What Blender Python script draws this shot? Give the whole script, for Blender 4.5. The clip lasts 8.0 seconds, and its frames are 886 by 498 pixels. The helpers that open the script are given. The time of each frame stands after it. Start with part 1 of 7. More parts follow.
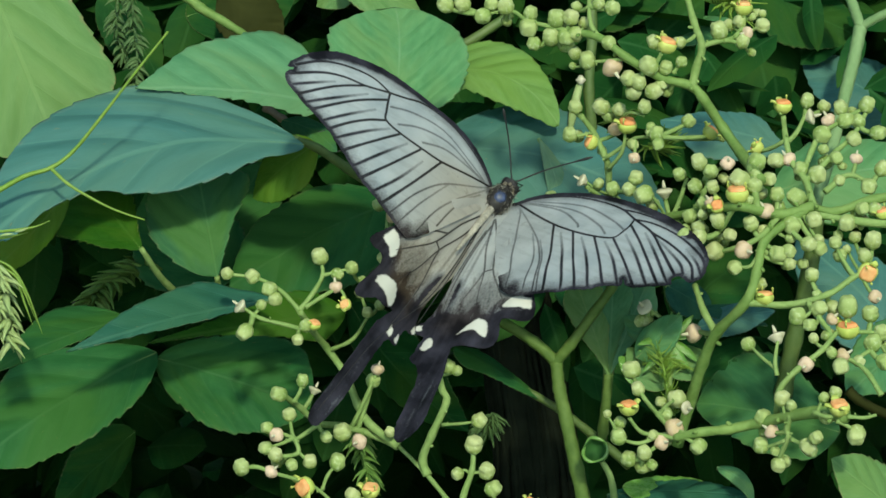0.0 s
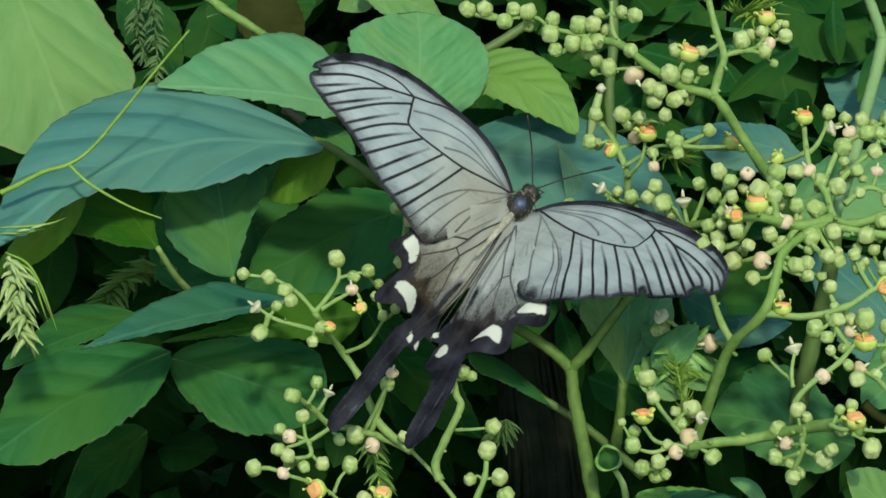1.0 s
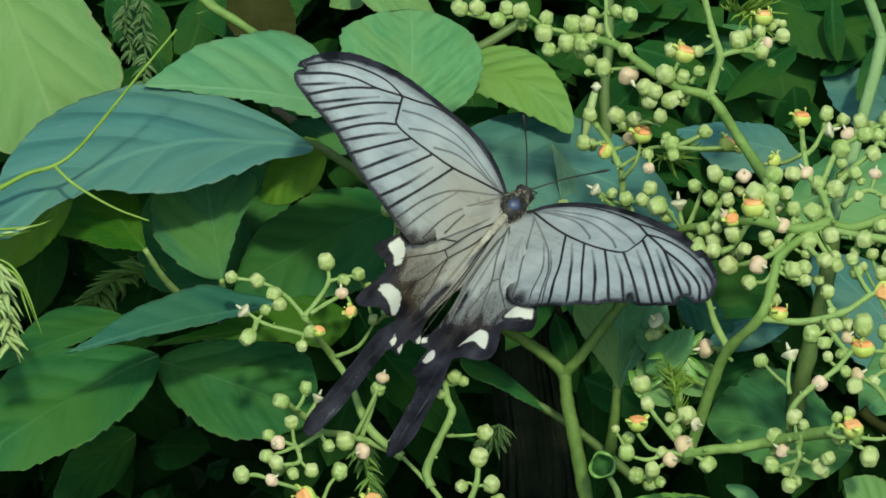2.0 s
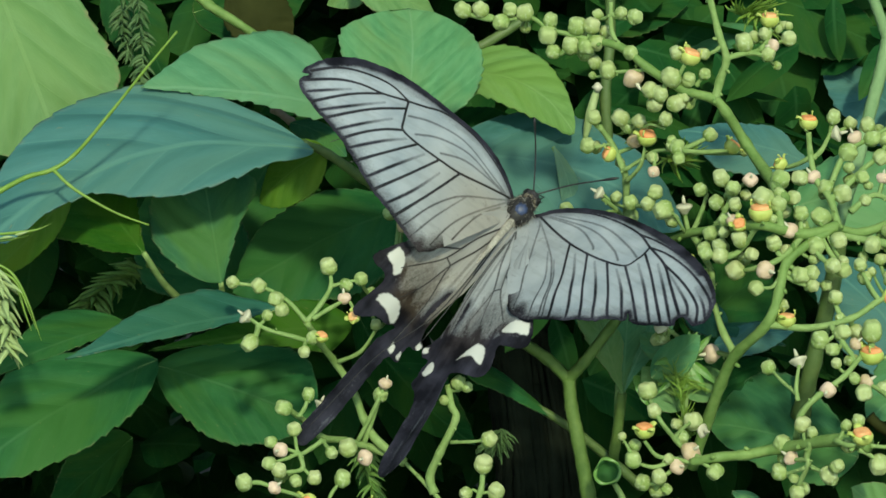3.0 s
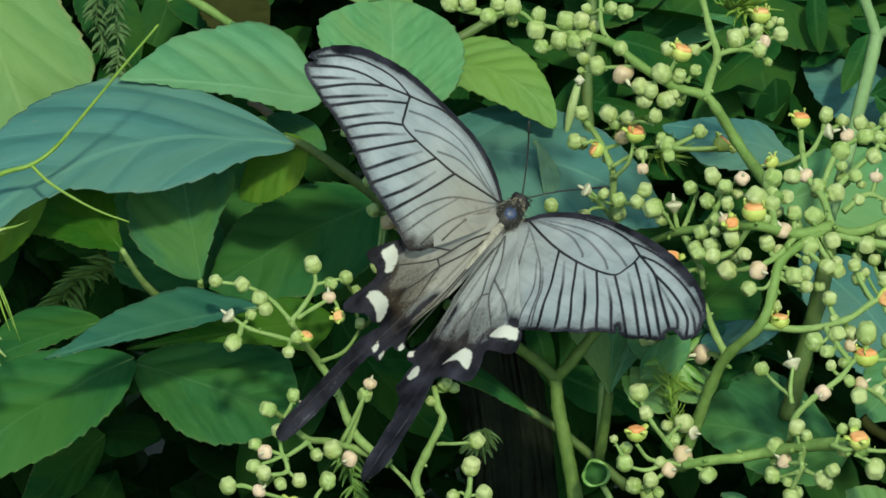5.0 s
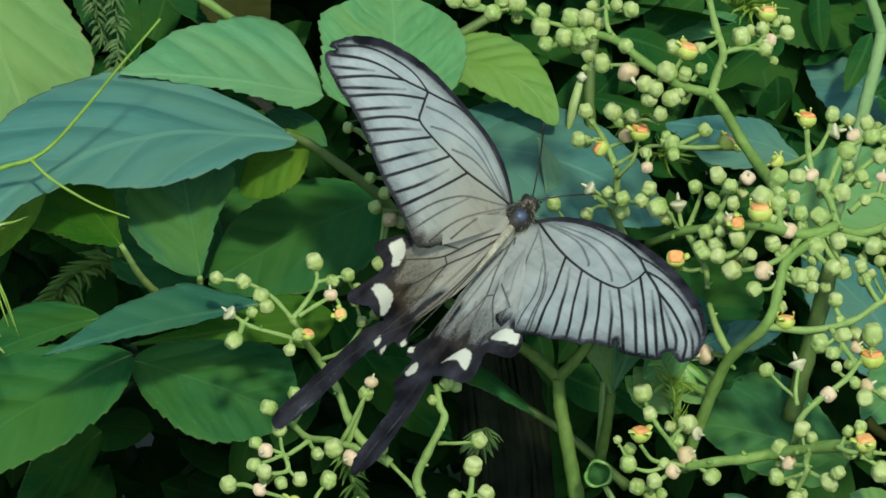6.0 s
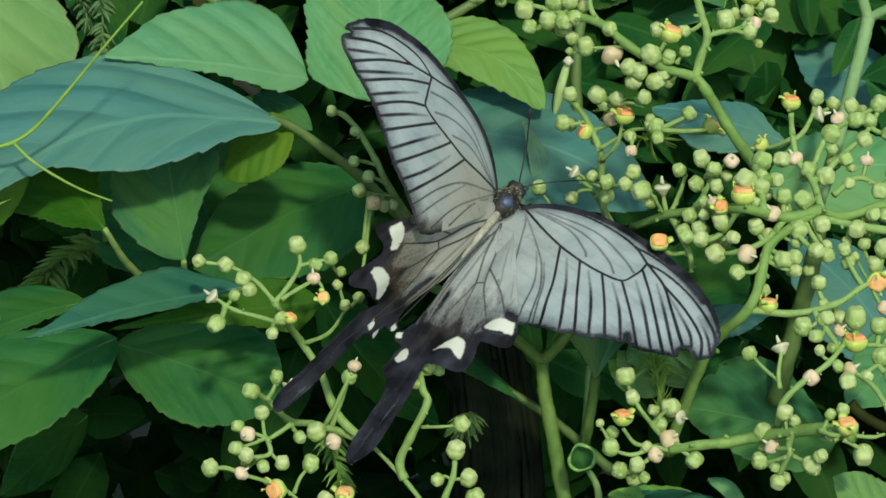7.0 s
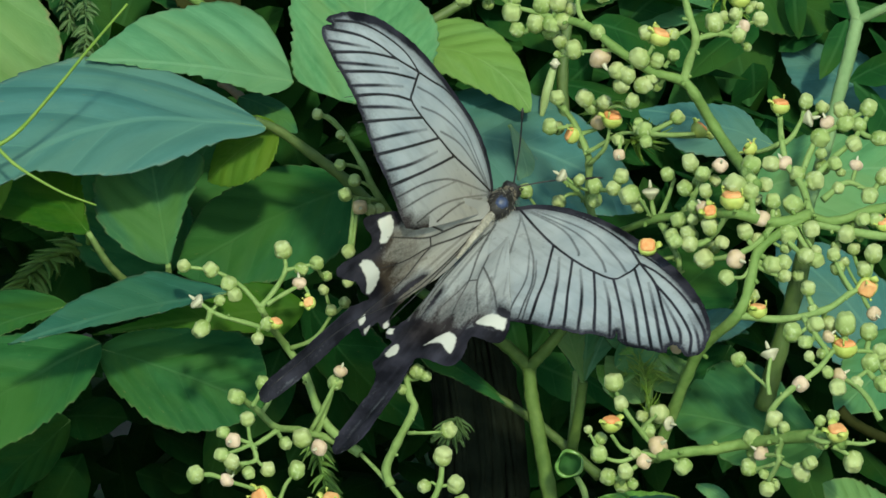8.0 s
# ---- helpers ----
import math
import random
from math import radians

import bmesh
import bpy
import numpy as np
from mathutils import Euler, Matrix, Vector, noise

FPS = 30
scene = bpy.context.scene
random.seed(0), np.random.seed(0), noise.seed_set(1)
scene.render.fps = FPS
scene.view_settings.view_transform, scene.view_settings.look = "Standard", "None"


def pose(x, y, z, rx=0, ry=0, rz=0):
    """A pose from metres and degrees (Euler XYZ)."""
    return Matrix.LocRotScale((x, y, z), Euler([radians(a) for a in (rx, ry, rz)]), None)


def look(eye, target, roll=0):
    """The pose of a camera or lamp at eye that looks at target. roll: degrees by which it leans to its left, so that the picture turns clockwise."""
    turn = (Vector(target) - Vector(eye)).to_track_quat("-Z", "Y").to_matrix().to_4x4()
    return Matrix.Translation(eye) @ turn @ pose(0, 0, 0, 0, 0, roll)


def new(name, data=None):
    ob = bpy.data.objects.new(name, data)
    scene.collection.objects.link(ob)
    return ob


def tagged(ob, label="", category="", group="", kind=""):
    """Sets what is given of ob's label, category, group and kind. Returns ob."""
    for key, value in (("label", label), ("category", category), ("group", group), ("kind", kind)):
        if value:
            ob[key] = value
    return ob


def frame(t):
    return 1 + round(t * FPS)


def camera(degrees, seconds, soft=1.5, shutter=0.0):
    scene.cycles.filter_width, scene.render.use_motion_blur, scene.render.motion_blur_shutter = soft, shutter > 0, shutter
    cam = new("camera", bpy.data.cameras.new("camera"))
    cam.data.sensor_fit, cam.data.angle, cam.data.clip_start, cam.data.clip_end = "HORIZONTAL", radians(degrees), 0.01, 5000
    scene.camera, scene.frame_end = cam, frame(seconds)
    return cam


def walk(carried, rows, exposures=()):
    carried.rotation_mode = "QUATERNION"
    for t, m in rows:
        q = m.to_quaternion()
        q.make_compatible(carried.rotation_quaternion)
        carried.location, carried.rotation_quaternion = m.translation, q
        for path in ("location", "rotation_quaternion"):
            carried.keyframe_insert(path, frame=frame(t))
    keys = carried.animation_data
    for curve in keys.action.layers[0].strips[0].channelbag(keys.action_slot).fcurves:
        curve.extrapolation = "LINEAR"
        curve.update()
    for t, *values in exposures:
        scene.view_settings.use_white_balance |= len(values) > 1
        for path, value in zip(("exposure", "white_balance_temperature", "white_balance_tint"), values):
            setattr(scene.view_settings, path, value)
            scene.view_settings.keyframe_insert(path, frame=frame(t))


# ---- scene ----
cam = camera(20.0, 8.0, soft=1.6)
walk(cam, [
    (0, pose(0.00000, -0.47550, 0.82173, 65.00, 0.00, 0.00)),
    (0.5, pose(0.00048, -0.47477, 0.82137, 65.14, -0.84, 0.82)),
    (1, pose(-0.00118, -0.47497, 0.81926, 65.32, -0.96, 0.73)),
    (1.5, pose(0.00236, -0.47022, 0.81909, 65.10, -0.92, 0.87)),
    (3, pose(-0.00565, -0.45930, 0.82177, 64.49, -1.24, 0.20)),
    (3.5, pose(-0.01102, -0.45390, 0.82274, 64.00, -1.43, -0.59)),
    (4, pose(-0.01879, -0.45143, 0.82342, 63.91, -1.96, -1.16)),
    (4.5, pose(-0.01719, -0.45077, 0.82354, 63.85, -1.94, -1.24)),
    (6, pose(-0.02290, -0.44458, 0.82286, 63.56, -2.67, -1.60)),
    (6.5, pose(-0.01967, -0.44544, 0.82242, 63.46, -2.58, -1.44)),
    (7, pose(-0.01759, -0.44474, 0.82053, 63.44, -2.59, -1.39)),
    (7.5, pose(-0.01587, -0.44525, 0.82046, 63.38, -2.61, -1.51)),
    (8, pose(-0.01932, -0.44055, 0.82093, 63.30, -2.84, -1.84))
], exposures=[(0.0, 0.77, 7500, -15), (8.0, 0.77, 7500, -15)])

# ---- light ----
SUN_UP, SUN_TURN = 50.0, 172.0
world = bpy.data.worlds.new("sky")
scene.world = world
world.use_nodes = True
sky = world.node_tree.nodes.new("ShaderNodeTexSky")
sky.sky_type, sky.sun_disc = "NISHITA", False
sky.sun_elevation, sky.sun_rotation = radians(SUN_UP), radians(SUN_TURN)
world.node_tree.links.new(sky.outputs[0], world.node_tree.nodes["Background"].inputs[0])
world.node_tree.nodes["Background"].inputs[1].default_value = 0.15
sun = new("sun", bpy.data.lights.new("sun", "SUN"))
sun.data.energy, sun.data.angle, sun.data.color = 2.0, radians(4), (1.0, 0.95, 0.86)
SUN_WAY = Vector((math.sin(radians(SUN_TURN)) * math.cos(radians(SUN_UP)), math.cos(radians(SUN_TURN)) * math.cos(radians(SUN_UP)), math.sin(radians(SUN_UP))))
sun.matrix_world = look(SUN_WAY * 3, (0, 0, 0))

# ---- plan: millimetres on a slope that leans back 25 degrees: u to the right, v up the slope, w out of it ----
LEAN = radians(25)
U = Vector((1, 0, 0))
V = Vector((0, math.sin(LEAN), math.cos(LEAN)))
W = Vector((0, -math.cos(LEAN), math.sin(LEAN)))
ORIGIN = Vector((0, 0, 0.6))
SKYWARD = Vector((0, math.cos(LEAN), math.sin(LEAN)))      # world up, in plan axes


def at(p):
    """A place of the plan, in millimetres, as a place of the world."""
    return ORIGIN + (U * p[0] + V * p[1] + W * p[2]) * 0.001


def turn(d):
    """A direction of the plan in the world."""
    return U * d[0] + V * d[1] + W * d[2]


# ---- materials ----
def nodes_of(name):
    m = bpy.data.materials.new(name)
    m.use_nodes = True
    n = m.node_tree.nodes
    return m, n, m.node_tree.links, n["Principled BSDF"]


def node(n, kind, **inputs):
    x = n.new(kind)
    for key, value in inputs.items():
        x.inputs[key.replace("_", " ")].default_value = value
    return x


def maths(n, l, op, a, b=None, c=None, clamp=False):
    x = n.new("ShaderNodeMath")
    x.operation, x.use_clamp = op, clamp
    for i, v in enumerate((a, b, c)):
        if v is None:
            continue
        if isinstance(v, (int, float)):
            x.inputs[i].default_value = v
        else:
            l.new(v, x.inputs[i])
    return x.outputs[0]


def mix(n, l, fac, a, b, blend="MIX"):
    x = n.new("ShaderNodeMix")
    x.data_type, x.blend_type = "RGBA", blend
    for i, v in ((0, fac), (6, a), (7, b)):
        if isinstance(v, (int, float)):
            x.inputs[i].default_value = v
        elif isinstance(v, tuple):
            x.inputs[i].default_value = (*v, 1)
        else:
            l.new(v, x.inputs[i])
    return x.outputs[2]


def ramp(n, l, fac, lo, hi):
    x = n.new("ShaderNodeMapRange")
    x.inputs[1].default_value, x.inputs[2].default_value = lo, hi
    l.new(fac, x.inputs[0])
    return x.outputs[0]


def leaf_material(name, deep, light, vein, rough=0.42, thin=0.25, gloss=0.5, blotch=0.5, edge=0.22, warm=(0.06, 0.13, 0.045)):
    """Leaf: blade colour in blotches, pale side veins and a net of fine ones, from the blade's own millimetre coordinates."""
    m, n, l, p = nodes_of(name)
    uv = n.new("ShaderNodeUVMap")
    uv.uv_map = "blade"
    sep = n.new("ShaderNodeSeparateXYZ")
    l.new(uv.outputs[0], sep.inputs[0])
    x, y = sep.outputs[0], sep.outputs[1]
    away = maths(n, l, "ABSOLUTE", y)
    geo = n.new("ShaderNodeObjectInfo")
    big = node(n, "ShaderNodeTexNoise", Scale=0.07, Detail=3.0)
    fine = node(n, "ShaderNodeTexNoise", Scale=1.6, Detail=4.0)
    shift = n.new("ShaderNodeVectorMath")
    shift.operation = "ADD"
    l.new(uv.outputs[0], shift.inputs[0])
    rnd = n.new("ShaderNodeCombineXYZ")
    l.new(maths(n, l, "MULTIPLY", geo.outputs["Random"], 500.0), rnd.inputs[0])
    l.new(rnd.outputs[0], shift.inputs[1])
    l.new(shift.outputs[0], big.inputs["Vector"])
    l.new(shift.outputs[0], fine.inputs["Vector"])
    # side veins at every tenth unit of x, which already follows their curve
    wob = maths(n, l, "ADD", x, maths(n, l, "MULTIPLY", maths(n, l, "SUBTRACT", big.outputs[0], 0.5), 2.5))
    saw = maths(n, l, "ABSOLUTE", maths(n, l, "SUBTRACT", maths(n, l, "FRACT", maths(n, l, "DIVIDE", wob, 10.0)), 0.5))
    side = ramp(n, l, saw, 0.03, 0.0)
    mid = ramp(n, l, away, 0.55, 0.2)
    net = node(n, "ShaderNodeTexVoronoi", Scale=0.75)
    net.feature = "DISTANCE_TO_EDGE"
    l.new(shift.outputs[0], net.inputs["Vector"])
    cells = ramp(n, l, net.outputs["Distance"], 0.09, 0.0)
    lines = maths(n, l, "MAXIMUM", mid, maths(n, l, "MULTIPLY", side, 0.55))
    lines = maths(n, l, "MAXIMUM", lines, maths(n, l, "MULTIPLY", cells, 0.08), clamp=True)
    cloud = node(n, "ShaderNodeTexNoise", Scale=0.33, Detail=5.0, Distortion=0.4)
    l.new(shift.outputs[0], cloud.inputs["Vector"])
    tone = maths(n, l, "ADD", maths(n, l, "MULTIPLY", ramp(n, l, big.outputs[0], 0.3, 0.7), blotch), maths(n, l, "MULTIPLY", fine.outputs[0], 0.3))
    tone = maths(n, l, "ADD", tone, maths(n, l, "MULTIPLY", maths(n, l, "SUBTRACT", cloud.outputs[0], 0.5), 1.3), clamp=True)
    col = mix(n, l, tone, deep, light)
    col = mix(n, l, maths(n, l, "MULTIPLY", lines, 0.42), col, vein)
    patch = node(n, "ShaderNodeTexNoise", Scale=0.035, Detail=3.0, Distortion=0.6)
    l.new(shift.outputs[0], patch.inputs["Vector"])
    col = mix(n, l, maths(n, l, "MULTIPLY", ramp(n, l, patch.outputs[0], 0.46, 0.62), 0.62), col, warm)
    specks = node(n, "ShaderNodeTexNoise", Scale=0.9, Detail=2.0)
    l.new(shift.outputs[0], specks.inputs["Vector"])
    col = mix(n, l, maths(n, l, "MULTIPLY", ramp(n, l, specks.outputs[0], 0.70, 0.76), 0.35), col, (0.20, 0.17, 0.07))
    rim = n.new("ShaderNodeAttribute")
    rim.attribute_name = "rim"
    worn = maths(n, l, "MULTIPLY", ramp(n, l, rim.outputs["Fac"], 0.93, 1.0), ramp(n, l, specks.outputs[0], 0.42, 0.60))
    col = mix(n, l, maths(n, l, "MULTIPLY", worn, edge), col, (0.30, 0.26, 0.14))
    l.new(col, p.inputs["Base Color"])
    l.new(maths(n, l, "ADD", maths(n, l, "MULTIPLY", fine.outputs[0], 0.2), rough - 0.1), p.inputs["Roughness"])
    p.inputs["Specular IOR Level"].default_value = gloss
    bump = node(n, "ShaderNodeBump", Strength=0.35, Distance=0.0003)
    l.new(maths(n, l, "ADD", maths(n, l, "MULTIPLY", lines, -0.8), maths(n, l, "ADD", maths(n, l, "MULTIPLY", fine.outputs[0], 0.5), maths(n, l, "MULTIPLY", cloud.outputs[0], 1.2))), bump.inputs["Height"])
    l.new(bump.outputs[0], p.inputs["Normal"])
    tr = n.new("ShaderNodeBsdfTranslucent")
    l.new(mix(n, l, 1.0, col, (0.9, 1.0, 0.35), "MULTIPLY"), tr.inputs[0])
    mx = n.new("ShaderNodeMixShader")
    mx.inputs[0].default_value = thin
    l.new(p.outputs[0], mx.inputs[1])
    l.new(tr.outputs[0], mx.inputs[2])
    l.new(mx.outputs[0], n["Material Output"].inputs[0])
    return m


def plain_material(name, a, b, rough=0.5, scale=400.0, bump=0.2, thin=0.0, metal=0.0, detail=3.0, gloss=0.4, vary=0.0):
    """A surface that wavers between two colours at two scales, with fine relief."""
    m, n, l, p = nodes_of(name)
    tc = n.new("ShaderNodeTexCoord")
    small = node(n, "ShaderNodeTexNoise", Scale=scale, Detail=detail)
    large = node(n, "ShaderNodeTexNoise", Scale=scale * 0.17, Detail=2.0)
    for x in (small, large):
        l.new(tc.outputs["Object"], x.inputs["Vector"])
    fac = maths(n, l, "ADD", maths(n, l, "MULTIPLY", small.outputs[0], 0.5), maths(n, l, "MULTIPLY", large.outputs[0], 0.5))
    fac = ramp(n, l, fac, 0.32, 0.68)
    if vary:
        info = n.new("ShaderNodeObjectInfo")
        fac = maths(n, l, "ADD", fac, maths(n, l, "MULTIPLY", maths(n, l, "SUBTRACT", info.outputs["Random"], 0.5), vary), clamp=True)
    col = mix(n, l, fac, a, b)
    l.new(col, p.inputs["Base Color"])
    p.inputs["Roughness"].default_value, p.inputs["Metallic"].default_value = rough, metal
    p.inputs["Specular IOR Level"].default_value = gloss
    bp = node(n, "ShaderNodeBump", Strength=bump, Distance=0.0003)
    l.new(small.outputs[0], bp.inputs["Height"])
    l.new(bp.outputs[0], p.inputs["Normal"])
    if thin:
        tr = n.new("ShaderNodeBsdfTranslucent")
        l.new(col, tr.inputs[0])
        mx = n.new("ShaderNodeMixShader")
        mx.inputs[0].default_value = thin
        l.new(p.outputs[0], mx.inputs[1])
        l.new(tr.outputs[0], mx.inputs[2])
        l.new(mx.outputs[0], n["Material Output"].inputs[0])
    return m


def bud_material():
    """Bud skin: green at the foot, paler and yellower at the cap, matt and finely mottled."""
    m, n, l, p = nodes_of("bud_skin")
    tc = n.new("ShaderNodeTexCoord")
    sep = n.new("ShaderNodeSeparateXYZ")
    l.new(tc.outputs["Object"], sep.inputs[0])
    spots = node(n, "ShaderNodeTexNoise", Scale=1500.0, Detail=3.0)
    large = node(n, "ShaderNodeTexNoise", Scale=420.0, Detail=2.0)
    for x in (spots, large):
        l.new(tc.outputs["Object"], x.inputs["Vector"])
    info = n.new("ShaderNodeObjectInfo")
    foot = mix(n, l, info.outputs["Random"], (0.205, 0.310, 0.080), (0.290, 0.365, 0.112))
    cap = mix(n, l, info.outputs["Random"], (0.350, 0.450, 0.165), (0.490, 0.535, 0.270))
    high = maths(n, l, "ADD", ramp(n, l, sep.outputs[2], 0.0006, 0.0026), maths(n, l, "MULTIPLY", maths(n, l, "SUBTRACT", large.outputs[0], 0.5), 0.9), clamp=True)
    col = mix(n, l, high, foot, cap)
    col = mix(n, l, maths(n, l, "MULTIPLY", ramp(n, l, spots.outputs[0], 0.54, 0.70), 0.5), col, (0.60, 0.67, 0.44))
    l.new(col, p.inputs["Base Color"])
    p.inputs["Roughness"].default_value, p.inputs["Specular IOR Level"].default_value = 0.6, 0.25
    bp = node(n, "ShaderNodeBump", Strength=0.6, Distance=0.0003)
    l.new(maths(n, l, "ADD", spots.outputs[0], large.outputs[0]), bp.inputs["Height"])
    l.new(bp.outputs[0], p.inputs["Normal"])
    tr = n.new("ShaderNodeBsdfTranslucent")
    l.new(col, tr.inputs[0])
    mx = n.new("ShaderNodeMixShader")
    mx.inputs[0].default_value = 0.25
    l.new(p.outputs[0], mx.inputs[1])
    l.new(tr.outputs[0], mx.inputs[2])
    l.new(mx.outputs[0], n["Material Output"].inputs[0])
    return m


def wing_material():
    """Scaled membrane: pale grey ground, black and white scales laid down by the wing's own pattern."""
    m, n, l, p = nodes_of("wing_scales")
    at_ = n.new("ShaderNodeAttribute")
    at_.attribute_name = "scales"
    sep = n.new("ShaderNodeSeparateColor")
    l.new(at_.outputs["Color"], sep.inputs[0])
    dark, white, warm = sep.outputs[0], sep.outputs[1], sep.outputs[2]
    tc = n.new("ShaderNodeTexCoord")
    grain = node(n, "ShaderNodeTexNoise", Scale=2600.0, Detail=2.0)
    cloud = node(n, "ShaderNodeTexNoise", Scale=150.0, Detail=4.0)
    for x in (grain, cloud):
        l.new(tc.outputs["Object"], x.inputs["Vector"])
    ground = mix(n, l, ramp(n, l, cloud.outputs[0], 0.3, 0.7), (0.350, 0.395, 0.455), (0.50, 0.535, 0.585))
    ground = mix(n, l, warm, ground, (0.44, 0.41, 0.375))
    fibre = node(n, "ShaderNodeTexNoise", Scale=1.0, Detail=3.0)
    long = n.new("ShaderNodeMapping")
    long.inputs["Scale"].default_value = (120.0, 900.0, 900.0)
    long.inputs["Rotation"].default_value = (0, 0, -0.6)
    l.new(tc.outputs["Object"], long.inputs["Vector"])
    l.new(long.outputs[0], fibre.inputs["Vector"])
    ground = mix(n, l, maths(n, l, "MULTIPLY", ramp(n, l, fibre.outputs[0], 0.5, 0.75), 0.25), ground, (0.17, 0.17, 0.18))
    rough_edge = maths(n, l, "ADD", dark, maths(n, l, "MULTIPLY", maths(n, l, "SUBTRACT", grain.outputs[0], 0.5), 0.35))
    col = mix(n, l, ramp(n, l, rough_edge, 0.12, 0.85), ground, mix(n, l, ramp(n, l, maths(n, l, "ADD", maths(n, l, "MULTIPLY", cloud.outputs[0], 0.8), maths(n, l, "MULTIPLY", fibre.outputs[0], 0.2)), 0.40, 0.66), mix(n, l, warm, (0.009, 0.009, 0.014), (0.018, 0.013, 0.011)), mix(n, l, warm, (0.052, 0.050, 0.074), (0.105, 0.078, 0.058))))
    col = mix(n, l, white, col, (0.70, 0.69, 0.66))
    l.new(col, p.inputs["Base Color"])
    p.inputs["Roughness"].default_value = 0.55
    p.inputs["Specular IOR Level"].default_value = 0.12
    bp = node(n, "ShaderNodeBump", Strength=0.25, Distance=0.0002)
    l.new(maths(n, l, "ADD", maths(n, l, "MULTIPLY", grain.outputs[0], 0.3), maths(n, l, "ADD", cloud.outputs[0], dark)), bp.inputs["Height"])
    l.new(bp.outputs[0], p.inputs["Normal"])
    tr = n.new("ShaderNodeBsdfTranslucent")
    l.new(col, tr.inputs[0])
    mx = n.new("ShaderNodeMixShader")
    mx.inputs[0].default_value = 0.42
    l.new(p.outputs[0], mx.inputs[1])
    l.new(tr.outputs[0], mx.inputs[2])
    l.new(mx.outputs[0], n["Material Output"].inputs[0])
    return m


BRIGHT = leaf_material("young_leaf", (0.108, 0.235, 0.072), (0.185, 0.330, 0.128), (0.23, 0.37, 0.14), 0.6, 0.35, 0.3, edge=0.9, warm=(0.155, 0.27, 0.075))
GREEN = leaf_material("green_leaf", (0.046, 0.165, 0.062), (0.090, 0.250, 0.110), (0.16, 0.33, 0.17), 0.62, 0.3, 0.35, blotch=0.7, warm=(0.11, 0.23, 0.07))
# darker copy of the green leaf; shade is put into its colour
MID = leaf_material("shade_tinted_leaf", (0.014, 0.076, 0.022), (0.030, 0.120, 0.037), (0.065, 0.16, 0.065), 0.65, 0.24, 0.12, blotch=0.8, warm=(0.042, 0.12, 0.02))
LIGHT = leaf_material("pale_leaf", (0.072, 0.222, 0.088), (0.132, 0.315, 0.138), (0.21, 0.38, 0.22), 0.65, 0.3, 0.35, blotch=0.7, warm=(0.15, 0.28, 0.10))
TEAL = leaf_material("waxy_leaf", (0.036, 0.124, 0.116), (0.064, 0.182, 0.174), (0.12, 0.27, 0.21), 0.72, 0.18, 0.35, warm=(0.075, 0.165, 0.115))
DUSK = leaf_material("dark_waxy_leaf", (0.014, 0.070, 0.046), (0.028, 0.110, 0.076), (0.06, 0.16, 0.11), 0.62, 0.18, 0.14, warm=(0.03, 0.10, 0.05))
# darkest leaf green; the thicket's inner shade is partly put into this colour
DEEP = leaf_material("thicket_shade_leaf", (0.008, 0.050, 0.012), (0.018, 0.082, 0.019), (0.045, 0.13, 0.045), 0.68, 0.24, 0.09, warm=(0.035, 0.09, 0.014))
FRESH = leaf_material("fresh_leaf", (0.10, 0.26, 0.045), (0.19, 0.37, 0.08), (0.26, 0.42, 0.14), 0.28, 0.3, 0.8, warm=(0.14, 0.30, 0.05))
STRIP = leaf_material("pale_leaf_edge", (0.085, 0.185, 0.120), (0.135, 0.245, 0.165), (0.18, 0.30, 0.20), 0.7, 0.2, 0.2, warm=(0.14, 0.23, 0.13))
# lighter yellow-green: sunlight through the leaf is put into its colour
LIME = leaf_material("sun_tinted_leaf", (0.150, 0.300, 0.070), (0.240, 0.405, 0.125), (0.30, 0.45, 0.18), 0.6, 0.45, 0.3, warm=(0.20, 0.35, 0.07))
COOL = leaf_material("cool_green_leaf", (0.066, 0.205, 0.098), (0.118, 0.288, 0.150), (0.19, 0.37, 0.22), 0.65, 0.3, 0.35, blotch=0.7, warm=(0.13, 0.26, 0.11))
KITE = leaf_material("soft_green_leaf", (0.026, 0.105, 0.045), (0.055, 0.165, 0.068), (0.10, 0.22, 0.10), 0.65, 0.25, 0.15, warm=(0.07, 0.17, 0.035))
# dark copy of the leaf underside, with the shade put into its colour
SHADY = leaf_material("shade_tinted_underside", (0.020, 0.085, 0.006), (0.036, 0.125, 0.012), (0.07, 0.16, 0.03), 0.6, 0.35, 0.12, warm=(0.05, 0.12, 0.008))
# underside colour brightened to stand in for light coming through the blade
BACK = leaf_material("glow_tinted_underside", (0.115, 0.265, 0.028), (0.180, 0.350, 0.055), (0.24, 0.38, 0.10), 0.55, 0.6, 0.2, warm=(0.20, 0.32, 0.035))
STEM = plain_material("green_stem", (0.150, 0.240, 0.070), (0.255, 0.350, 0.130), 0.66, 700.0, 0.8, 0.12, gloss=0.2)
RIPE = plain_material("ripe_stem", (0.095, 0.175, 0.040), (0.185, 0.275, 0.085), 0.62, 600.0, 0.8, 0.08, gloss=0.22)
FORK = plain_material("dull_green_stem", (0.056, 0.108, 0.022), (0.118, 0.180, 0.048), 0.62, 500.0, 0.8, 0.05, gloss=0.2)
PALESTEM = plain_material("pale_stem", (0.13, 0.225, 0.095), (0.21, 0.31, 0.15), 0.66, 500.0, 0.6, 0.1, gloss=0.2)
OLDSTEM = plain_material("woody_stem", (0.05, 0.095, 0.022), (0.10, 0.14, 0.042), 0.55, 500.0, 0.35)
BUD = bud_material()
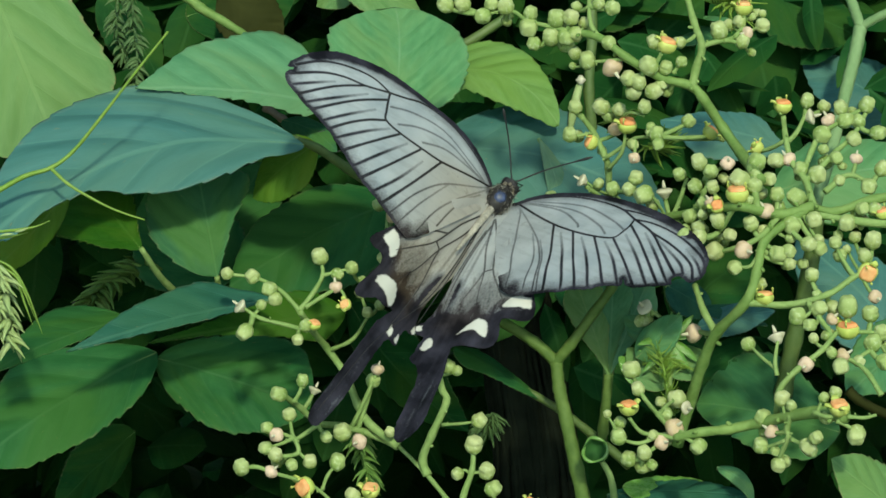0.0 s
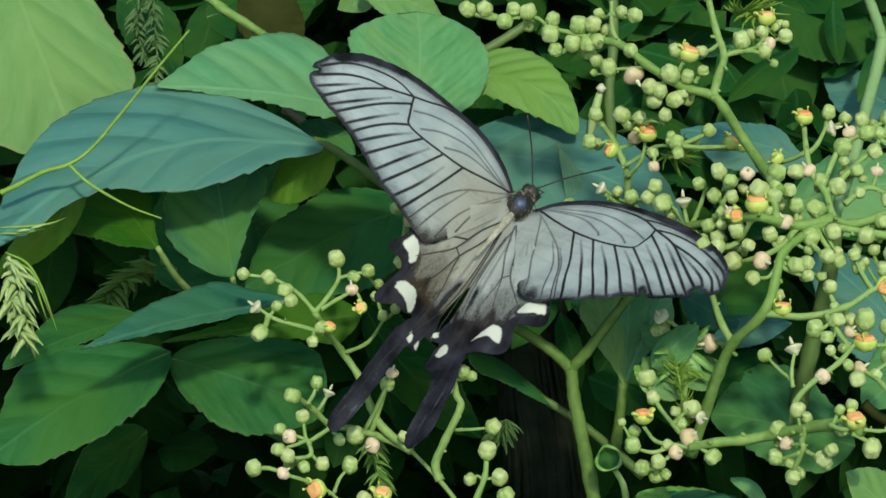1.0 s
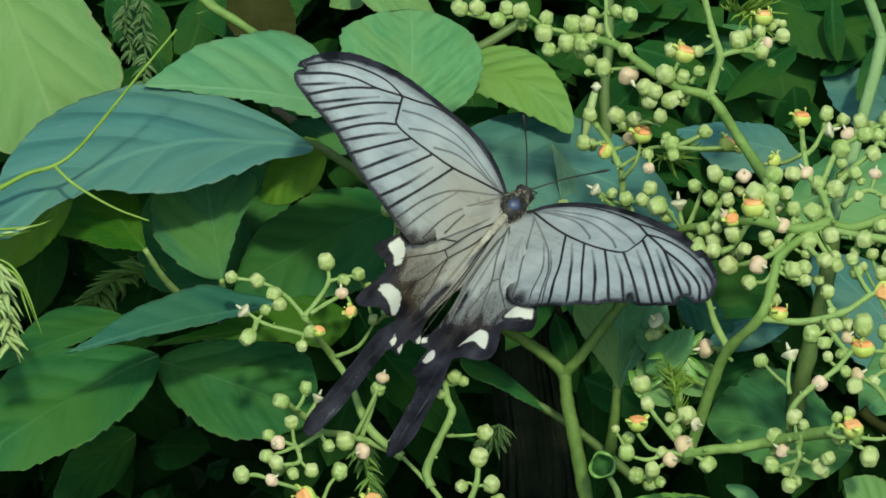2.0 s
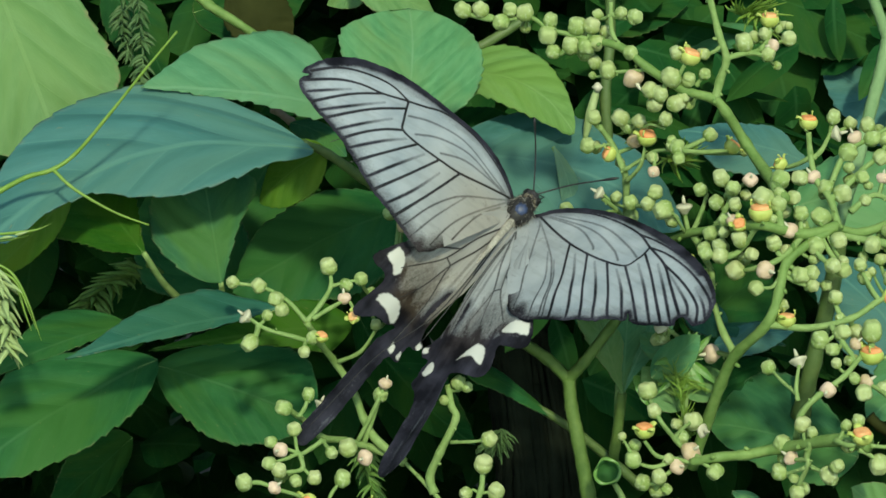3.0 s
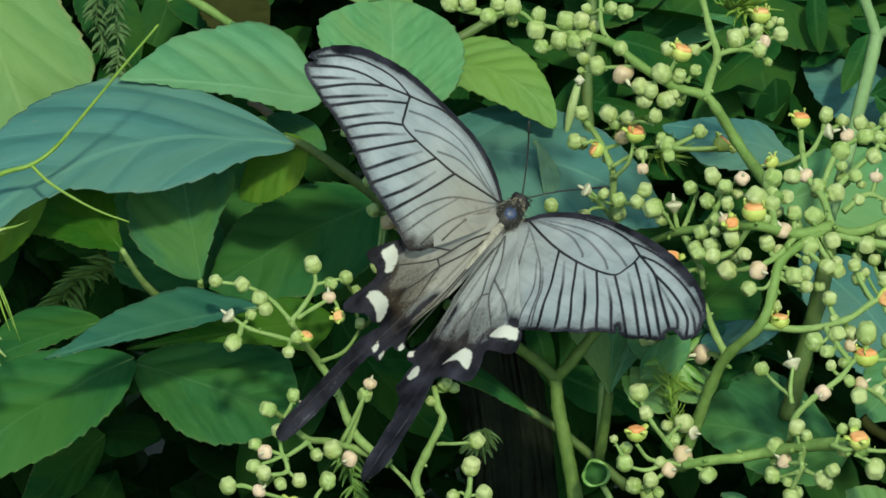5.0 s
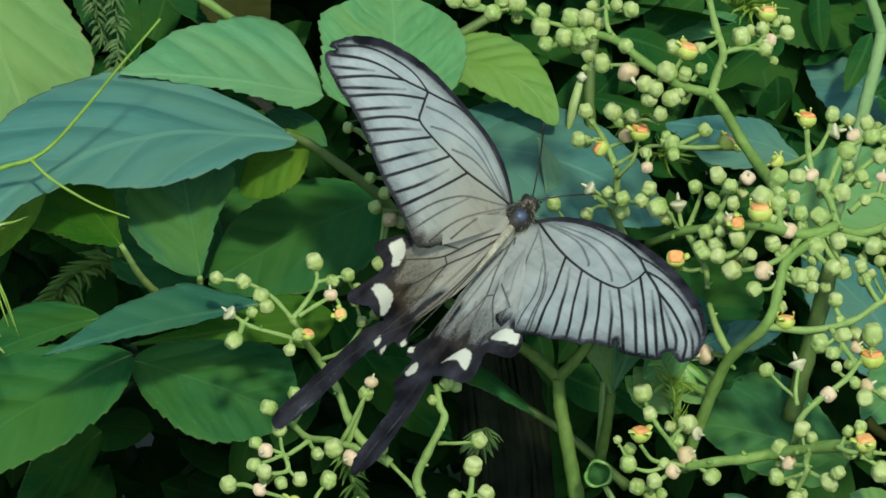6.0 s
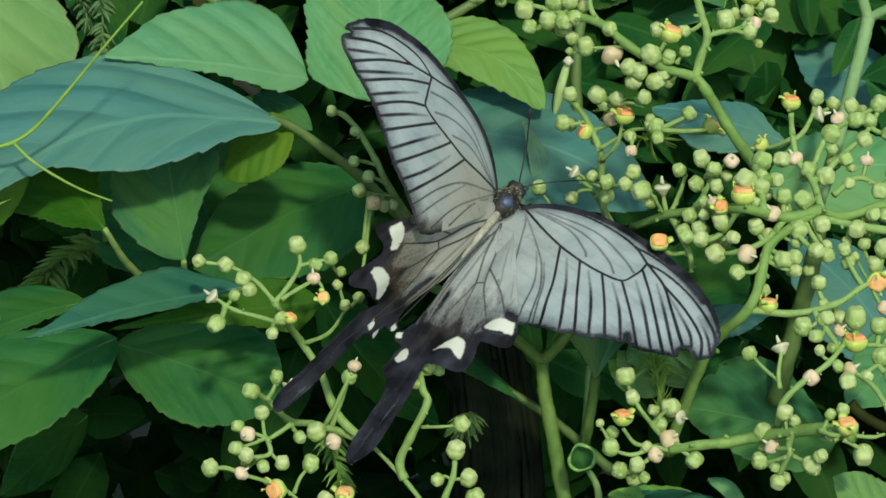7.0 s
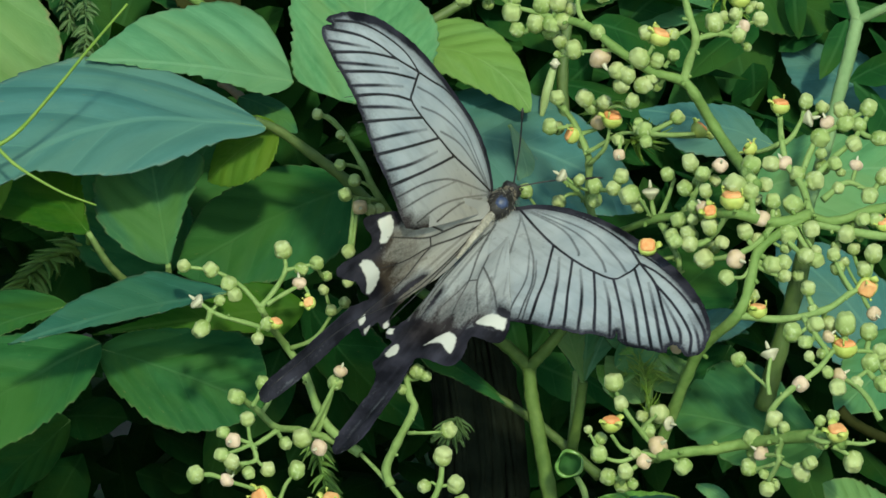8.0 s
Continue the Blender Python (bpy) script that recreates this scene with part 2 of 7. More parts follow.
CUP = plain_material("flower_cup", (0.38, 0.47, 0.10), (0.54, 0.58, 0.17), 0.45, 900.0, 0.2, 0.15, vary=0.5)
ORANGE = plain_material("nectar_disc", (0.72, 0.25, 0.09), (0.84, 0.52, 0.24), 0.5, 900.0, 0.6, 0.2, gloss=0.4, vary=0.6)
PINK = plain_material("faded_disc", (0.46, 0.35, 0.20), (0.66, 0.50, 0.40), 0.6, 900.0, 0.8, 0.15, vary=0.8)
PALE = plain_material("pale_petal", (0.46, 0.45, 0.30), (0.66, 0.62, 0.50), 0.5, 900.0, 0.2, 0.2)
STRAW = plain_material("dry_straw", (0.22, 0.31, 0.10), (0.42, 0.50, 0.24), 0.6, 500.0, 0.3, 0.2)
GRASS = plain_material("grass_green", (0.14, 0.26, 0.03), (0.24, 0.36, 0.07), 0.5, 500.0, 0.2, 0.25)
SPRIG = plain_material("sprig_green", (0.09, 0.19, 0.035), (0.19, 0.31, 0.075), 0.55, 600.0, 0.2, 0.25)
HUSK = plain_material("dry_husk", (0.16, 0.11, 0.07), (0.34, 0.26, 0.19), 0.7, 500.0, 0.6)
# sprig green with shade put into its colour, for the dimmer spikes
DIMSPRIG = plain_material("shade_dimmed_sprig", (0.045, 0.10, 0.03), (0.10, 0.17, 0.06), 0.6, 600.0, 0.2, 0.2)
BROWN = plain_material("dead_leaf", (0.012, 0.016, 0.003), (0.032, 0.036, 0.009), 0.8, 200.0, 0.5, 0.15, gloss=0.1)
# bark coloured nearly black in place of the shade on the trunk
BARK = plain_material("shade_dark_bark", (0.003, 0.005, 0.003), (0.020, 0.024, 0.015), 0.95, 160.0, 0.9, gloss=0.05)
SOIL = plain_material("soil", (0.02, 0.016, 0.010), (0.055, 0.042, 0.026), 0.9, 60.0, 0.9)
FUR = plain_material("black_fur", (0.010, 0.010, 0.013), (0.055, 0.050, 0.055), 0.6, 2500.0, 0.9, gloss=0.3)
SHEEN = plain_material("brown_black_back", (0.010, 0.009, 0.009), (0.040, 0.036, 0.036), 0.5, 900.0, 0.8, gloss=0.3)
# bluish sheen of the thorax, put into a colour of its own
BLUE = plain_material("blue_sheen", (0.012, 0.016, 0.030), (0.06, 0.085, 0.19), 0.45, 700.0, 0.6, gloss=0.4)
TAN = plain_material("tan_fur", (0.16, 0.13, 0.09), (0.42, 0.36, 0.28), 0.8, 1500.0, 0.6, gloss=0.2)
BELLY = plain_material("pale_fur", (0.15, 0.14, 0.12), (0.42, 0.39, 0.34), 0.8, 1500.0, 0.8, gloss=0.2)
HORN = plain_material("black_horn", (0.008, 0.008, 0.010), (0.022, 0.020, 0.022), 0.4, 1500.0, 0.2)
WING = wing_material()


# ---- builders ----
def mesh_of(name, bm, material, smooth=True):
    me = bpy.data.meshes.new(name)
    bm.to_mesh(me)
    bm.free()
    if smooth:
        me.polygons.foreach_set("use_smooth", [True] * len(me.polygons))
    if material:
        me.materials.append(material)
    return me


def part(name, bm, material, parent, label=""):
    ob = new(name, mesh_of(name, bm, material) if isinstance(bm, bmesh.types.BMesh) else bm)
    ob.parent = parent
    return tagged(ob, label)


def thing(name, place, label, category, group="", kind=""):
    ob = new(name)
    ob.location = place
    ob.empty_display_size = 0.01
    return tagged(ob, label, category, group, kind)


def glide(points, steps=6):
    """A smooth line through a few points."""
    p = [Vector(a) for a in points]
    p = [p[0] * 2 - p[1]] + p + [p[-1] * 2 - p[-2]]
    out = []
    for i in range(1, len(p) - 2):
        for k in range(steps):
            t = k / steps
            out.append(0.5 * (2 * p[i] + (p[i + 1] - p[i - 1]) * t + (2 * p[i - 1] - 5 * p[i] + 4 * p[i + 1] - p[i + 2]) * t * t
                              + (3 * p[i] - p[i - 1] - 3 * p[i + 1] + p[i + 2]) * t ** 3))
    return out + [p[-2]]


def sweep(bm, line, radii, sides=8, cap=True, flute=0.0):
    """A round or fluted tube along a line, with a radius for each point."""
    rings, side = [], None
    for i, c in enumerate(line):
        d = (line[min(i + 1, len(line) - 1)] - line[max(i - 1, 0)]).normalized()
        if side is None:
            side = d.orthogonal().normalized()
        side = (side - d * side.dot(d)).normalized()
        up = d.cross(side)
        rings.append([bm.verts.new(c + (side * math.cos(2 * math.pi * k / sides) + up * math.sin(2 * math.pi * k / sides)) * radii[i] * (1 - flute * (k % 2))) for k in range(sides)])
    for a, b in zip(rings, rings[1:]):
        for k in range(sides):
            bm.faces.new((a[k], a[(k + 1) % sides], b[(k + 1) % sides], b[k]))
    if cap:
        bm.faces.new(rings[0][::-1])
        bm.faces.new(rings[-1])
    return bm


def tube(points, r0, r1, sides=8, steps=6, knots=0.0, flute=0.0):
    """A tapered tube through plan points, radii in millimetres, slightly swollen at its joints."""
    line = glide(points, steps)
    n = len(line) - 1
    radii = []
    for i in range(n + 1):
        swell = 1 + knots * max(0.0, 1 - min(i % steps, steps - i % steps) / 1.5) + 0.05 * math.sin(i * 2.1)
        radii.append((r0 + (r1 - r0) * i / n) * swell)
    return sweep(bmesh.new(), line, radii, sides, True, flute)


def in_world(bm, origin):
    """Plan millimetres into metres round a thing's base."""
    for v in bm.verts:
        v.co = at(v.co) - origin
    return bm


def lathe(bm, profile, sides=12, lobes=0, depth=0.0):
    """A turned shape along z from (radius, height) pairs."""
    rings = []
    for r, z in profile:
        rings.append([bm.verts.new(((r * (1 + depth * math.cos(lobes * a))) * math.cos(a), (r * (1 + depth * math.cos(lobes * a))) * math.sin(a), z))
                      for a in (2 * math.pi * k / sides for k in range(sides))])
    for a, b in zip(rings, rings[1:]):
        for k in range(sides):
            bm.faces.new((a[k], a[(k + 1) % sides], b[(k + 1) % sides], b[k]))
    bm.faces.new(rings[0][::-1])
    bm.faces.new(rings[-1])
    return bm


def lathe_at(place, r, lobes):
    """A small crumpled knob at a plan point, radius in millimetres."""
    bm = lathe(bmesh.new(), [(0.5 * r, -0.6 * r), (r, 0), (0.9 * r, 0.6 * r), (0.3 * r, r)], 10, lobes, 0.18)
    for v in bm.verts:
        v.co += Vector(place)
    return bm


def scaled(bm, s):
    for v in bm.verts:
        v.co *= s
    return bm


# ---- ground and the growth behind ----
bm = bmesh.new()
N = 40
grid = [[bm.verts.new(((i / N - 0.5) * 2, (j / N - 0.5) * 2, 0)) for i in range(N + 1)] for j in range(N + 1)]
for j in range(N):
    for i in range(N):
        bm.faces.new((grid[j][i], grid[j][i + 1], grid[j + 1][i + 1], grid[j + 1][i]))
for v in bm.verts:
    x, y = v.co.x, v.co.y
    v.co.x, v.co.y = 400 * x * abs(x) ** 3 + 2 * x, 400 * y * abs(y) ** 3 + 2 * y
    v.co.z = 0.02 * noise.noise(Vector((v.co.x * 3, v.co.y * 3, 0)))
ground = tagged(new("ground", mesh_of("ground", bm, SOIL)), "dark bare soil under the thicket", "ground", kind="structure")


def leaf_outline(s, peak=0.42, taper=2.3, root=0.55):
    """Half width along an ovate leaf, 0 at the base, 1 at the widest, pointed at the tip."""
    a = min(1.0, s / peak)
    b = max(0.0, (s - peak) / (1 - peak))
    return (max(0.0, math.sin(a * math.pi / 2)) ** root) * max(0.0, 1 - b ** taper) ** 0.85 * (1 - 0.06 * b)


def half_width(s, stations):
    """Half width along a leaf from its widths at even steps, blunt or pointed at the ends."""
    n = len(stations) - 1
    i = min(n - 1, int(s * n))
    f = s * n - i
    widest = max(stations)
    if i == 0:
        return stations[1] * f ** 0.6
    if i == n - 1:
        return stations[-2] * (1 - f) ** (0.5 if stations[-2] > 0.35 * widest else 0.9)
    a, b, c, d = stations[i - 1], stations[i], stations[i + 1], stations[min(n, i + 2)]
    return max(0.0, 0.5 * (2 * b + (c - a) * f + (2 * a - 5 * b + 4 * c - d) * f * f + (3 * b - a - 3 * c + d) * f ** 3))


def blade(base, tip, width, face, near=0.0, far=0.0, arch=0.0, droop=0.0, teeth=13, rows=66, half=9, seed=0, puff=0.5, bend=None, shape=(0.42, 2.3, 0.55), waves=(0, 0, 9), profile=None, veins=(5.0, 1.05)):
    """A leaf blade between two plan points. near, far: degrees by which the two halves fold down from the midrib;
    arch: millimetres by which the middle rises; droop: by which the tip bends down. width: millimetres, or those of each half; UVs follow the side veins.
    shape: place of the widest part, taper and slimness of the base, for both halves or each; profile: half widths at even steps instead; waves: how far each margin sways (mm), and how fast; veins: side veins on a half and how they slant."""
    rng = random.Random(seed)
    b, t = Vector(base), Vector(tip)
    x = (t - b)
    length = x.length
    x.normalize()
    z = Vector(face)
    z = (z - x * z.dot(x)).normalized()
    y = z.cross(x)
    sides = width if isinstance(width, tuple) else (width / 2, width / 2)
    if profile:
        sides = (max(profile[0]), max(profile[1]))
    width = sum(sides)
    rows, half = max(rows, int(1.7 * length)), max(half, int(0.95 * width))
    bm = bmesh.new()
    uv = bm.loops.layers.uv.new("blade")
    layer = bm.verts.layers.float.new("rim")
    flat, table = {}, []
    o = rng.uniform(0, 50)
    gap = length / (veins[0] + rng.uniform(-0.5, 0.5))                # between side veins
    bend = rng.uniform(-0.04, 0.04) * length if bend is None else bend
    for i in range(rows + 1):
        s = i / rows
        line = []
        for k in range(-half, half + 1):
            q = k / half
            edge = leaf_outline(s, *(shape if len(shape) == 3 else shape[0 if q < 0 else 1])) * sides[0 if q < 0 else 1] if not profile else half_width(s, profile[0 if q < 0 else 1])
            tooth = ((s * teeth + 0.3 * math.sin(o + 3 * s)) % 1.0)
            bite = (1 - tooth) * (1.0 + 0.4 * math.sin(o + 17 * s)) * min(1, 6 * s) * (abs(q) ** 6) * min(0.6, width / 36)
            wave = 1 + (0.03 if profile else 0.07) * noise.noise(Vector((s * 4, o + (1 if q > 0 else 9), 0)))
            d = q * edge * wave
            d -= math.copysign(bite * leaf_outline(s) ** 0.4, q) if q else 0
            fold = math.tan(radians(near if q < 0 else far)) if abs(near if q < 0 else far) < 60 else 1.7
            ad = abs(d)
            c = (s * length - veins[1] * ad - 0.018 * ad * ad * 22 / width)
            c += 0.3 * gap * noise.noise(Vector((s * 2.2, d * 0.09, o + 3)))
            ribs = math.sqrt(math.sin(math.pi * (c / gap + 0.5)) ** 2 + 0.02)
            h = -fold * ad * (0.75 + 0.25 * ad / (width / 2))
            dd = d * math.cos(math.atan(fold)) if fold > 0.35 else d
            h += 1.15 * puff * min(1.0, width / 30) * (ribs ** 0.9 - 0.6) * min(1.0, ad / (0.12 * width)) * (1 - 0.7 * abs(q) ** 4)
            h += arch * 4 * s * (1 - s) - droop * s ** 2.2
            h += 0.035 * width * noise.noise(Vector((s * 3, d / width * 2.5, o))) + 0.012 * width * abs(q) ** 3 * math.sin(13 * s + o)
            h += waves[0 if q < 0 else 1] * q * q * math.sin(waves[2] * s) * min(1.0, 5 * s)
            p = b + x * (s * length) + y * (dd + bend * 4 * s * (1 - s)) + z * h
            v = bm.verts.new(p)
            flat[v] = (c * 10 / gap, d * 10 / gap)
            v[layer] = abs(q)
            line.append(v)
        table.append(line)
    for i in range(rows):
        for k in range(2 * half):
            f = bm.faces.new((table[i][k], table[i + 1][k], table[i + 1][k + 1], table[i][k + 1]))
            for lp in f.loops:
                lp[uv].uv = flat[lp.vert]
    rib = [v[half].co.copy() for v in table]
    return bm, rib, z


def leaf(parent, base, tip, width, face=(0, 0.6, 0.8), material=None, near=8.0, far=8.0, arch=2.0, droop=0.0, seed=1, label="", stalk=None, teeth=13, puff=0.5, bend=None, shape=(0.42, 2.3, 0.55), waves=(0, 0, 9), profile=None, veins=(5.0, 1.05)):
    """One leaf or leaflet: blade, raised midrib and, where it shows, its stalk (a plan point that the stalk starts from)."""
    material = material or GREEN
    origin = parent.location
    bm, rib, z = blade(base, tip, width, face, near, far, arch, droop, teeth=teeth, seed=seed, puff=puff, bend=bend, shape=shape, waves=waves, profile=profile, veins=veins)
    ob = part("leaf", in_world(bm, origin), material, parent, label)
    thick = ob.modifiers.new("thickness", "SOLIDIFY")
    thick.thickness, thick.offset = 0.00028, -1
    n = len(rib)
    line = [p - z * 0.42 for p in rib[: int(n * 0.93)]]
    part("midrib", in_world(sweep(bmesh.new(), line[::2], [0.46 - 0.34 * i / (len(line[::2]) - 1) for i in range(len(line[::2]))], 6), origin), STEM, ob)
    if stalk:
        part("leaf_stalk", in_world(tube([stalk, (Vector(stalk) + Vector(base)) / 2 - Vector((0, 1.0, 0)), base], 0.9, 0.6, 7), origin), STEM, ob)
    return ob


# ---- leaves of the vine ----
def spray(place, label, group="leafy sprays of the vine"):
    return thing("leaf_spray", at(place), label, "leaves", group)


a = spray((-27.4, 22.8, -20.0), "spray of broad blue-green serrated leaves on a thick green stem")
leaf(a, (-29.9, 22.7, -17.0), (-96.3, -0.9, 6.0), 28, (-0.05, 0.62, 0.78), TEAL, 4, 6, 2, 0, 2, "large blue-green leaf with sunken side veins", bend=-11, puff=1.3, waves=(0.4, 0.8, 12), profile=((0, 12.9, 19.7, 21.8, 21.6, 20.2, 16.8, 11.0, 0), (0, 5.6, 10.6, 12.0, 10.6, 5.6, 4.2, 4.1, 0)), veins=(3.8, 1.7))
leaf(a, (-24.8, 32.5, -34.0), (-67.2, 35.1, -24.0), 22, (0, 0.5, 0.86), COOL, 4, 14, 2, 0, 3, "broad green leaf with its lower half folded under", puff=0.9, bend=0, profile=((0, 14.1, 17.8, 17.8, 15.8, 13.8, 11.2, 6.0, 0), (0, 4.2, 3.6, 2.9, 2.4, 2.0, 1.5, 0.9, 0)))
leaf(a, (-28.0, 23.0, -22.0), (-41.8, 11.1, -28.0), 15, (0.2, 0.65, 0.72), BACK, 10, 10, 1, 0, 4, "small yellow-green leaf with light from behind put into its colour")
part("stem", in_world(tube([(-32.3, 23.8, -19.0), (-27.5, 22.0, -21.0), (-20.9, 17.6, -24.0), (-12.9, 11.9, -28.0), (-3.0, 2.6, -34.0)], 0.85, 1.25, 9, knots=0.1), a.location), OLDSTEM, a)
leaf(a, (-36.4, 29.2, -44.0), (-23.7, 21.8, -38.0), (4.0, 3.4), (0.1, 0.6, 0.8), KITE, 8, 8, 1, 0, 61, "small green leaf in the gap", bend=1)
part("twig", in_world(tube([(-40.5, 32.4, -49.0), (-36.6, 29.6, -47.0), (-32.6, 27.4, -45.0)], 0.9, 0.7, 7, knots=0.4), a.location), HUSK, a, "dry pinkish-brown twig")
b = spray((2.1, 31.1, -50.0), "spray of rounded bright green leaves behind the butterfly")
leaf(b, (-11.9, 28.7, -40.0), (-10.9, 55.6, -54.0), 30, (0, 0.4, 0.92), LIGHT, 6, 6, 2, 0, 5, "wide pale-green rounded leaf", puff=1.0, bend=-1.5, profile=((0, 10.8, 14.0, 15.2, 16.0, 15.6, 14.5, 12.2, 0), (0, 12.4, 15.0, 16.0, 16.0, 16.3, 16.6, 14.0, 0)))
leaf(b, (-4.0, 40.2, -56.0), (26.4, 28.6, -50.0), 18, (0, 0.6, 0.8), LIME, 8, 8, 2, 0, 6, "yellow-green serrated leaf", bend=6, puff=0.9, profile=((0, 3.7, 5.4, 6.6, 7.0, 6.8, 5.9, 4.0, 0), (0, 9.0, 11.4, 11.4, 10.4, 9.4, 7.8, 5.2, 0)))
leaf(b, (-6.5, 26.8, -68.0), (14.7, 31.4, -66.0), 12, (0, 0.3, 0.9), DEEP, 8, 8, 1, 0, 7)
leaf(b, (-2.5, 23.3, -54.0), (51.6, 8.9, -48.0), (16, 18), (0, 0.6, 0.8), TEAL, 6, 8, 4, 2, 8, "blue-green leaf with fine pale veins", bend=3)
leaf(b, (21.9, 25.2, -48.0), (26.6, 9.0, -46.0), (2.6, 3.2), (0.4, 0.3, 0.85), STRIP, 4, 12, 1, 0, 62, "pale rolled strip of a leaf", bend=0.6, shape=(0.7, 3.0, 0.8))
leaf(b, (-24.3, 63.5, -62.0), (-5.1, 55.1, -60.0), 12, (0, 0.6, 0.8), BRIGHT, 8, 8, 1, 0, 9)
leaf(b, (-19.3, 63.0, -70.0), (-30.0, 57.4, -70.0), 9, (0, 0.6, 0.8), BRIGHT, 8, 8, 1, 0, 10)
part("stem", in_world(tube([(16.1, 55.3, -66.0), (8.7, 50.2, -64.0), (2.1, 45.7, -62.0), (-3.2, 36.9, -60.0)], 1.2, 1.0, 8), b.location), OLDSTEM, b)
c = spray((-96.9, 54.5, -25.0), "large sunlit yellow-green leaf with a browned worn edge")
leaf(c, (-108.3, 72.0, -46.0), (-84.4, 19.5, -32.0), 36, (0.15, 0.42, 0.9), BRIGHT, 6, 6, 2, 0, 11, puff=0.7, bend=0, profile=((0, 8.0, 14.0, 18.0, 20.5, 21.0, 19.5, 14.5, 0), (0, 11.0, 14.3, 15.9, 17.3, 19.2, 18.8, 12.4, 0)))
d = spray((-47.2, -5.1, -52.0), "spray of dark green leaves with thicket shade put into their colour")
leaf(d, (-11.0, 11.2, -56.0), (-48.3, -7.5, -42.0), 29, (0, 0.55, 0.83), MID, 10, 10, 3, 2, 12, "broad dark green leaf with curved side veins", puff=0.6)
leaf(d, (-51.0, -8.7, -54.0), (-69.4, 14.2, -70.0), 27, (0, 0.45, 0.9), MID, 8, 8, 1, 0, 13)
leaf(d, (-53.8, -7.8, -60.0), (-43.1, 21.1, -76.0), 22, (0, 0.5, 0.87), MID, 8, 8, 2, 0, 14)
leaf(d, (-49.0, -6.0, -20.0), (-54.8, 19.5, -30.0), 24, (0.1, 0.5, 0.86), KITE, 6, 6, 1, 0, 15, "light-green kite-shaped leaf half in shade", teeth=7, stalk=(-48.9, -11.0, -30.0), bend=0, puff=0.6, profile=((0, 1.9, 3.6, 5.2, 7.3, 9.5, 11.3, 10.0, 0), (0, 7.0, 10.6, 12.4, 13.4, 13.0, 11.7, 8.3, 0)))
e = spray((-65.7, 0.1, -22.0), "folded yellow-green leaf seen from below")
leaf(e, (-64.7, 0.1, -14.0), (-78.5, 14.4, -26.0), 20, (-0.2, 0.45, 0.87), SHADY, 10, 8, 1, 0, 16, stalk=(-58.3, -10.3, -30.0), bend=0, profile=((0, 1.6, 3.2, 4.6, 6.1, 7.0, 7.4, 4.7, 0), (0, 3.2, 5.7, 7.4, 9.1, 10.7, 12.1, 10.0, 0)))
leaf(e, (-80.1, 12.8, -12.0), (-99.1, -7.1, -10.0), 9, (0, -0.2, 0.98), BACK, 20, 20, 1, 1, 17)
f = spray((-17.3, -12.5, -8.0), "spray of blue-green leaves hanging low with pointed tips")
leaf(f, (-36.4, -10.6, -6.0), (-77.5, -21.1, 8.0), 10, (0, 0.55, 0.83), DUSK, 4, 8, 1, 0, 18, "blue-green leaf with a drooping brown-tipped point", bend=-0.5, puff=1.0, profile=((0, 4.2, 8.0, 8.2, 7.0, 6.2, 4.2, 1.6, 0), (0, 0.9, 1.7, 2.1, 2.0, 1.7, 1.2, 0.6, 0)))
leaf(f, (-21.0, -13.5, -18.0), (-62.9, -20.0, -10.0), 11, (0, 0.3, 0.95), SHADY, 6, 6, 1, 0, 60, "dark yellow-green leaf with shade put into its colour", bend=0, puff=0.8, profile=((0, 5.2, 6.6, 5.8, 4.6, 3.2, 1.9, 0.9, 0), (0, 5.6, 4.6, 3.4, 2.3, 1.4, 0.8, 0.3, 0)))
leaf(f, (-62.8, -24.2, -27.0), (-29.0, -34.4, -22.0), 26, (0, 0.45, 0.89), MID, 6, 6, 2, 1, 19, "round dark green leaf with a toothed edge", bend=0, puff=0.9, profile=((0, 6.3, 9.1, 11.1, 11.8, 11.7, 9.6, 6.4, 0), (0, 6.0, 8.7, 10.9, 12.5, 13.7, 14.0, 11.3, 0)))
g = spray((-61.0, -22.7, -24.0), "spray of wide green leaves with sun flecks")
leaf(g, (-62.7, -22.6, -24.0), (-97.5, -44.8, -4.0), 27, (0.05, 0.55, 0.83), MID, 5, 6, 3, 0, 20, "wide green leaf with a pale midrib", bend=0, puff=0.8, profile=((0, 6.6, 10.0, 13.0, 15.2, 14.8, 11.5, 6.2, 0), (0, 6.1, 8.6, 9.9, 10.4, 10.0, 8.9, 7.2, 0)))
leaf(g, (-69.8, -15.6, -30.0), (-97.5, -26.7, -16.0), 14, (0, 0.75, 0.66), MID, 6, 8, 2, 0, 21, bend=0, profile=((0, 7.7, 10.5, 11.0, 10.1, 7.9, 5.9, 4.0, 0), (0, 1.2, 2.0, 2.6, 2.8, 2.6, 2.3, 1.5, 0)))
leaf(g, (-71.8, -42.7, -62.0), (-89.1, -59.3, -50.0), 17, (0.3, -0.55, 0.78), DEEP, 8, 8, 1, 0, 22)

h = spray((8.1, -31.7, -20.0), "spray of narrow dark leaves under the butterfly")
leaf(h, (-21.7, -13.1, -62.0), (6.0, -42.6, -60.0), 19, (-0.3, -0.5, 0.81), DEEP, 8, 8, 2, 0, 24)
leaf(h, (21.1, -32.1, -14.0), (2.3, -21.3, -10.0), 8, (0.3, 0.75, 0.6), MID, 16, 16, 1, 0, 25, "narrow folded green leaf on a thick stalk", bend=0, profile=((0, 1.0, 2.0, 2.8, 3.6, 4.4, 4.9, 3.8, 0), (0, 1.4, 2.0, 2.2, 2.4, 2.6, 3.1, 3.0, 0)))
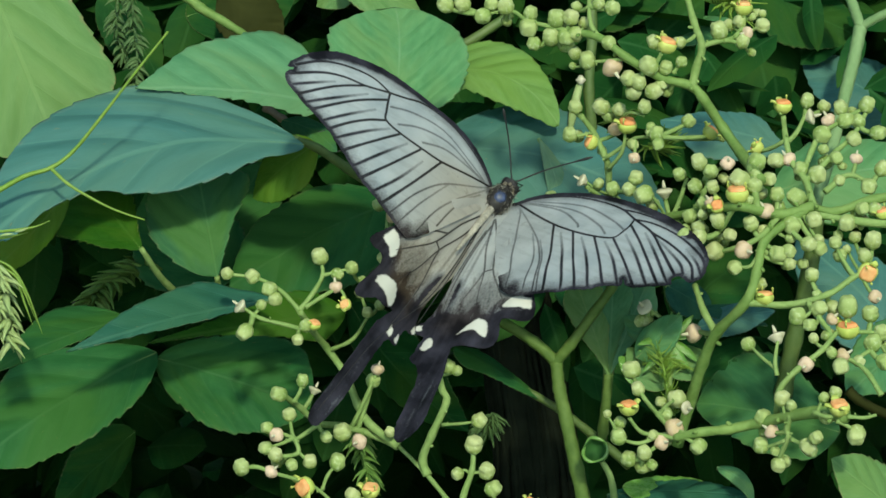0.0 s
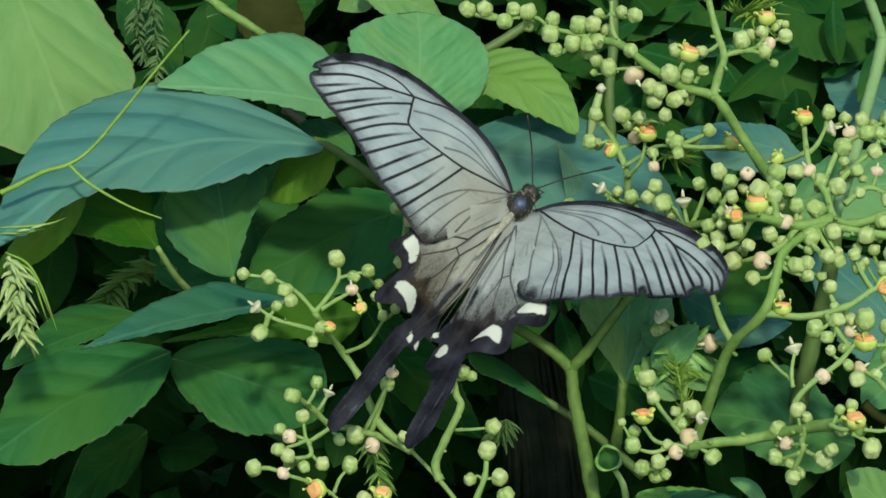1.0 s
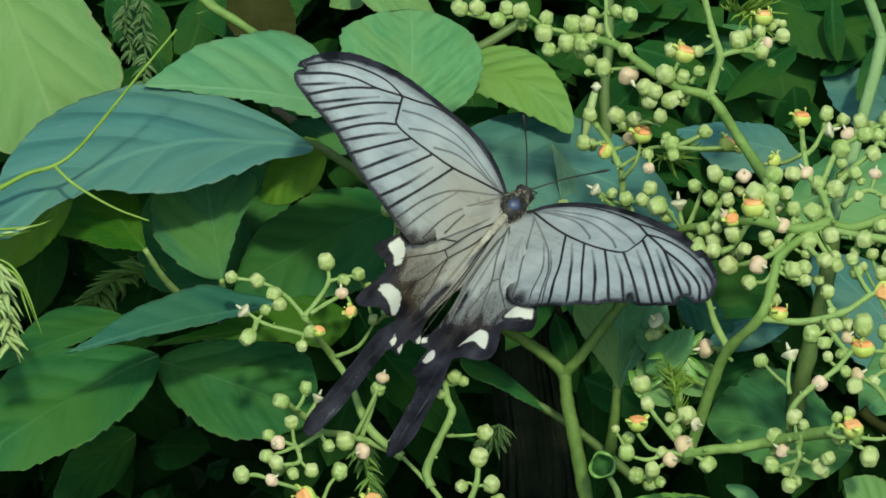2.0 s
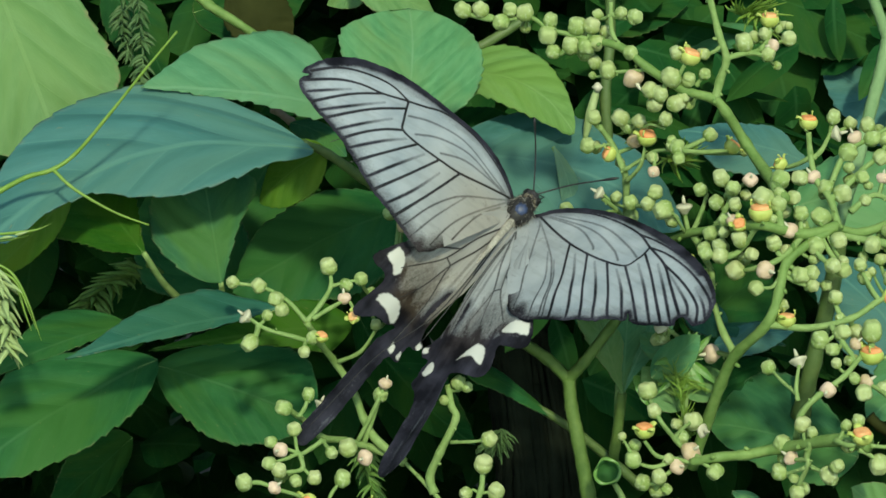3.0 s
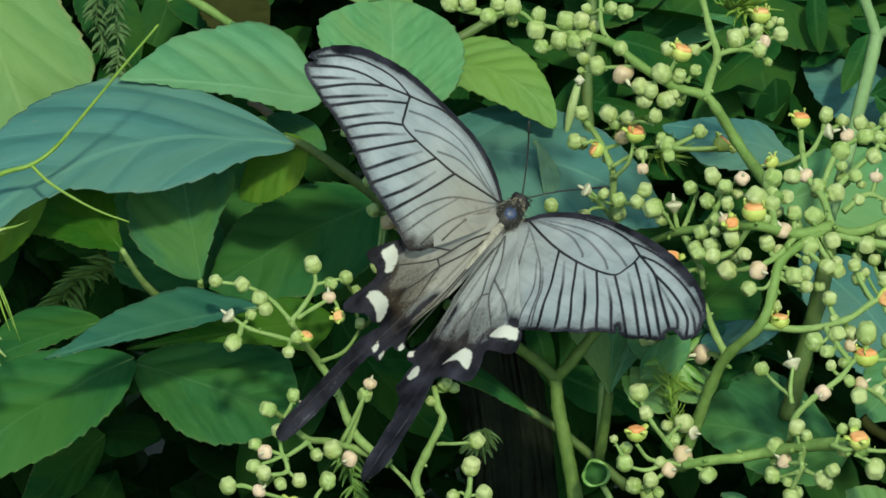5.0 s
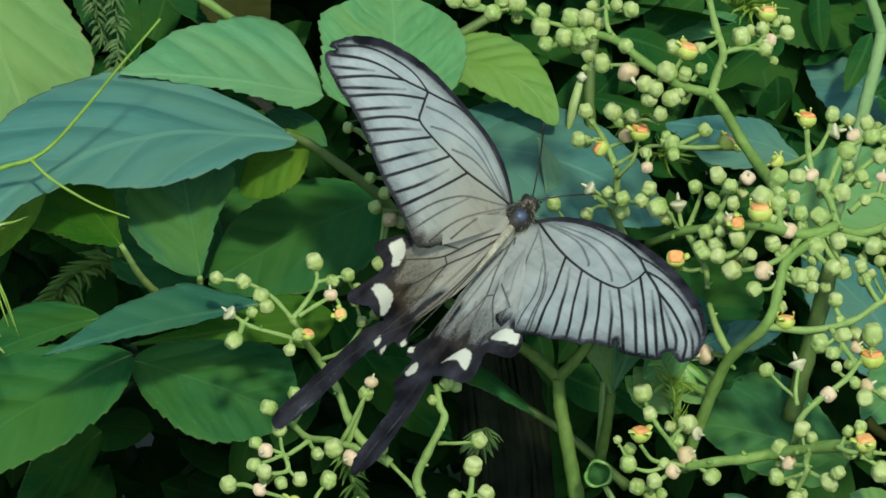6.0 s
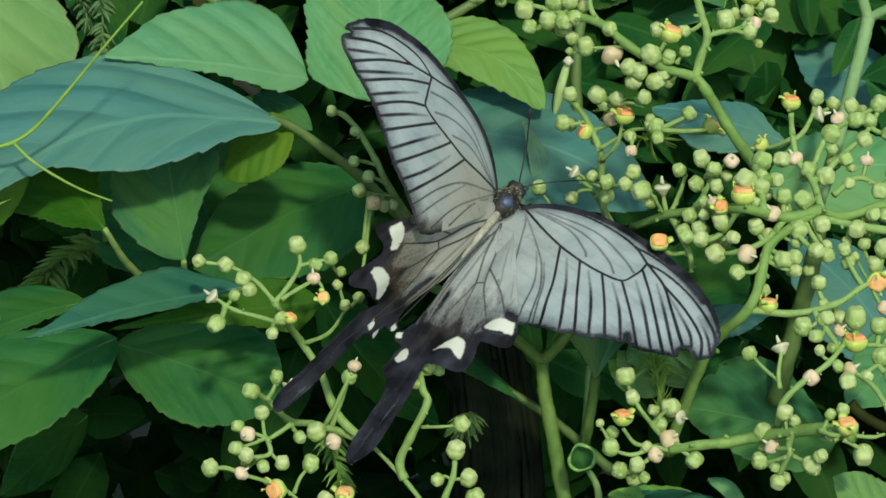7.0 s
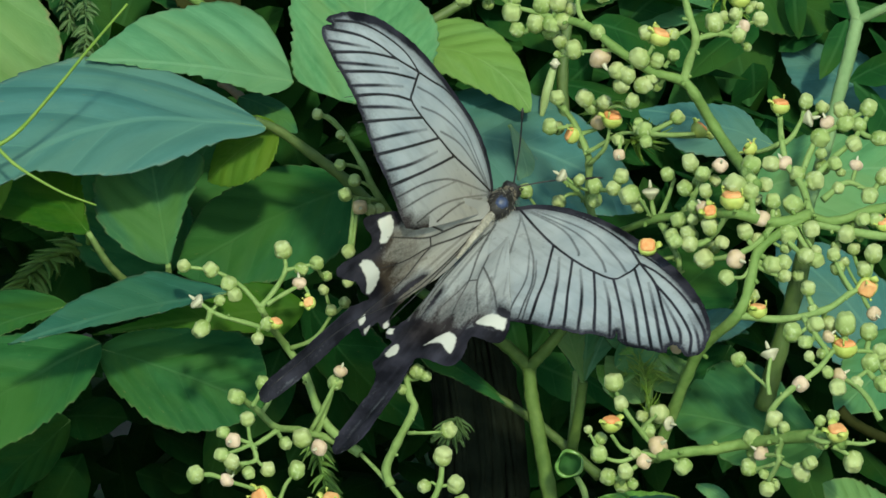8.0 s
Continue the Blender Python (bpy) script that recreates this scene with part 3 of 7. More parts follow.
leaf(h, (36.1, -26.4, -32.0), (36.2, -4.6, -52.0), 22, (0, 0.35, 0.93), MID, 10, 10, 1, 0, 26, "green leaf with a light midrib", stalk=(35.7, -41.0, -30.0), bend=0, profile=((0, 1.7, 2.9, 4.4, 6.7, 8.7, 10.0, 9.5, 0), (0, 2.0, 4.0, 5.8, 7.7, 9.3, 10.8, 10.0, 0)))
k = spray((75.5, -19.5, -20.0), "spray of blue-green leaves behind the flower heads")
leaf(k, (77.7, 22.3, -38.0), (49.1, 29.3, -44.0), 18, (0, 0.6, 0.8), TEAL, 6, 6, 2, 0, 28, bend=0, profile=((0, 2.3, 6.1, 7.4, 6.3, 4.9, 3.5, 2.1, 0), (0, 3.9, 6.0, 7.9, 8.7, 8.8, 6.4, 3.6, 0)))
leaf(k, (74.7, 12.9, -42.0), (109.1, 18.0, -42.0), 24, (0, 0.6, 0.8), LIGHT, 8, 8, 2, 0, 29)
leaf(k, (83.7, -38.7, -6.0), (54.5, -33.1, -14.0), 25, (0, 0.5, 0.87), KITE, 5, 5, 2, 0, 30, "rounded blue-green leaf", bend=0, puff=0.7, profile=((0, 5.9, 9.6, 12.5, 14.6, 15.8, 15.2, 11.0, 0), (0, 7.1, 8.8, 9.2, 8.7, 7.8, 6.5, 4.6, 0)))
leaf(k, (55.0, -17.0, -18.0), (71.3, -13.3, -16.0), 9, (0, 0.7, 0.7), TEAL, 8, 8, 1, 0, 31)
leaf(k, (103.9, -24.7, -28.0), (80.1, 2.7, -44.0), 24, (0, 0.55, 0.83), TEAL, 8, 8, 2, 0, 32)
leaf(k, (96.8, -57.5, 22.0), (76.5, -41.3, 30.0), 18, (0.1, 0.6, 0.8), BRIGHT, 8, 8, 1, 0, 33, "pale green leaf with a toothed edge")
leaf(k, (34.5, -51.4, -2.0), (64.5, -52.0, 4.0), 16, (0, 0.75, 0.66), DUSK, 6, 16, 2, 0, 34, "glossy dark leaf with a light edge", bend=0, puff=1.0, profile=((0, 8.3, 10.4, 12.1, 12.0, 11.0, 8.8, 5.6, 0), (0, 2.3, 3.7, 4.1, 4.4, 4.0, 3.5, 2.4, 0)))
leaf(k, (67.0, -58.0, -4.0), (37.5, -49.6, 0.0), 20, (0, 0.7, 0.7), FRESH, 6, 10, 2, 0, 35, "broad glossy light green leaf below the flower head", bend=0, puff=1.0, profile=((0, 3.0, 5.0, 6.0, 6.5, 6.0, 5.0, 3.0, 0), (0, 4.6, 7.4, 8.6, 8.8, 8.0, 6.2, 3.6, 0)))
leaf(k, (56.7, -45.0, 6.0), (64.0, -52.0, 8.0), (2.0, 2.4), (0, 0.8, 0.6), LIGHT, 8, 8, 1, 0, 66, "light green upturned leaf edge", bend=1)
leaf(k, (102.0, -14.2, -5.0), (83.2, -30.1, 8.0), 16, (0, 0.6, 0.8), GREEN, 8, 8, 1, 0, 35)
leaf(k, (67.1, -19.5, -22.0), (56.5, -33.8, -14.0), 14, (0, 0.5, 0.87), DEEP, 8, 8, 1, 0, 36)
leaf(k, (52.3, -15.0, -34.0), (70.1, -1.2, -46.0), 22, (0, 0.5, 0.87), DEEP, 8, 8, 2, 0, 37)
m = spray((92.1, 52.7, -90.0), "spray of dim grey-green leaves far back in the thicket")
leaf(m, (116.8, 28.8, -82.0), (88.6, 47.5, -95.0), 22, (0, 0.6, 0.8), TEAL, 8, 8, 2, 0, 38)
leaf(m, (76.1, 64.2, -95.0), (102.1, 51.5, -92.0), 22, (0, 0.6, 0.8), DEEP, 8, 8, 2, 0, 39)
leaf(m, (30.1, 55.9, -95.0), (56.6, 62.9, -95.0), 16, (0, 0.7, 0.7), DEEP, 8, 8, 2, 0, 40)
leaf(m, (44.4, 50.7, -100.0), (76.7, 56.3, -100.0), 14, (0, 0.8, 0.6), GREEN, 8, 8, 2, 0, 41)
leaf(m, (-60.7, 55.0, -70.0), (-35.6, 59.5, -75.0), 24, (0, 0.6, 0.8), DEEP, 8, 8, 2, 0, 42)
leaf(m, (-51.8, 59.3, -60.0), (-37.5, 49.0, -62.0), 17, (0, 0.4, 0.9), BROWN, 8, 8, 2, 0, 43, "withered brown leaf")
leaf(m, (-79.4, 59.3, -60.0), (-66.3, 39.6, -60.0), 14, (0, 0.5, 0.9), DEEP, 8, 8, 2, 0, 44)

def add_blade(bm, c0, d0, n0, size, slim):
    """A small folded leaf added to a mesh of many."""
    uvl = bm.loops.layers.uv["blade"]
    y0, wide = n0.cross(d0), size * slim
    strip = []
    for j in range(7):
        s = j / 6
        hw = max(0.02, leaf_outline(s)) * wide / 2
        ctr = c0 + d0 * (s * size) + n0 * (3 * s * (1 - s) - 2 * s * s)
        strip.append([(bm.verts.new(at(ctr + y0 * (q * hw) - n0 * (0.25 * abs(q) * hw)) - ORIGIN), (s * size, q * hw)) for q in (-1, 0, 1)])
    for r0, r1 in zip(strip, strip[1:]):
        for k2 in (0, 1):
            quad = (r0[k2], r1[k2], r1[k2 + 1], r0[k2 + 1])
            fc = bm.faces.new([v for v, _ in quad])
            for lp, (_, co) in zip(fc.loops, quad):
                lp[uvl].uv = (co[0] - 0.7 * abs(co[1]), co[1])


# a looser layer of narrow leaves and thin stalks before it
rng = random.Random(12)
bm = bmesh.new()
bm.loops.layers.uv.new("blade")
for i in range(100):
    c0 = Vector((rng.uniform(24, 122), rng.uniform(-30, 66), rng.uniform(-105, -66)))
    d0 = Vector((rng.gauss(0.4, 0.9), rng.gauss(-0.2, 0.7), rng.gauss(0.1, 0.3))).normalized()
    n0 = (SKYWARD + Vector((rng.gauss(0, 0.4), rng.gauss(0, 0.4), rng.gauss(0.2, 0.4)))).normalized()
    n0 = (n0 - d0 * n0.dot(d0)).normalized()
    add_blade(bm, c0, d0, n0, rng.uniform(11, 26), rng.uniform(0.30, 0.62))
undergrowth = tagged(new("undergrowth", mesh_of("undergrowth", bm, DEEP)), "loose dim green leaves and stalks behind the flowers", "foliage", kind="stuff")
undergrowth.location = ORIGIN

# growth farther back: many small dim leaves
rng = random.Random(7)
bm = bmesh.new()
bm.loops.layers.uv.new("blade")
for i in range(9500):
    v0 = rng.uniform(-190, 135)
    w0 = -95 - 2.6 * max(0.0, min(95.0, 30 - v0)) - 420 * rng.random() ** 1.3
    if i > 8000:
        w0 -= 330
    spread = 1 + (-w0) / 420
    c0 = Vector((rng.uniform(-150, 150) * spread, v0 * spread, w0))
    d0 = Vector((rng.gauss(0, 1), rng.gauss(-0.3, 0.8), rng.gauss(0.2, 0.6))).normalized()
    n0 = (SKYWARD + Vector((rng.gauss(0, 0.5), rng.gauss(0, 0.5), rng.gauss(0.2, 0.5)))).normalized()
    n0 = (n0 - d0 * n0.dot(d0)).normalized()
    add_blade(bm, c0, d0, n0, rng.uniform(16, 42) * (1 if i <= 8000 else 2.2), rng.uniform(0.4, 0.62))
# unseen leaves added for shade: bank on both sides, overhead and to the ground
for i in range(9000):
    u0, v0 = rng.uniform(-850, 850), rng.uniform(-680, 330)
    w0 = -25 - 130 * rng.random() ** 2 - 60 * max(0.0, abs(u0) - 600) / 250 + 30 * noise.noise(Vector((u0 * 0.006, v0 * 0.006, 3)))
    if v0 > 0 and abs(u0) < 330:
        w0 -= 75
    reach = 1 - w0 / 520
    if abs(u0) < 125 * reach + 30 and abs(v0) < 78 * reach + 30:
        continue
    d0 = Vector((rng.gauss(0, 1), rng.gauss(-0.5, 0.8), rng.gauss(0.4, 0.5))).normalized()
    n0 = (SKYWARD + Vector((rng.gauss(0, 0.5), rng.gauss(0, 0.5), rng.gauss(0.3, 0.5)))).normalized()
    n0 = (n0 - d0 * n0.dot(d0)).normalized()
    add_blade(bm, Vector((u0, v0, w0)), d0, n0, rng.uniform(38, 75), rng.uniform(0.45, 0.65))
thicket = tagged(new("thicket", mesh_of("thicket", bm, DEEP)), "dim tangle of dark green leaves behind the vine, unseen ones added for shade", "foliage", kind="stuff")
thicket.location = ORIGIN


# ---- flower heads ----
def bud_mesh(seed):
    """A round bud: a smooth foot and a four-lobed cap with a crease between them."""
    rng = random.Random(seed)
    k = rng.uniform(0.92, 1.1)
    bm, rings, sides = bmesh.new(), [], 20
    for r, z, lobe in ((0.35, -0.1, 0), (0.95, 0.12, 0.01), (1.38, 0.6, 0.02), (1.53, 1.1, 0.02), (1.52, 1.45, 0.03), (1.40, 1.66, 0.05), (1.42, 1.80, 0.06), (1.38, 2.2, 0.08), (1.20, 2.60, 0.10), (0.84, 2.90, 0.12), (0.3, 2.84, 0.05)):
        rings.append([])
        for i in range(sides):
            a = 2 * math.pi * i / sides
            q = r * (1 + lobe * math.cos(4 * a))
            v = Vector((q * math.cos(a), q * math.sin(a), z * k))
            rings[-1].append(bm.verts.new(v + 0.19 * noise.noise_vector(v * 1.0 + Vector((seed * 7, 0, 0)))))
    for p, q in zip(rings, rings[1:]):
        for i in range(sides):
            bm.faces.new((p[i], p[(i + 1) % sides], q[(i + 1) % sides], q[i]))
    bm.faces.new(rings[0][::-1])
    bm.faces.new(rings[-1])
    return mesh_of("bud", scaled(bm, 0.001), BUD)


BUDS = [bud_mesh(i) for i in range(4)]
CUP_MESH = mesh_of("flower", scaled(lathe(bmesh.new(), [(0.4, -0.1), (1.05, 0.1), (1.6, 0.7), (1.8, 1.3), (1.76, 1.8), (1.6, 2.0), (1.2, 1.95)], 16, 4, 0.05), 0.001), CUP)
DISC_MESH = mesh_of("disc", scaled(lathe(bmesh.new(), [(1.3, 1.7), (1.52, 1.95), (1.47, 2.2), (1.3, 2.46), (1.0, 2.6), (0.6, 2.5), (0.2, 2.56)], 16, 4, 0.09), 0.001), ORANGE)
FADED_MESH = mesh_of("faded_flower", scaled(lathe(bmesh.new(), [(0.4, -0.1), (1.0, 0.2), (1.5, 0.8), (1.72, 1.4), (1.55, 1.95), (1.42, 2.12), (1.1, 2.4), (0.5, 2.52)], 16, 4, 0.07), 0.001), PINK)
CONE_MESH = mesh_of("opening_flower", scaled(lathe(bmesh.new(), [(0.4, -0.1), (0.8, 0.45), (1.2, 0.95), (1.6, 1.4), (1.66, 1.7), (1.25, 1.92), (0.5, 2.0)], 16, 4, 0.05), 0.001), PALE)


def style_mesh():
    return mesh_of("style", scaled(sweep(bmesh.new(), [Vector((0, 0, z)) for z in (2.2, 2.7, 3.2, 3.7)], [0.42, 0.36, 0.28, 0.12], 7), 0.001), PALE)


def stamen_mesh():
    bm = bmesh.new()
    sweep(bm, [Vector((1.5, 0, 2.2)), Vector((1.62, 0, 2.7)), Vector((1.56, 0, 3.0))], [0.16, 0.13, 0.11], 6)
    sweep(bm, [Vector((1.56, 0, 2.95)), Vector((1.54, 0, 3.15)), Vector((1.52, 0, 3.35))], [0.12, 0.27, 0.12], 6)
    return mesh_of("stamen", scaled(bm, 0.001), CUP)


def petal_mesh():
    bm = bmesh.new()
    sweep(bm, [Vector((1.45, 0, 1.7)), Vector((1.85, 0, 2.25)), Vector((2.3, 0, 2.45)), Vector((2.65, 0, 2.15))], [0.24, 0.30, 0.24, 0.08], 8)
    for v in bm.verts:
        v.co.y *= 2.7
    return mesh_of("petal", scaled(bm, 0.001), CUP)


STYLE, STAMEN, PETAL = style_mesh(), stamen_mesh(), petal_mesh()
flower_rng = random.Random(21)


def bloom(head, kind, place, foot, size=1.0):
    """One bud or flower at a plan point, facing away from its foot on the branch, on a short stalk.
    b bud, o open with an orange disc, f faded with a style, w opening pale flower, s small bud."""
    rng = flower_rng
    p, q = Vector(place), Vector(foot)
    way = p - q
    axis = (way.normalized() if way.length > 0.1 else SKYWARD) + SKYWARD * (1.0 if kind == "o" else 0.55) + Vector((rng.gauss(0, 0.16), rng.gauss(0, 0.16), (0.15 if kind == "o" else 0.35) + rng.gauss(0, 0.16)))
    axis.normalize()
    size *= (0.98 if kind in "of" else 1.08) * rng.uniform(0.84, 1.12) * (0.7 if kind == "s" else 1.0)
    low = p - axis * 1.35 * size
    data = {"b": BUDS[rng.randrange(4)], "s": BUDS[rng.randrange(4)], "o": CUP_MESH, "f": FADED_MESH, "w": CONE_MESH}[kind]
    ob = part({"b": "bud", "s": "bud", "o": "flower", "f": "faded_flower", "w": "opening_flower"}[kind], data, None, head,
              {"o": "open flower with an orange disc", "f": "faded pinkish flower", "w": "pale opening flower"}.get(kind, ""))
    turnm = turn(axis).to_track_quat("Z", "Y").to_matrix().to_4x4() @ Matrix.Rotation(rng.uniform(0, 6.28), 4, "Z")
    ob.matrix_basis = Matrix.Translation(at(low) - head.location) @ turnm @ Matrix.Scale(size, 4)
    if kind == "o":
        part("disc", DISC_MESH, None, ob, "orange nectar disc")
        for i in range(4):
            if rng.random() < 0.55:
                part("petal", PETAL, None, ob).matrix_basis = Matrix.Rotation(math.pi / 4 + i * math.pi / 2, 4, "Z")
            if rng.random() < 0.4:
                part("stamen", STAMEN, None, ob, "short yellow stamen").matrix_basis = Matrix.Rotation(i * math.pi / 2, 4, "Z")
    if kind in "fw":
        part("style", STYLE, None, ob, "short white style")
    if way.length > 2.2:
        mid = (low + q) / 2 - SKYWARD * 0.25
        part("stalk", in_world(tube([q, mid, low + axis * 0.2], 0.62 * size, 0.5 * size, 6, 3), head.location), STEM, head)


def flower_head(place, label):
    """An inflorescence, with the lines of its branches kept to hang the blooms on."""
    return thing("flower_head", at(place), label, "flowers", "flower heads of the vine"), [], []


def branch_out(head, branches):
    """Branches are (radius, plan points)."""
    for r, pts in branches:
        bm, line = tube(pts, r * 0.92, r * 0.62, 9, 5, 0.16), glide(pts, 5)
        for i in range(2, len(line), 6):                # scars and stubs of fallen stalks
            d = Vector((flower_rng.gauss(0, 1), flower_rng.gauss(0, 1), flower_rng.gauss(0.4, 0.6))).normalized()
            k = r * flower_rng.uniform(1.2, 2.0)
            sweep(bm, [line[i] + d * r * 0.4, line[i] + d * k * 0.8, line[i] + d * k], [0.3 * r, 0.36 * r, 0.2 * r], 6)
        part("branch", in_world(bm, head[0].location), RIPE if r > 1.1 else STEM, head[0])
        head[1].extend(line)


def set_blooms(head, blooms):
    """Blooms are (kind, plan point, size)."""
    for kind, p, size in blooms:
        p = Vector(p)
        bloom(head[0], kind, p, min(head[1], key=lambda c: (c - p).length), size)
        head[2].append(p)


def crowd(head, count):
    """Smaller buds that crowd in behind the others."""
    for i in range(count):
        p = flower_rng.choice(head[2]).copy()
        a = flower_rng.uniform(0, 6.28)
        p += Vector((3.1 * math.cos(a), 2.7 * math.sin(a), flower_rng.uniform(-4.0, -1.5)))
        foot = min(head[1], key=lambda c: (c - p).length)
        bloom(head[0], "b" if flower_rng.random() < 0.8 else "s", p, foot, flower_rng.uniform(0.62, 0.92))



head = flower_head((-25.9, -18.4, 10.4), "loose flower head of pale green buds beside the butterfly's tail")
branch_out(head, [(1, [(-9.3, -41.1, 1.0), (-15.2, -36.7, -0.4), (-18.0, -32.5, -3.1), (-20.4, -26.6, -3.6), (-24.2, -21.0, -2.4), (-27.1, -16.8, 4.4), (-29.4, -12.6, 10.2)]),
    (0.6, [(-29.4, -12.6, 10.2), (-26.6, -8.9, 8.0), (-24.9, -5.5, 5.3), (-25.2, -2.5, 4.9)]),
    (0.45, [(-24.9, -5.5, 5.3), (-21.7, -4.6, 5.2), (-18.9, -4.1, 5.1)]),
    (0.55, [(-29.4, -12.6, 10.2), (-32.6, -9.2, 8.9), (-35.5, -7.2, 8.6), (-39.0, -5.8, 8.8), (-44.1, -5.2, 9.2)]),
    (0.55, [(-27.6, -16.7, 10.4), (-32.3, -15.5, 10.3), (-37.3, -14.2, 10.3), (-41.0, -12.0, 10.2)])])
branch_out(head, [(0.5, [(-28.2, -12.0, 10.1), (-24.8, -9.8, 8.5), (-21.4, -8.3, 6.8), (-19.6, -11.3, 8.4)]),
    (0.5, [(-23.6, -21.2, -2.4), (-18.8, -18.8, 0.0), (-15.6, -14.0, 0.7)])])
set_blooms(head, [("b", (-25.4, -1.6, 4.9), 1),
    ("b", (-18.9, -4.0, 5.1), 0.85),
    ("b", (-39.1, -5.7, 8.8), 1),
    ("s", (-44.3, -5.1, 9.2), 1),
    ("b", (-35.5, -8.2, 9.0), 0.85),
    ("b", (-34.3, -10.3, 9.5), 0.85),
    ("w", (-41.5, -11.8, 10.2), 1),
    ("b", (-40.4, -16.8, 10.3), 1),
    ("f", (-22.1, -7.8, 6.6), 1),
    ("o", (-20.0, -11.5, 8.6), 0.8),
    ("b", (-28.2, -15.8, 10.4), 0.8),
    ("o", (-26.4, -15.5, 10.4), 0.85),
    ("b", (-29.7, -18.5, 10.5), 0.8),
    ("b", (-15.8, -13.2, 1.5), 0.8),
    ("s", (-13.2, -11.7, -0.3), 1),
    ("s", (-17.3, -9.3, 2.1), 1),
    ("s", (-37.3, -11.5, 10.1), 1)])
crowd(head, 2)
head = flower_head((-25.7, -37.8, 13.9), "flower head of round pale green buds low on the vine")
branch_out(head, [(0.9, [(-9.3, -41.1, 1.0), (-15.3, -38.7, -1.6), (-21.6, -36.8, 1.9), (-25.9, -35.8, 6.8), (-29.4, -32.3, 10.6), (-32.8, -29.4, 14.8)]),
    (0.5, [(-30.3, -31.1, 14.7), (-29.1, -29.1, 14.5), (-28.6, -27.0, 14.0)]),
    (0.55, [(-25.5, -35.7, 13.8), (-28.0, -37.5, 14.6), (-30.2, -38.3, 15.3), (-31.1, -34.3, 14.7)]),
    (0.45, [(-30.2, -38.3, 15.3), (-32.9, -37.3, 15.6), (-35.4, -36.2, 15.7)]),
    (0.45, [(-30.2, -38.3, 15.3), (-32.5, -39.3, 16.6), (-35.5, -40.1, 18.5)]),
    (0.55, [(-30.0, -38.3, 15.3), (-29.3, -41.1, 15.8), (-31.3, -41.8, 17.1), (-33.8, -41.6, 18.4)])])
branch_out(head, [(0.4, [(-29.3, -41.1, 15.8), (-27.9, -42.5, 15.5), (-27.0, -43.1, 15.1)]),
    (0.5, [(-40.5, -44.0, 20.0), (-37.4, -43.8, 19.8), (-34.0, -45.1, 19.1), (-30.1, -46.4, 17.3), (-25.7, -48.6, 14.8), (-21.2, -52.8, 13.1)]),
    (0.45, [(-24.6, -49.0, 14.2), (-23.5, -46.1, 13.3), (-21.7, -43.9, 12.1)]),
    (0.5, [(-17.0, -38.3, -1.2), (-16.9, -39.3, 1.8), (-17.2, -39.7, 3.8)]),
    (0.5, [(-21.6, -37.4, 2.8), (-20.7, -37.6, 6.5), (-20.6, -37.9, 8.4)]),
    (0.6, [(2.4, -53.2, 9.6), (-3.4, -46.6, 5.3), (-9.3, -41.1, 1.0)])])
branch_out(head, [(0.6, [(-14.9, -55.2, 11.9), (-15.2, -51.8, 11.2), (-14.9, -49.4, 10.6)])])
set_blooms(head, [("b", (-33.1, -29.5, 14.8), 1.05),
    ("b", (-28.6, -26.9, 14.0), 0.85),
    ("b", (-31.2, -33.7, 14.7), 1),
    ("s", (-35.6, -36.2, 15.8), 1),
    ("f", (-33.7, -37.6, 16.1), 1),
    ("b", (-35.7, -40.1, 18.6), 0.95),
    ("b", (-33.8, -41.6, 18.4), 0.9),
    ("b", (-27.0, -43.1, 15.1), 1),
    ("b", (-40.5, -44.0, 20.0), 0.95),
    ("f", (-34.6, -44.8, 19.3), 1),
    ("b", (-21.6, -43.7, 12.0), 1),
    ("b", (-20.7, -37.7, 8.4), 1.05),
    ("f", (-17.3, -39.9, 3.9), 1),
    ("o", (-27.9, -48.2, 16.1), 1.15),
    ("o", (-14.8, -49.4, 10.6), 1.1),
    ("w", (-26.4, -29.0, 7.7), 0.8),
    ("f", (-13.6, -25.0, 2.6), 0.8),
    ("b", (-18.3, -50.4, 11.7), 1)])
set_blooms(head, [("s", (-30.6, -43.5, 17.2), 1),
    ("s", (-23.9, -38.1, 13.1), 1),
    ("b", (-11.0, -38.0, 3.1), 0.8)])
crowd(head, 2)
head = flower_head((1.8, -38.9, 14.2), "slender flower head with a few green buds")
branch_out(head, [(1, [(-3.2, -46.8, 5.4), (-4.2, -43.3, 5.3), (-2.3, -38.3, 7.3), (0.7, -31.4, 8.8), (-0.2, -28.9, 8.3), (-0.9, -24.9, 6.8)]),
    (0.4, [(-0.2, -36.1, 8.8), (3.6, -35.7, 11.2), (7.2, -35.2, 11.5)]),
    (0.8, [(3.2, -53.9, 13.8), (4.4, -49.3, 14.1), (5.9, -44.9, 14.5), (6.2, -40.6, 14.6)]),
    (0.4, [(5.5, -45.6, 14.4), (7.6, -45.3, 14.5), (8.9, -45.3, 14.6)]),
    (0.35, [(5.5, -45.6, 14.4), (4.4, -44.9, 14.4), (3.2, -45.3, 14.2)]),
    (0.5, [(11.0, -52.6, 14.9), (10.3, -50.3, 14.7), (9.9, -48.8, 14.6)])])
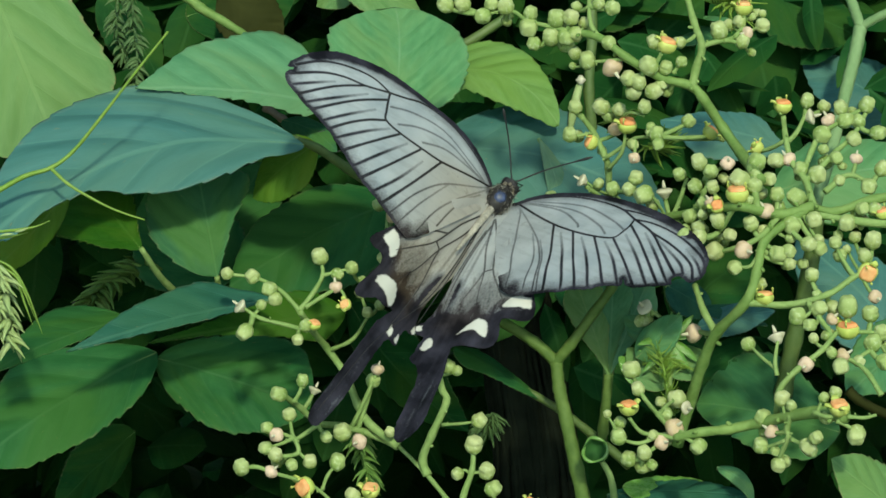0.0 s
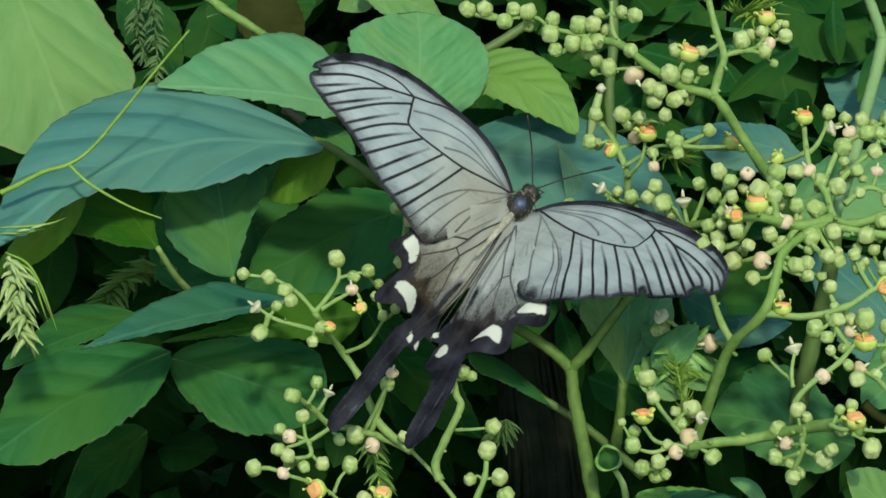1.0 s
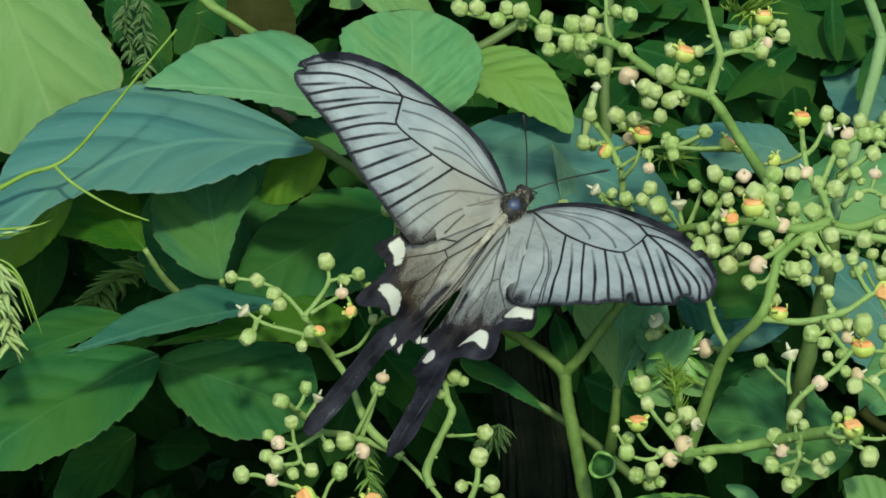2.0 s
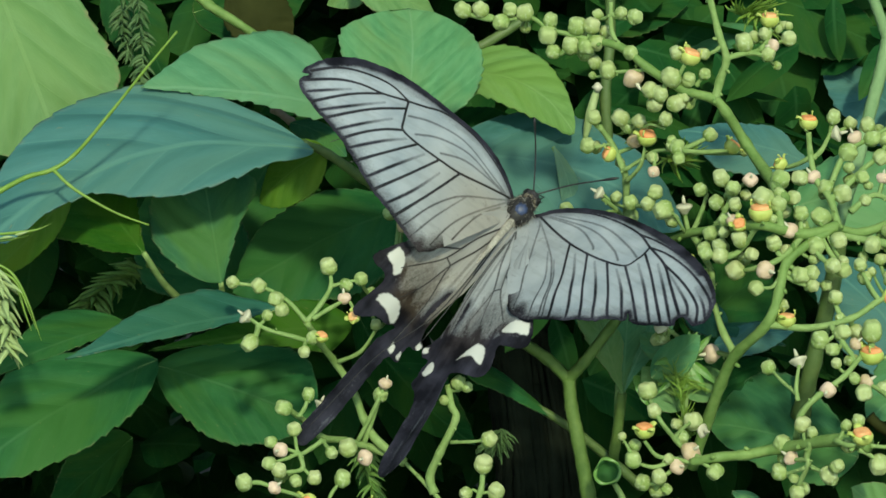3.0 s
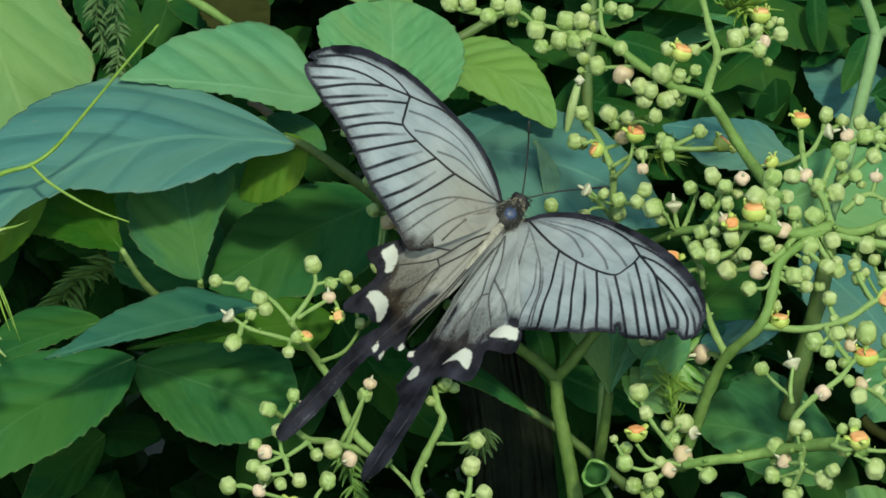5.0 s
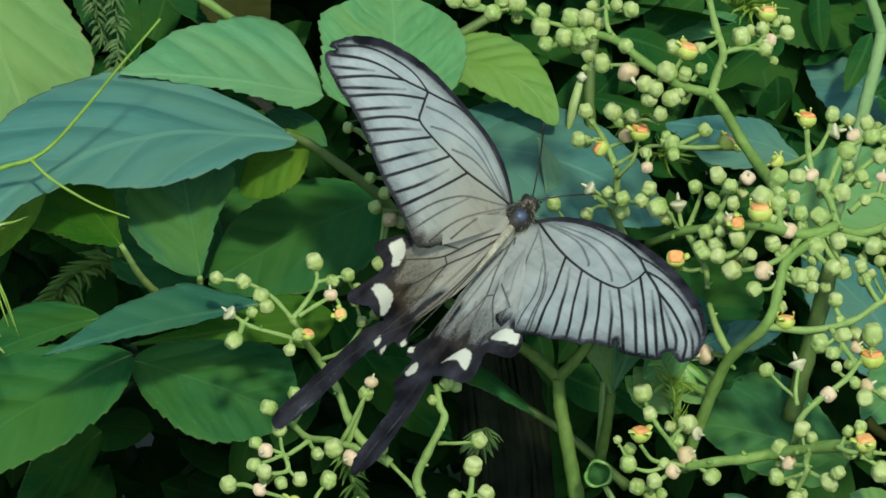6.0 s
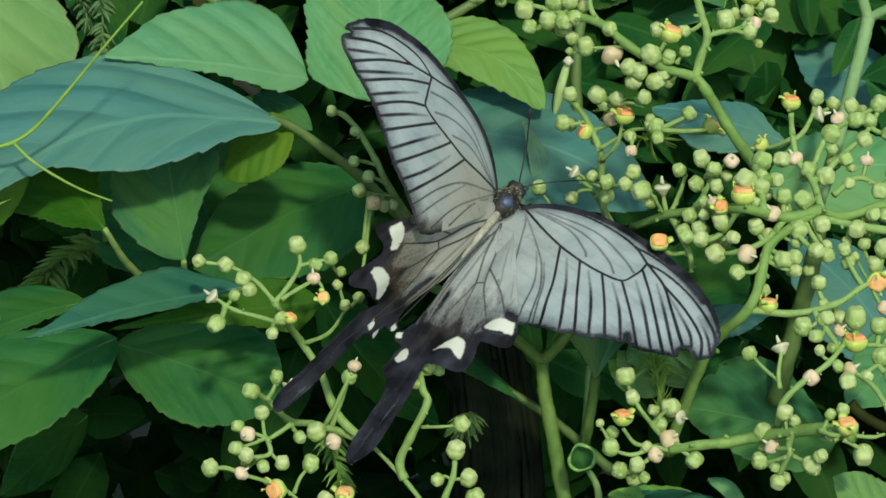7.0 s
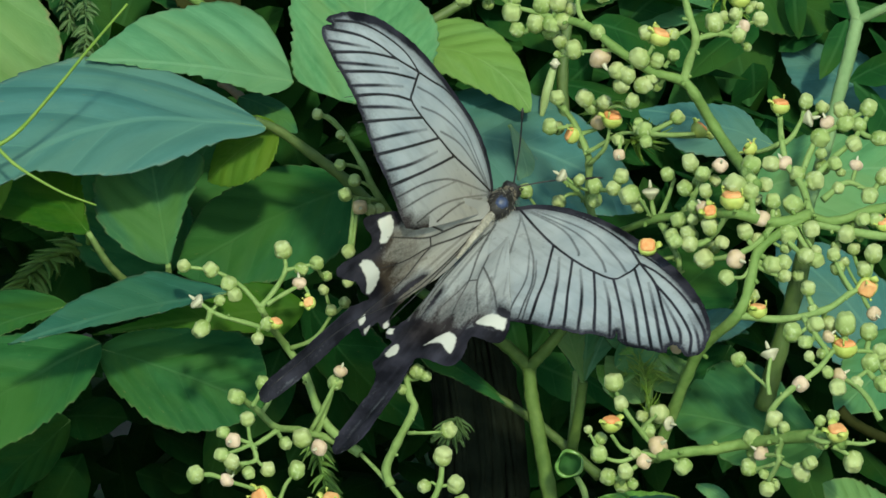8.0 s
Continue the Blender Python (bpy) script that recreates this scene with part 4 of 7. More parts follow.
set_blooms(head, [("b", (0.9, -24.3, 8.1), 0.9),
    ("b", (2.8, -25.0, 8.6), 0.8),
    ("b", (7.4, -35.1, 11.5), 1),
    ("b", (6.2, -40.0, 14.6), 1.05),
    ("b", (8.9, -45.3, 14.6), 1),
    ("b", (10.0, -48.8, 14.6), 1.05),
    ("s", (3.0, -45.6, 14.2), 1),
    ("o", (17.6, -51.5, 16.6), 0.9),
    ("s", (-1.6, -27.8, 7.8), 1)])
head = flower_head((42.1, -34.6, 26.3), "flower head with orange-centred and pink flowers on a stout stalk")
branch_out(head, [(1.35, [(77.2, -32.0, 45.0), (71.5, -31.5, 40.0), (62.6, -34.3, 28.2), (56.6, -35.7, 27.0), (50.8, -36.1, 29.6), (46.0, -37.4, 27.3)]),
    (0.6, [(48.1, -36.7, 28.7), (45.0, -35.3, 25.4), (42.8, -33.0, 25.5), (39.8, -29.5, 27.8), (38.1, -25.8, 22.8)]),
    (0.55, [(46.0, -37.4, 27.3), (42.7, -36.9, 26.2), (39.2, -36.2, 27.6), (36.7, -33.3, 29.1)]),
    (0.5, [(42.1, -37.4, 26.4), (38.7, -38.5, 26.9), (34.7, -37.5, 27.5)]),
    (0.5, [(43.3, -38.0, 26.3), (41.6, -39.7, 26.3), (39.9, -40.6, 26.3)])])
branch_out(head, [(0.5, [(47.5, -36.9, 28.4), (49.1, -38.0, 29.2), (50.6, -38.5, 29.3)]),
    (0.5, [(42.8, -33.0, 25.5), (44.8, -31.3, 21.8), (47.5, -30.1, 16.9)]),
    (0.35, [(34.6, -36.8, 27.7), (33.6, -34.7, 28.2), (32.5, -32.8, 28.1)])])
set_blooms(head, [("b", (37.7, -24.2, 22.2), 1.1),
    ("b", (38.8, -27.9, 26.4), 0.9),
    ("o", (36.6, -31.3, 29.4), 1.25),
    ("b", (34.7, -37.2, 27.5), 1),
    ("b", (39.9, -40.6, 26.3), 1),
    ("f", (43.3, -38.4, 26.4), 1),
    ("f", (45.9, -35.5, 26.1), 1.1),
    ("b", (50.5, -38.7, 29.2), 0.95),
    ("b", (47.2, -30.2, 17.3), 1.05),
    ("w", (48.9, -32.0, 18.0), 0.9),
    ("s", (32.5, -32.6, 28.1), 0.8),
    ("s", (41.7, -36.9, 26.5), 1)])
crowd(head, 8)
head = flower_head((67.8, -35.1, 35.5), "flower head of round buds with pale opening flowers")
branch_out(head, [(0.7, [(67.7, -32.3, 35.8), (67.1, -35.2, 34.3), (67.4, -36.8, 34.2), (66.0, -41.2, 30.9)]),
    (0.55, [(67.0, -33.5, 34.6), (66.6, -31.3, 34.1), (66.3, -29.3, 33.5)]),
    (0.5, [(67.1, -35.7, 34.1), (65.1, -36.0, 31.1), (63.1, -34.2, 28.7)]),
    (0.5, [(67.1, -37.4, 33.6), (64.6, -38.8, 30.1), (62.8, -39.2, 28.5)]),
    (0.5, [(67.9, -37.1, 34.8), (69.7, -37.7, 37.1), (71.5, -36.7, 39.9)]),
    (0.6, [(71.2, -31.4, 42.0), (73.5, -32.1, 44.5), (75.7, -31.2, 45.3)]),
    (0.5, [(75.1, -32.8, 44.7), (77.4, -33.9, 44.2), (79.2, -35.2, 43.2)])])
branch_out(head, [(0.45, [(77.2, -32.0, 45.0), (80.7, -32.3, 43.7), (83.1, -31.9, 42.3)])])
set_blooms(head, [("b", (66.3, -29.3, 33.5), 1.05),
    ("b", (63.1, -33.6, 28.7), 0.9),
    ("f", (64.6, -35.8, 30.5), 1),
    ("b", (62.8, -38.9, 28.5), 1),
    ("b", (70.7, -38.2, 37.9), 1.05),
    ("b", (71.8, -36.5, 40.3), 0.85),
    ("b", (66.0, -42.4, 30.6), 1),
    ("o", (75.6, -30.3, 45.4), 1.2),
    ("b", (79.2, -35.4, 43.1), 1.05),
    ("s", (67.8, -30.7, 35.6), 1),
    ("s", (65.3, -39.7, 30.7), 1)])
crowd(head, 7)
head = flower_head((72.6, -17.6, 32.8), "wide flower head of green buds and orange-centred flowers")
branch_out(head, [(1.3, [(48.6, -40.6, 3.0), (51.2, -30.1, 8.6), (53.0, -22.9, 13.3), (55.1, -17.0, 18.2), (60.2, -10.6, 25.3), (62.5, -4.4, 24.8), (64.1, 1.2, 22.5), (68.6, 5.2, 21.7), (74.4, 8.6, 20.3)]),
    (0.9, [(55.1, -17.0, 18.2), (52.7, -12.5, 16.7), (51.4, -7.4, 11.9)]),
    (0.6, [(54.7, -17.3, 15.8), (51.2, -16.7, 8.4), (46.6, -15.2, 7.7), (42.7, -12.5, 5.9)]),
    (0.8, [(60.2, -10.6, 25.3), (68.5, -11.1, 26.3), (75.9, -9.0, 28.9), (80.7, -6.0, 27.3), (84.1, -4.1, 27.0)])])
branch_out(head, [(0.6, [(72.1, -10.5, 28.2), (74.5, -14.3, 31.0), (76.1, -17.6, 31.7), (71.3, -22.0, 34.1)]),
    (0.7, [(65.8, -32.2, 29.3), (65.9, -27.5, 33.0), (69.1, -23.6, 34.1), (74.1, -19.8, 33.5), (77.2, -16.5, 31.2), (79.5, -14.9, 31.1)]),
    (0.5, [(65.4, -24.8, 32.7), (65.1, -22.0, 32.2), (66.0, -17.5, 29.9)]),
    (0.4, [(65.4, -23.7, 32.6), (62.6, -21.1, 28.8), (60.8, -18.9, 26.3)]),
    (0.6, [(84.5, -28.2, 40.4), (82.3, -24.0, 37.5), (80.0, -21.9, 34.4), (77.4, -21.1, 33.6)]),
    (0.5, [(80.0, -21.9, 34.4), (83.7, -19.8, 32.2), (85.5, -18.2, 31.5)])])
branch_out(head, [(0.5, [(77.2, -16.5, 31.2), (82.8, -16.3, 31.1), (86.2, -16.5, 31.0)]),
    (0.45, [(73.0, -11.9, 29.6), (71.4, -13.3, 29.5), (70.0, -13.5, 28.8)])])
set_blooms(head, [("o", (63.9, -9.7, 25.5), 1.2),
    ("f", (51.4, -17.3, 9.4), 1.1),
    ("w", (41.7, -12.1, 6.6), 1),
    ("b", (70.0, -13.5, 28.8), 1),
    ("b", (73.9, -11.8, 29.9), 0.9),
    ("o", (79.5, -15.9, 31.1), 1.3),
    ("b", (79.6, -11.6, 30.5), 1.1),
    ("b", (84.1, -12.8, 30.3), 1),
    ("o", (84.1, -4.6, 27.0), 1.25),
    ("b", (83.5, -1.6, 27.0), 0.95),
    ("b", (73.1, -5.2, 26.6), 0.9),
    ("f", (76.4, -13.8, 31.0), 0.8),
    ("f", (70.9, -22.5, 34.1), 1.1),
    ("f", (78.3, -20.9, 33.2), 1.1),
    ("b", (77.4, -22.8, 35.9), 0.9),
    ("w", (65.8, -17.3, 29.5), 1.1),
    ("b", (60.6, -18.9, 26.1), 0.9),
    ("b", (84.4, -18.5, 31.6), 1)])
set_blooms(head, [("s", (72.6, -17.6, 32.8), 1),
    ("f", (85.4, -9.4, 27.9), 0.8),
    ("b", (86.2, -16.5, 31.0), 0.9),
    ("b", (86.2, -22.0, 33.9), 1),
    ("s", (81.2, -21.9, 34.3), 1),
    ("b", (72.4, 1.0, 26.2), 0.9),
    ("b", (77.9, 1.2, 25.9), 0.9),
    ("b", (85.2, 1.5, 26.7), 1)])
crowd(head, 18)
head = flower_head((67.6, 11.5, 20.4), "dense flower head of round green buds, orange and pink flowers")
branch_out(head, [(1.2, [(74.4, 8.6, 20.3), (68.0, 6.9, 21.4), (62.6, 7.8, 23.9), (58.0, 8.5, 24.6), (52.6, 7.6, 11.5), (46.9, 6.6, 4.4), (41.2, 3.7, -5.2)]),
    (1.2, [(92.1, 10.8, 22.6), (85.3, 9.7, 22.7), (78.6, 7.5, 22.5), (74.4, 8.3, 20.5)]),
    (1, [(91.6, 4.6, 25.6), (82.7, 5.5, 25.1), (74.3, 6.9, 21.4)]),
    (0.9, [(62.6, 7.8, 23.9), (62.0, 12.5, 24.0), (61.8, 16.7, 16.5)]),
    (0.8, [(74.4, 8.6, 20.3), (73.3, 13.8, 16.5), (70.9, 18.0, 12.9), (70.1, 23.3, 10.2), (69.5, 27.2, 11.3)])])
branch_out(head, [(0.7, [(73.3, 13.8, 16.5), (76.3, 16.2, 15.0), (80.0, 19.9, 13.7), (83.5, 23.1, 13.3), (86.5, 28.3, 12.5)]),
    (0.7, [(72.8, 15.0, 15.6), (75.6, 20.9, 12.0), (77.4, 23.8, 11.6), (81.4, 26.1, 11.9), (86.0, 28.9, 12.3)]),
    (0.6, [(70.7, 22.1, 10.4), (72.3, 23.8, 10.9), (74.0, 27.3, 11.2)]),
    (0.7, [(76.9, 11.5, 18.7), (81.7, 14.9, 17.5), (85.8, 13.2, 20.2)]),
    (0.6, [(46.9, 6.6, 4.4), (46.4, 8.9, 3.6), (46.0, 11.2, 4.1)]),
    (0.6, [(47.5, 6.6, 4.4), (49.3, 10.7, 3.8), (50.5, 14.8, 4.0)])])
branch_out(head, [(0.6, [(51.2, 7.3, 8.1), (53.2, 11.1, 11.3), (54.9, 15.1, 11.9), (57.9, 17.2, 10.9)]),
    (0.6, [(58.0, 8.5, 24.6), (56.3, 4.6, 20.4), (54.4, 1.8, 16.6)]),
    (0.7, [(66.8, 6.3, 21.9), (63.4, 2.4, 22.2), (58.5, 0.1, 20.6), (53.6, -1.0, 13.7)]),
    (0.5, [(63.9, 1.2, 22.5), (61.5, -3.3, 24.0), (58.3, -3.5, 22.3)]),
    (0.8, [(48.0, 6.0, 4.9), (49.7, 2.4, 6.1), (51.3, -1.0, 7.3), (51.6, -4.5, 7.9)]),
    (0.6, [(45.3, -0.5, 6.0), (48.5, -1.0, 6.2), (51.0, -0.5, 7.0)])])
set_blooms(head, [("o", (58.5, 10.9, 25.1), 1.35),
    ("o", (55.0, 8.5, 21.6), 1),
    ("f", (53.9, 9.4, 19.1), 0.8),
    ("f", (64.4, 7.6, 23.0), 1.15),
    ("f", (60.1, -0.2, 21.7), 1.1),
    ("o", (64.9, 20.8, 5.8), 1),
    ("o", (69.4, 29.2, 11.5), 1.15),
    ("w", (75.1, 27.0, 11.2), 1.1),
    ("b", (74.4, 30.1, 11.2), 1),
    ("b", (86.4, 29.3, 12.3), 1.2),
    ("b", (81.3, 28.7, 11.4), 0.95),
    ("f", (78.7, 26.4, 11.4), 0.95),
    ("b", (77.4, 23.4, 11.6), 1.1),
    ("b", (81.9, 26.1, 12.0), 1),
    ("b", (83.5, 22.5, 13.5), 0.85),
    ("f", (70.4, 18.3, 12.5), 1.15),
    ("f", (83.7, 18.3, 15.8), 0.95),
    ("b", (79.7, 18.5, 14.3), 0.85)])
set_blooms(head, [("b", (75.7, 15.0, 15.8), 1.1),
    ("b", (85.5, 12.6, 20.5), 0.95),
    ("b", (86.0, 8.0, 24.0), 1),
    ("b", (80.5, 5.2, 24.7), 0.95),
    ("b", (74.2, 6.0, 21.9), 0.9),
    ("b", (69.7, 4.9, 21.8), 1.05),
    ("b", (71.2, 10.3, 19.3), 1.15),
    ("b", (68.0, 18.0, 12.7), 0.9),
    ("b", (63.7, 17.6, 13.5), 1.1),
    ("b", (65.4, 14.0, 20.1), 0.85),
    ("b", (59.3, 13.9, 23.6), 1.1),
    ("b", (54.4, 15.6, 14.6), 1.05),
    ("b", (54.3, 12.3, 19.4), 0.9),
    ("b", (51.5, 12.8, 11.2), 1),
    ("f", (57.9, 17.4, 13.2), 1),
    ("b", (49.0, 15.4, 5.4), 1),
    ("w", (45.9, 11.8, 4.0), 1.15),
    ("b", (50.5, 6.7, 11.9), 1.1)])
set_blooms(head, [("b", (55.5, 5.6, 20.1), 1.2),
    ("b", (61.6, 4.9, 22.8), 0.95),
    ("b", (52.8, 9.3, 15.6), 0.9),
    ("b", (48.5, 2.8, 22.2), 0.95),
    ("b", (51.3, 2.4, 21.9), 1),
    ("b", (54.9, -0.5, 17.3), 1.25),
    ("b", (58.3, -3.7, 22.4), 1),
    ("b", (68.8, -0.5, 23.9), 0.95),
    ("b", (66.6, -1.0, 23.9), 1),
    ("b", (68.9, -3.0, 24.9), 0.8),
    ("o", (44.7, 1.3, 11.0), 1.25),
    ("b", (88.3, 16.0, 18.7), 1),
    ("b", (79.9, 13.8, 17.8), 0.8),
    ("b", (57.4, 2.9, 20.3), 0.9),
    ("s", (71.5, 7.5, 20.7), 1),
    ("b", (52.3, 3.8, 14.2), 1),
    ("b", (72.7, 16.2, 14.6), 0.9),
    ("s", (60.8, 9.7, 24.9), 1)])
set_blooms(head, [("b", (83.5, 8.0, 23.6), 0.95),
    ("f", (86.4, 7.8, 24.2), 0.9),
    ("b", (62.0, 12.5, 24.0), 1),
    ("b", (66.9, 10.9, 21.1), 1),
    ("s", (77.3, 20.3, 12.7), 1),
    ("b", (84.7, 26.0, 12.7), 1),
    ("b", (88.1, 23.6, 14.5), 1),
    ("o", (87.5, 7.1, 24.6), 0.9)])
crowd(head, 30)
head = flower_head((48.7, 35.2, 4.6), "flower head of pale green buds on an arching branch")
branch_out(head, [(1.25, [(63.4, 13.7, 22.0), (61.4, 20.0, 5.3), (58.4, 25.1, 1.0), (53.9, 31.1, 4.5), (51.2, 33.8, 4.5), (45.1, 35.4, 5.5), (38.0, 39.4, 6.5), (32.3, 43.8, 4.8), (26.0, 45.3, 2.5)]),
    (1, [(51.6, 33.8, 4.5), (52.4, 37.5, 4.9), (53.4, 41.8, 6.4), (51.7, 46.7, 7.1), (49.9, 53.7, 6.3)]),
    (0.65, [(53.4, 41.8, 6.4), (56.1, 42.7, 5.7), (58.9, 43.1, 5.1), (62.4, 42.2, 5.2)]),
    (0.55, [(57.9, 42.9, 5.3), (61.5, 44.3, 4.5), (66.2, 46.2, 4.4)])])
branch_out(head, [(0.6, [(60.3, 43.6, 4.8), (62.2, 46.4, 4.1), (62.3, 49.3, 3.8)]),
    (0.6, [(32.3, 43.8, 4.8), (30.5, 46.9, 4.5), (30.2, 52.8, 4.5)]),
    (0.6, [(26.0, 45.3, 2.5), (21.3, 46.6, 1.2), (17.8, 47.3, 0.5)]),
    (0.5, [(26.0, 45.3, 2.5), (23.6, 43.6, 1.5), (21.3, 43.1, 1.0)]),
    (0.5, [(42.7, 36.3, 6.3), (44.3, 39.0, 8.0), (45.0, 41.0, 8.7)]),
    (0.55, [(38.0, 39.4, 6.5), (36.3, 40.4, 6.0), (34.0, 42.7, 5.4)]),
    (0.5, [(38.0, 39.4, 6.5), (34.6, 39.0, 4.4), (30.1, 38.9, 1.9)])])
branch_out(head, [(0.6, [(41.5, 36.8, 6.5), (40.5, 34.0, 4.8), (39.2, 32.4, 2.9)]),
    (0.5, [(45.1, 35.4, 5.5), (43.4, 33.4, 5.1), (43.0, 32.6, 4.9)]),
    (0.5, [(47.5, 36.3, 5.0), (48.6, 37.7, 5.3), (49.2, 38.6, 5.9)]),
    (0.5, [(17.8, 47.3, 0.5), (14.3, 49.7, 0.1), (9.0, 49.1, 0.0)])])
set_blooms(head, [("b", (34.2, 42.6, 5.5), 1.05),
    ("f", (35.1, 37.6, 4.0), 1.2),
    ("b", (30.1, 39.0, 1.9), 0.95),
    ("b", (42.6, 37.6, 7.1), 1.25),
    ("b", (45.9, 37.2, 6.2), 0.9),
    ("b", (49.2, 38.6, 5.9), 0.75),
    ("o", (45.9, 41.9, 8.8), 1.1),
    ("b", (43.3, 42.4, 8.7), 0.8),
    ("b", (38.5, 35.2, 4.5), 1),
    ("b", (39.4, 32.4, 3.1), 0.95),
    ("b", (43.4, 32.6, 4.9), 0.95),
    ("b", (57.1, 44.9, 5.1), 1.1),
    ("b", (61.9, 42.7, 5.0), 0.9),
    ("f", (63.0, 44.8, 4.4), 0.9),
    ("b", (66.2, 46.2, 4.4), 1),
    ("o", (62.3, 50.0, 3.8), 1.2),
    ("b", (61.6, 47.0, 4.0), 0.9),
    ("b", (34.9, 49.8, 6.1), 1.15)])
set_blooms(head, [("b", (26.5, 48.0, 2.9), 1.1),
    ("b", (23.6, 47.7, 1.9), 1.05),
    ("b", (17.9, 46.3, 0.5), 1.15),
    ("b", (22.5, 43.9, 1.3), 1.1),
    ("b", (19.0, 42.8, 0.6), 1),
    ("b", (25.4, 44.1, 2.1), 1),
    ("b", (18.2, 49.0, 0.5), 0.95),
    ("b", (13.1, 50.6, 0.1), 1.05),
    ("b", (8.4, 48.7, 0.0), 0.95),
    ("b", (4.2, 51.1, 0.0), 1),
    ("b", (0.7, 50.8, 0.1), 1),
    ("b", (10.1, 51.1, 0.0), 0.9),
    ("b", (32.2, 50.6, 5.2), 0.9),
    ("s", (45.1, 34.0, 5.1), 1),
    ("b", (40.4, 34.3, 4.9), 0.9),
    ("b", (27.5, 44.7, 2.9), 0.9)])
crowd(head, 14)
head = flower_head((36.6, 21.7, -7.5), "small flower head with orange discs behind the feeler")
branch_out(head, [(0.9, [(37.7, 2.5, -13.8), (35.8, 9.8, -13.8), (35.2, 17.0, -10.7), (34.3, 19.9, -8.8), (32.0, 24.8, -9.7), (29.2, 28.3, -7.9)]),
    (0.5, [(34.5, 19.3, -8.3), (37.7, 21.4, -5.8), (40.3, 23.2, -1.2), (44.0, 23.3, 3.9)]),
    (0.5, [(35.1, 16.9, -9.7), (37.7, 20.4, -5.3), (38.5, 25.1, -4.2)]),
    (0.5, [(33.2, 23.0, -9.8), (36.1, 24.1, -8.1), (38.9, 26.0, -3.0)]),
    (0.45, [(32.0, 24.8, -9.7), (29.0, 24.1, -9.5), (26.9, 24.1, -8.8)]),
    (0.5, [(35.4, 12.2, -10.3), (38.2, 11.8, 3.1), (42.5, 11.2, 7.9), (46.3, 6.6, 4.3)])])
branch_out(head, [(0.4, [(35.3, 11.5, -9.8), (32.4, 12.7, -7.2), (30.1, 14.5, -7.9)]),
    (0.4, [(37.0, 27.5, -4.8), (39.1, 28.5, -0.7), (41.8, 27.7, 2.2)]),
    (0.5, [(38.7, 25.7, -3.6), (37.3, 28.1, -3.8), (36.3, 29.8, -3.1)])])
set_blooms(head, [("o", (31.6, 22.7, -9.9), 1.2),
    ("o", (38.7, 26.0, -3.4), 1.1),
    ("b", (28.0, 30.0, -6.4), 1),
    ("b", (26.9, 24.1, -8.8), 0.85),
    ("b", (33.6, 29.9, -5.5), 0.95),
    ("f", (36.6, 25.5, -6.9), 1),
    ("b", (44.1, 23.8, 3.8), 0.95),
    ("f", (39.9, 19.0, 0.3), 0.9),
    ("b", (39.9, 14.7, 4.5), 1),
    ("w", (29.5, 14.5, -7.9), 0.9),
    ("b", (35.7, 12.6, -3.3), 0.9),
    ("b", (41.4, 11.2, 7.5), 1.15),
    ("b", (35.1, 28.2, -6.3), 0.9),
    ("b", (41.8, 29.4, 3.0), 0.8),
    ("b", (36.9, 29.2, -3.1), 0.8),
    ("s", (43.2, 25.0, 2.9), 1),
    ("b", (44.5, 21.7, 4.9), 0.8),
    ("s", (39.8, 22.0, -1.9), 1)])
set_blooms(head, [("o", (56.3, 24.5, -4.9), 0.9),
    ("b", (51.3, 26.7, -1.1), 0.9)])
crowd(head, 9)



# ---- stems, grass and small growth ----
def stem_thing(name, label, lines, material, sides=10, knots=0.1):
    """A stem with its side branches: lines of (radius at the foot, radius at the end, plan points)."""
    ob = thing(name, at(lines[0][2][0]), label, "stem" if "stem" in name else "grass", "stems of the vine" if name == "vine_stem" else "")
    for i, (r0, r1, pts) in enumerate(lines):
        part("stem" if i == 0 else "side_stem", in_world(tube(pts, r0, r1, 2 * sides, 7, knots, 0.07), ob.location), material, ob)
    return ob


stem_thing("vine_stem", "forked light green vine stem under the butterfly",
           [(1.55, 1.3, [(31.0, -59.2, -3.0), (28.0, -46.1, -2.0), (25.6, -34.8, -2.0), (24.4, -29.5, -2.0), (23.7, -23.6, -2.0)]), (1.2, 0.9, [(23.7, -23.6, -2.0), (26.7, -19.9, 0.0), (31.3, -13.4, 2.0), (35.0, -8.3, 2.0), (37.0, -4.8, 1.0)]),
            (1.25, 1.05, [(23.7, -23.6, -2.0), (19.1, -19.5, -3.0), (12.0, -15.1, -5.0), (1.9, -9.6, -14.0)])], FORK)
stem_thing("vine_stem", "thick pale green vine stem behind the flower heads",
           [(1.3, 1.45, [(77.7, 8.4, -2.0), (81.6, 18.1, -8.0), (85.8, 31.6, -14.0), (88.6, 40.4, -18.0), (90.5, 48.1, -20.0)]), (1.2, 1.1, [(90.5, 48.1, -20.0), (88.9, 52.8, -20.0), (86.5, 58.9, -20.0)]), (1.0, 1.0, [(90.5, 48.1, -20.0), (94.7, 50.4, -18.0), (100.4, 53.0, -16.0)])], PALESTEM, knots=0.0)
stem_thing("vine_stem", "dark green vine stem rising to the flower heads", [(1.9, 1.6, [(72.3, -31.1, -10.0), (74.1, -19.0, -6.0), (76.8, -4.6, -2.0), (77.7, 6.6, 2.0)])], OLDSTEM)
stem_thing("vine_stem", "brownish upright stem with a pale dry sheath", [(1.3, 1.1, [(35.2, 23.8, -60.0), (33.8, 36.8, -58.0), (34.6, 49.9, -58.0), (34.3, 63.0, -58.0)])], OLDSTEM)
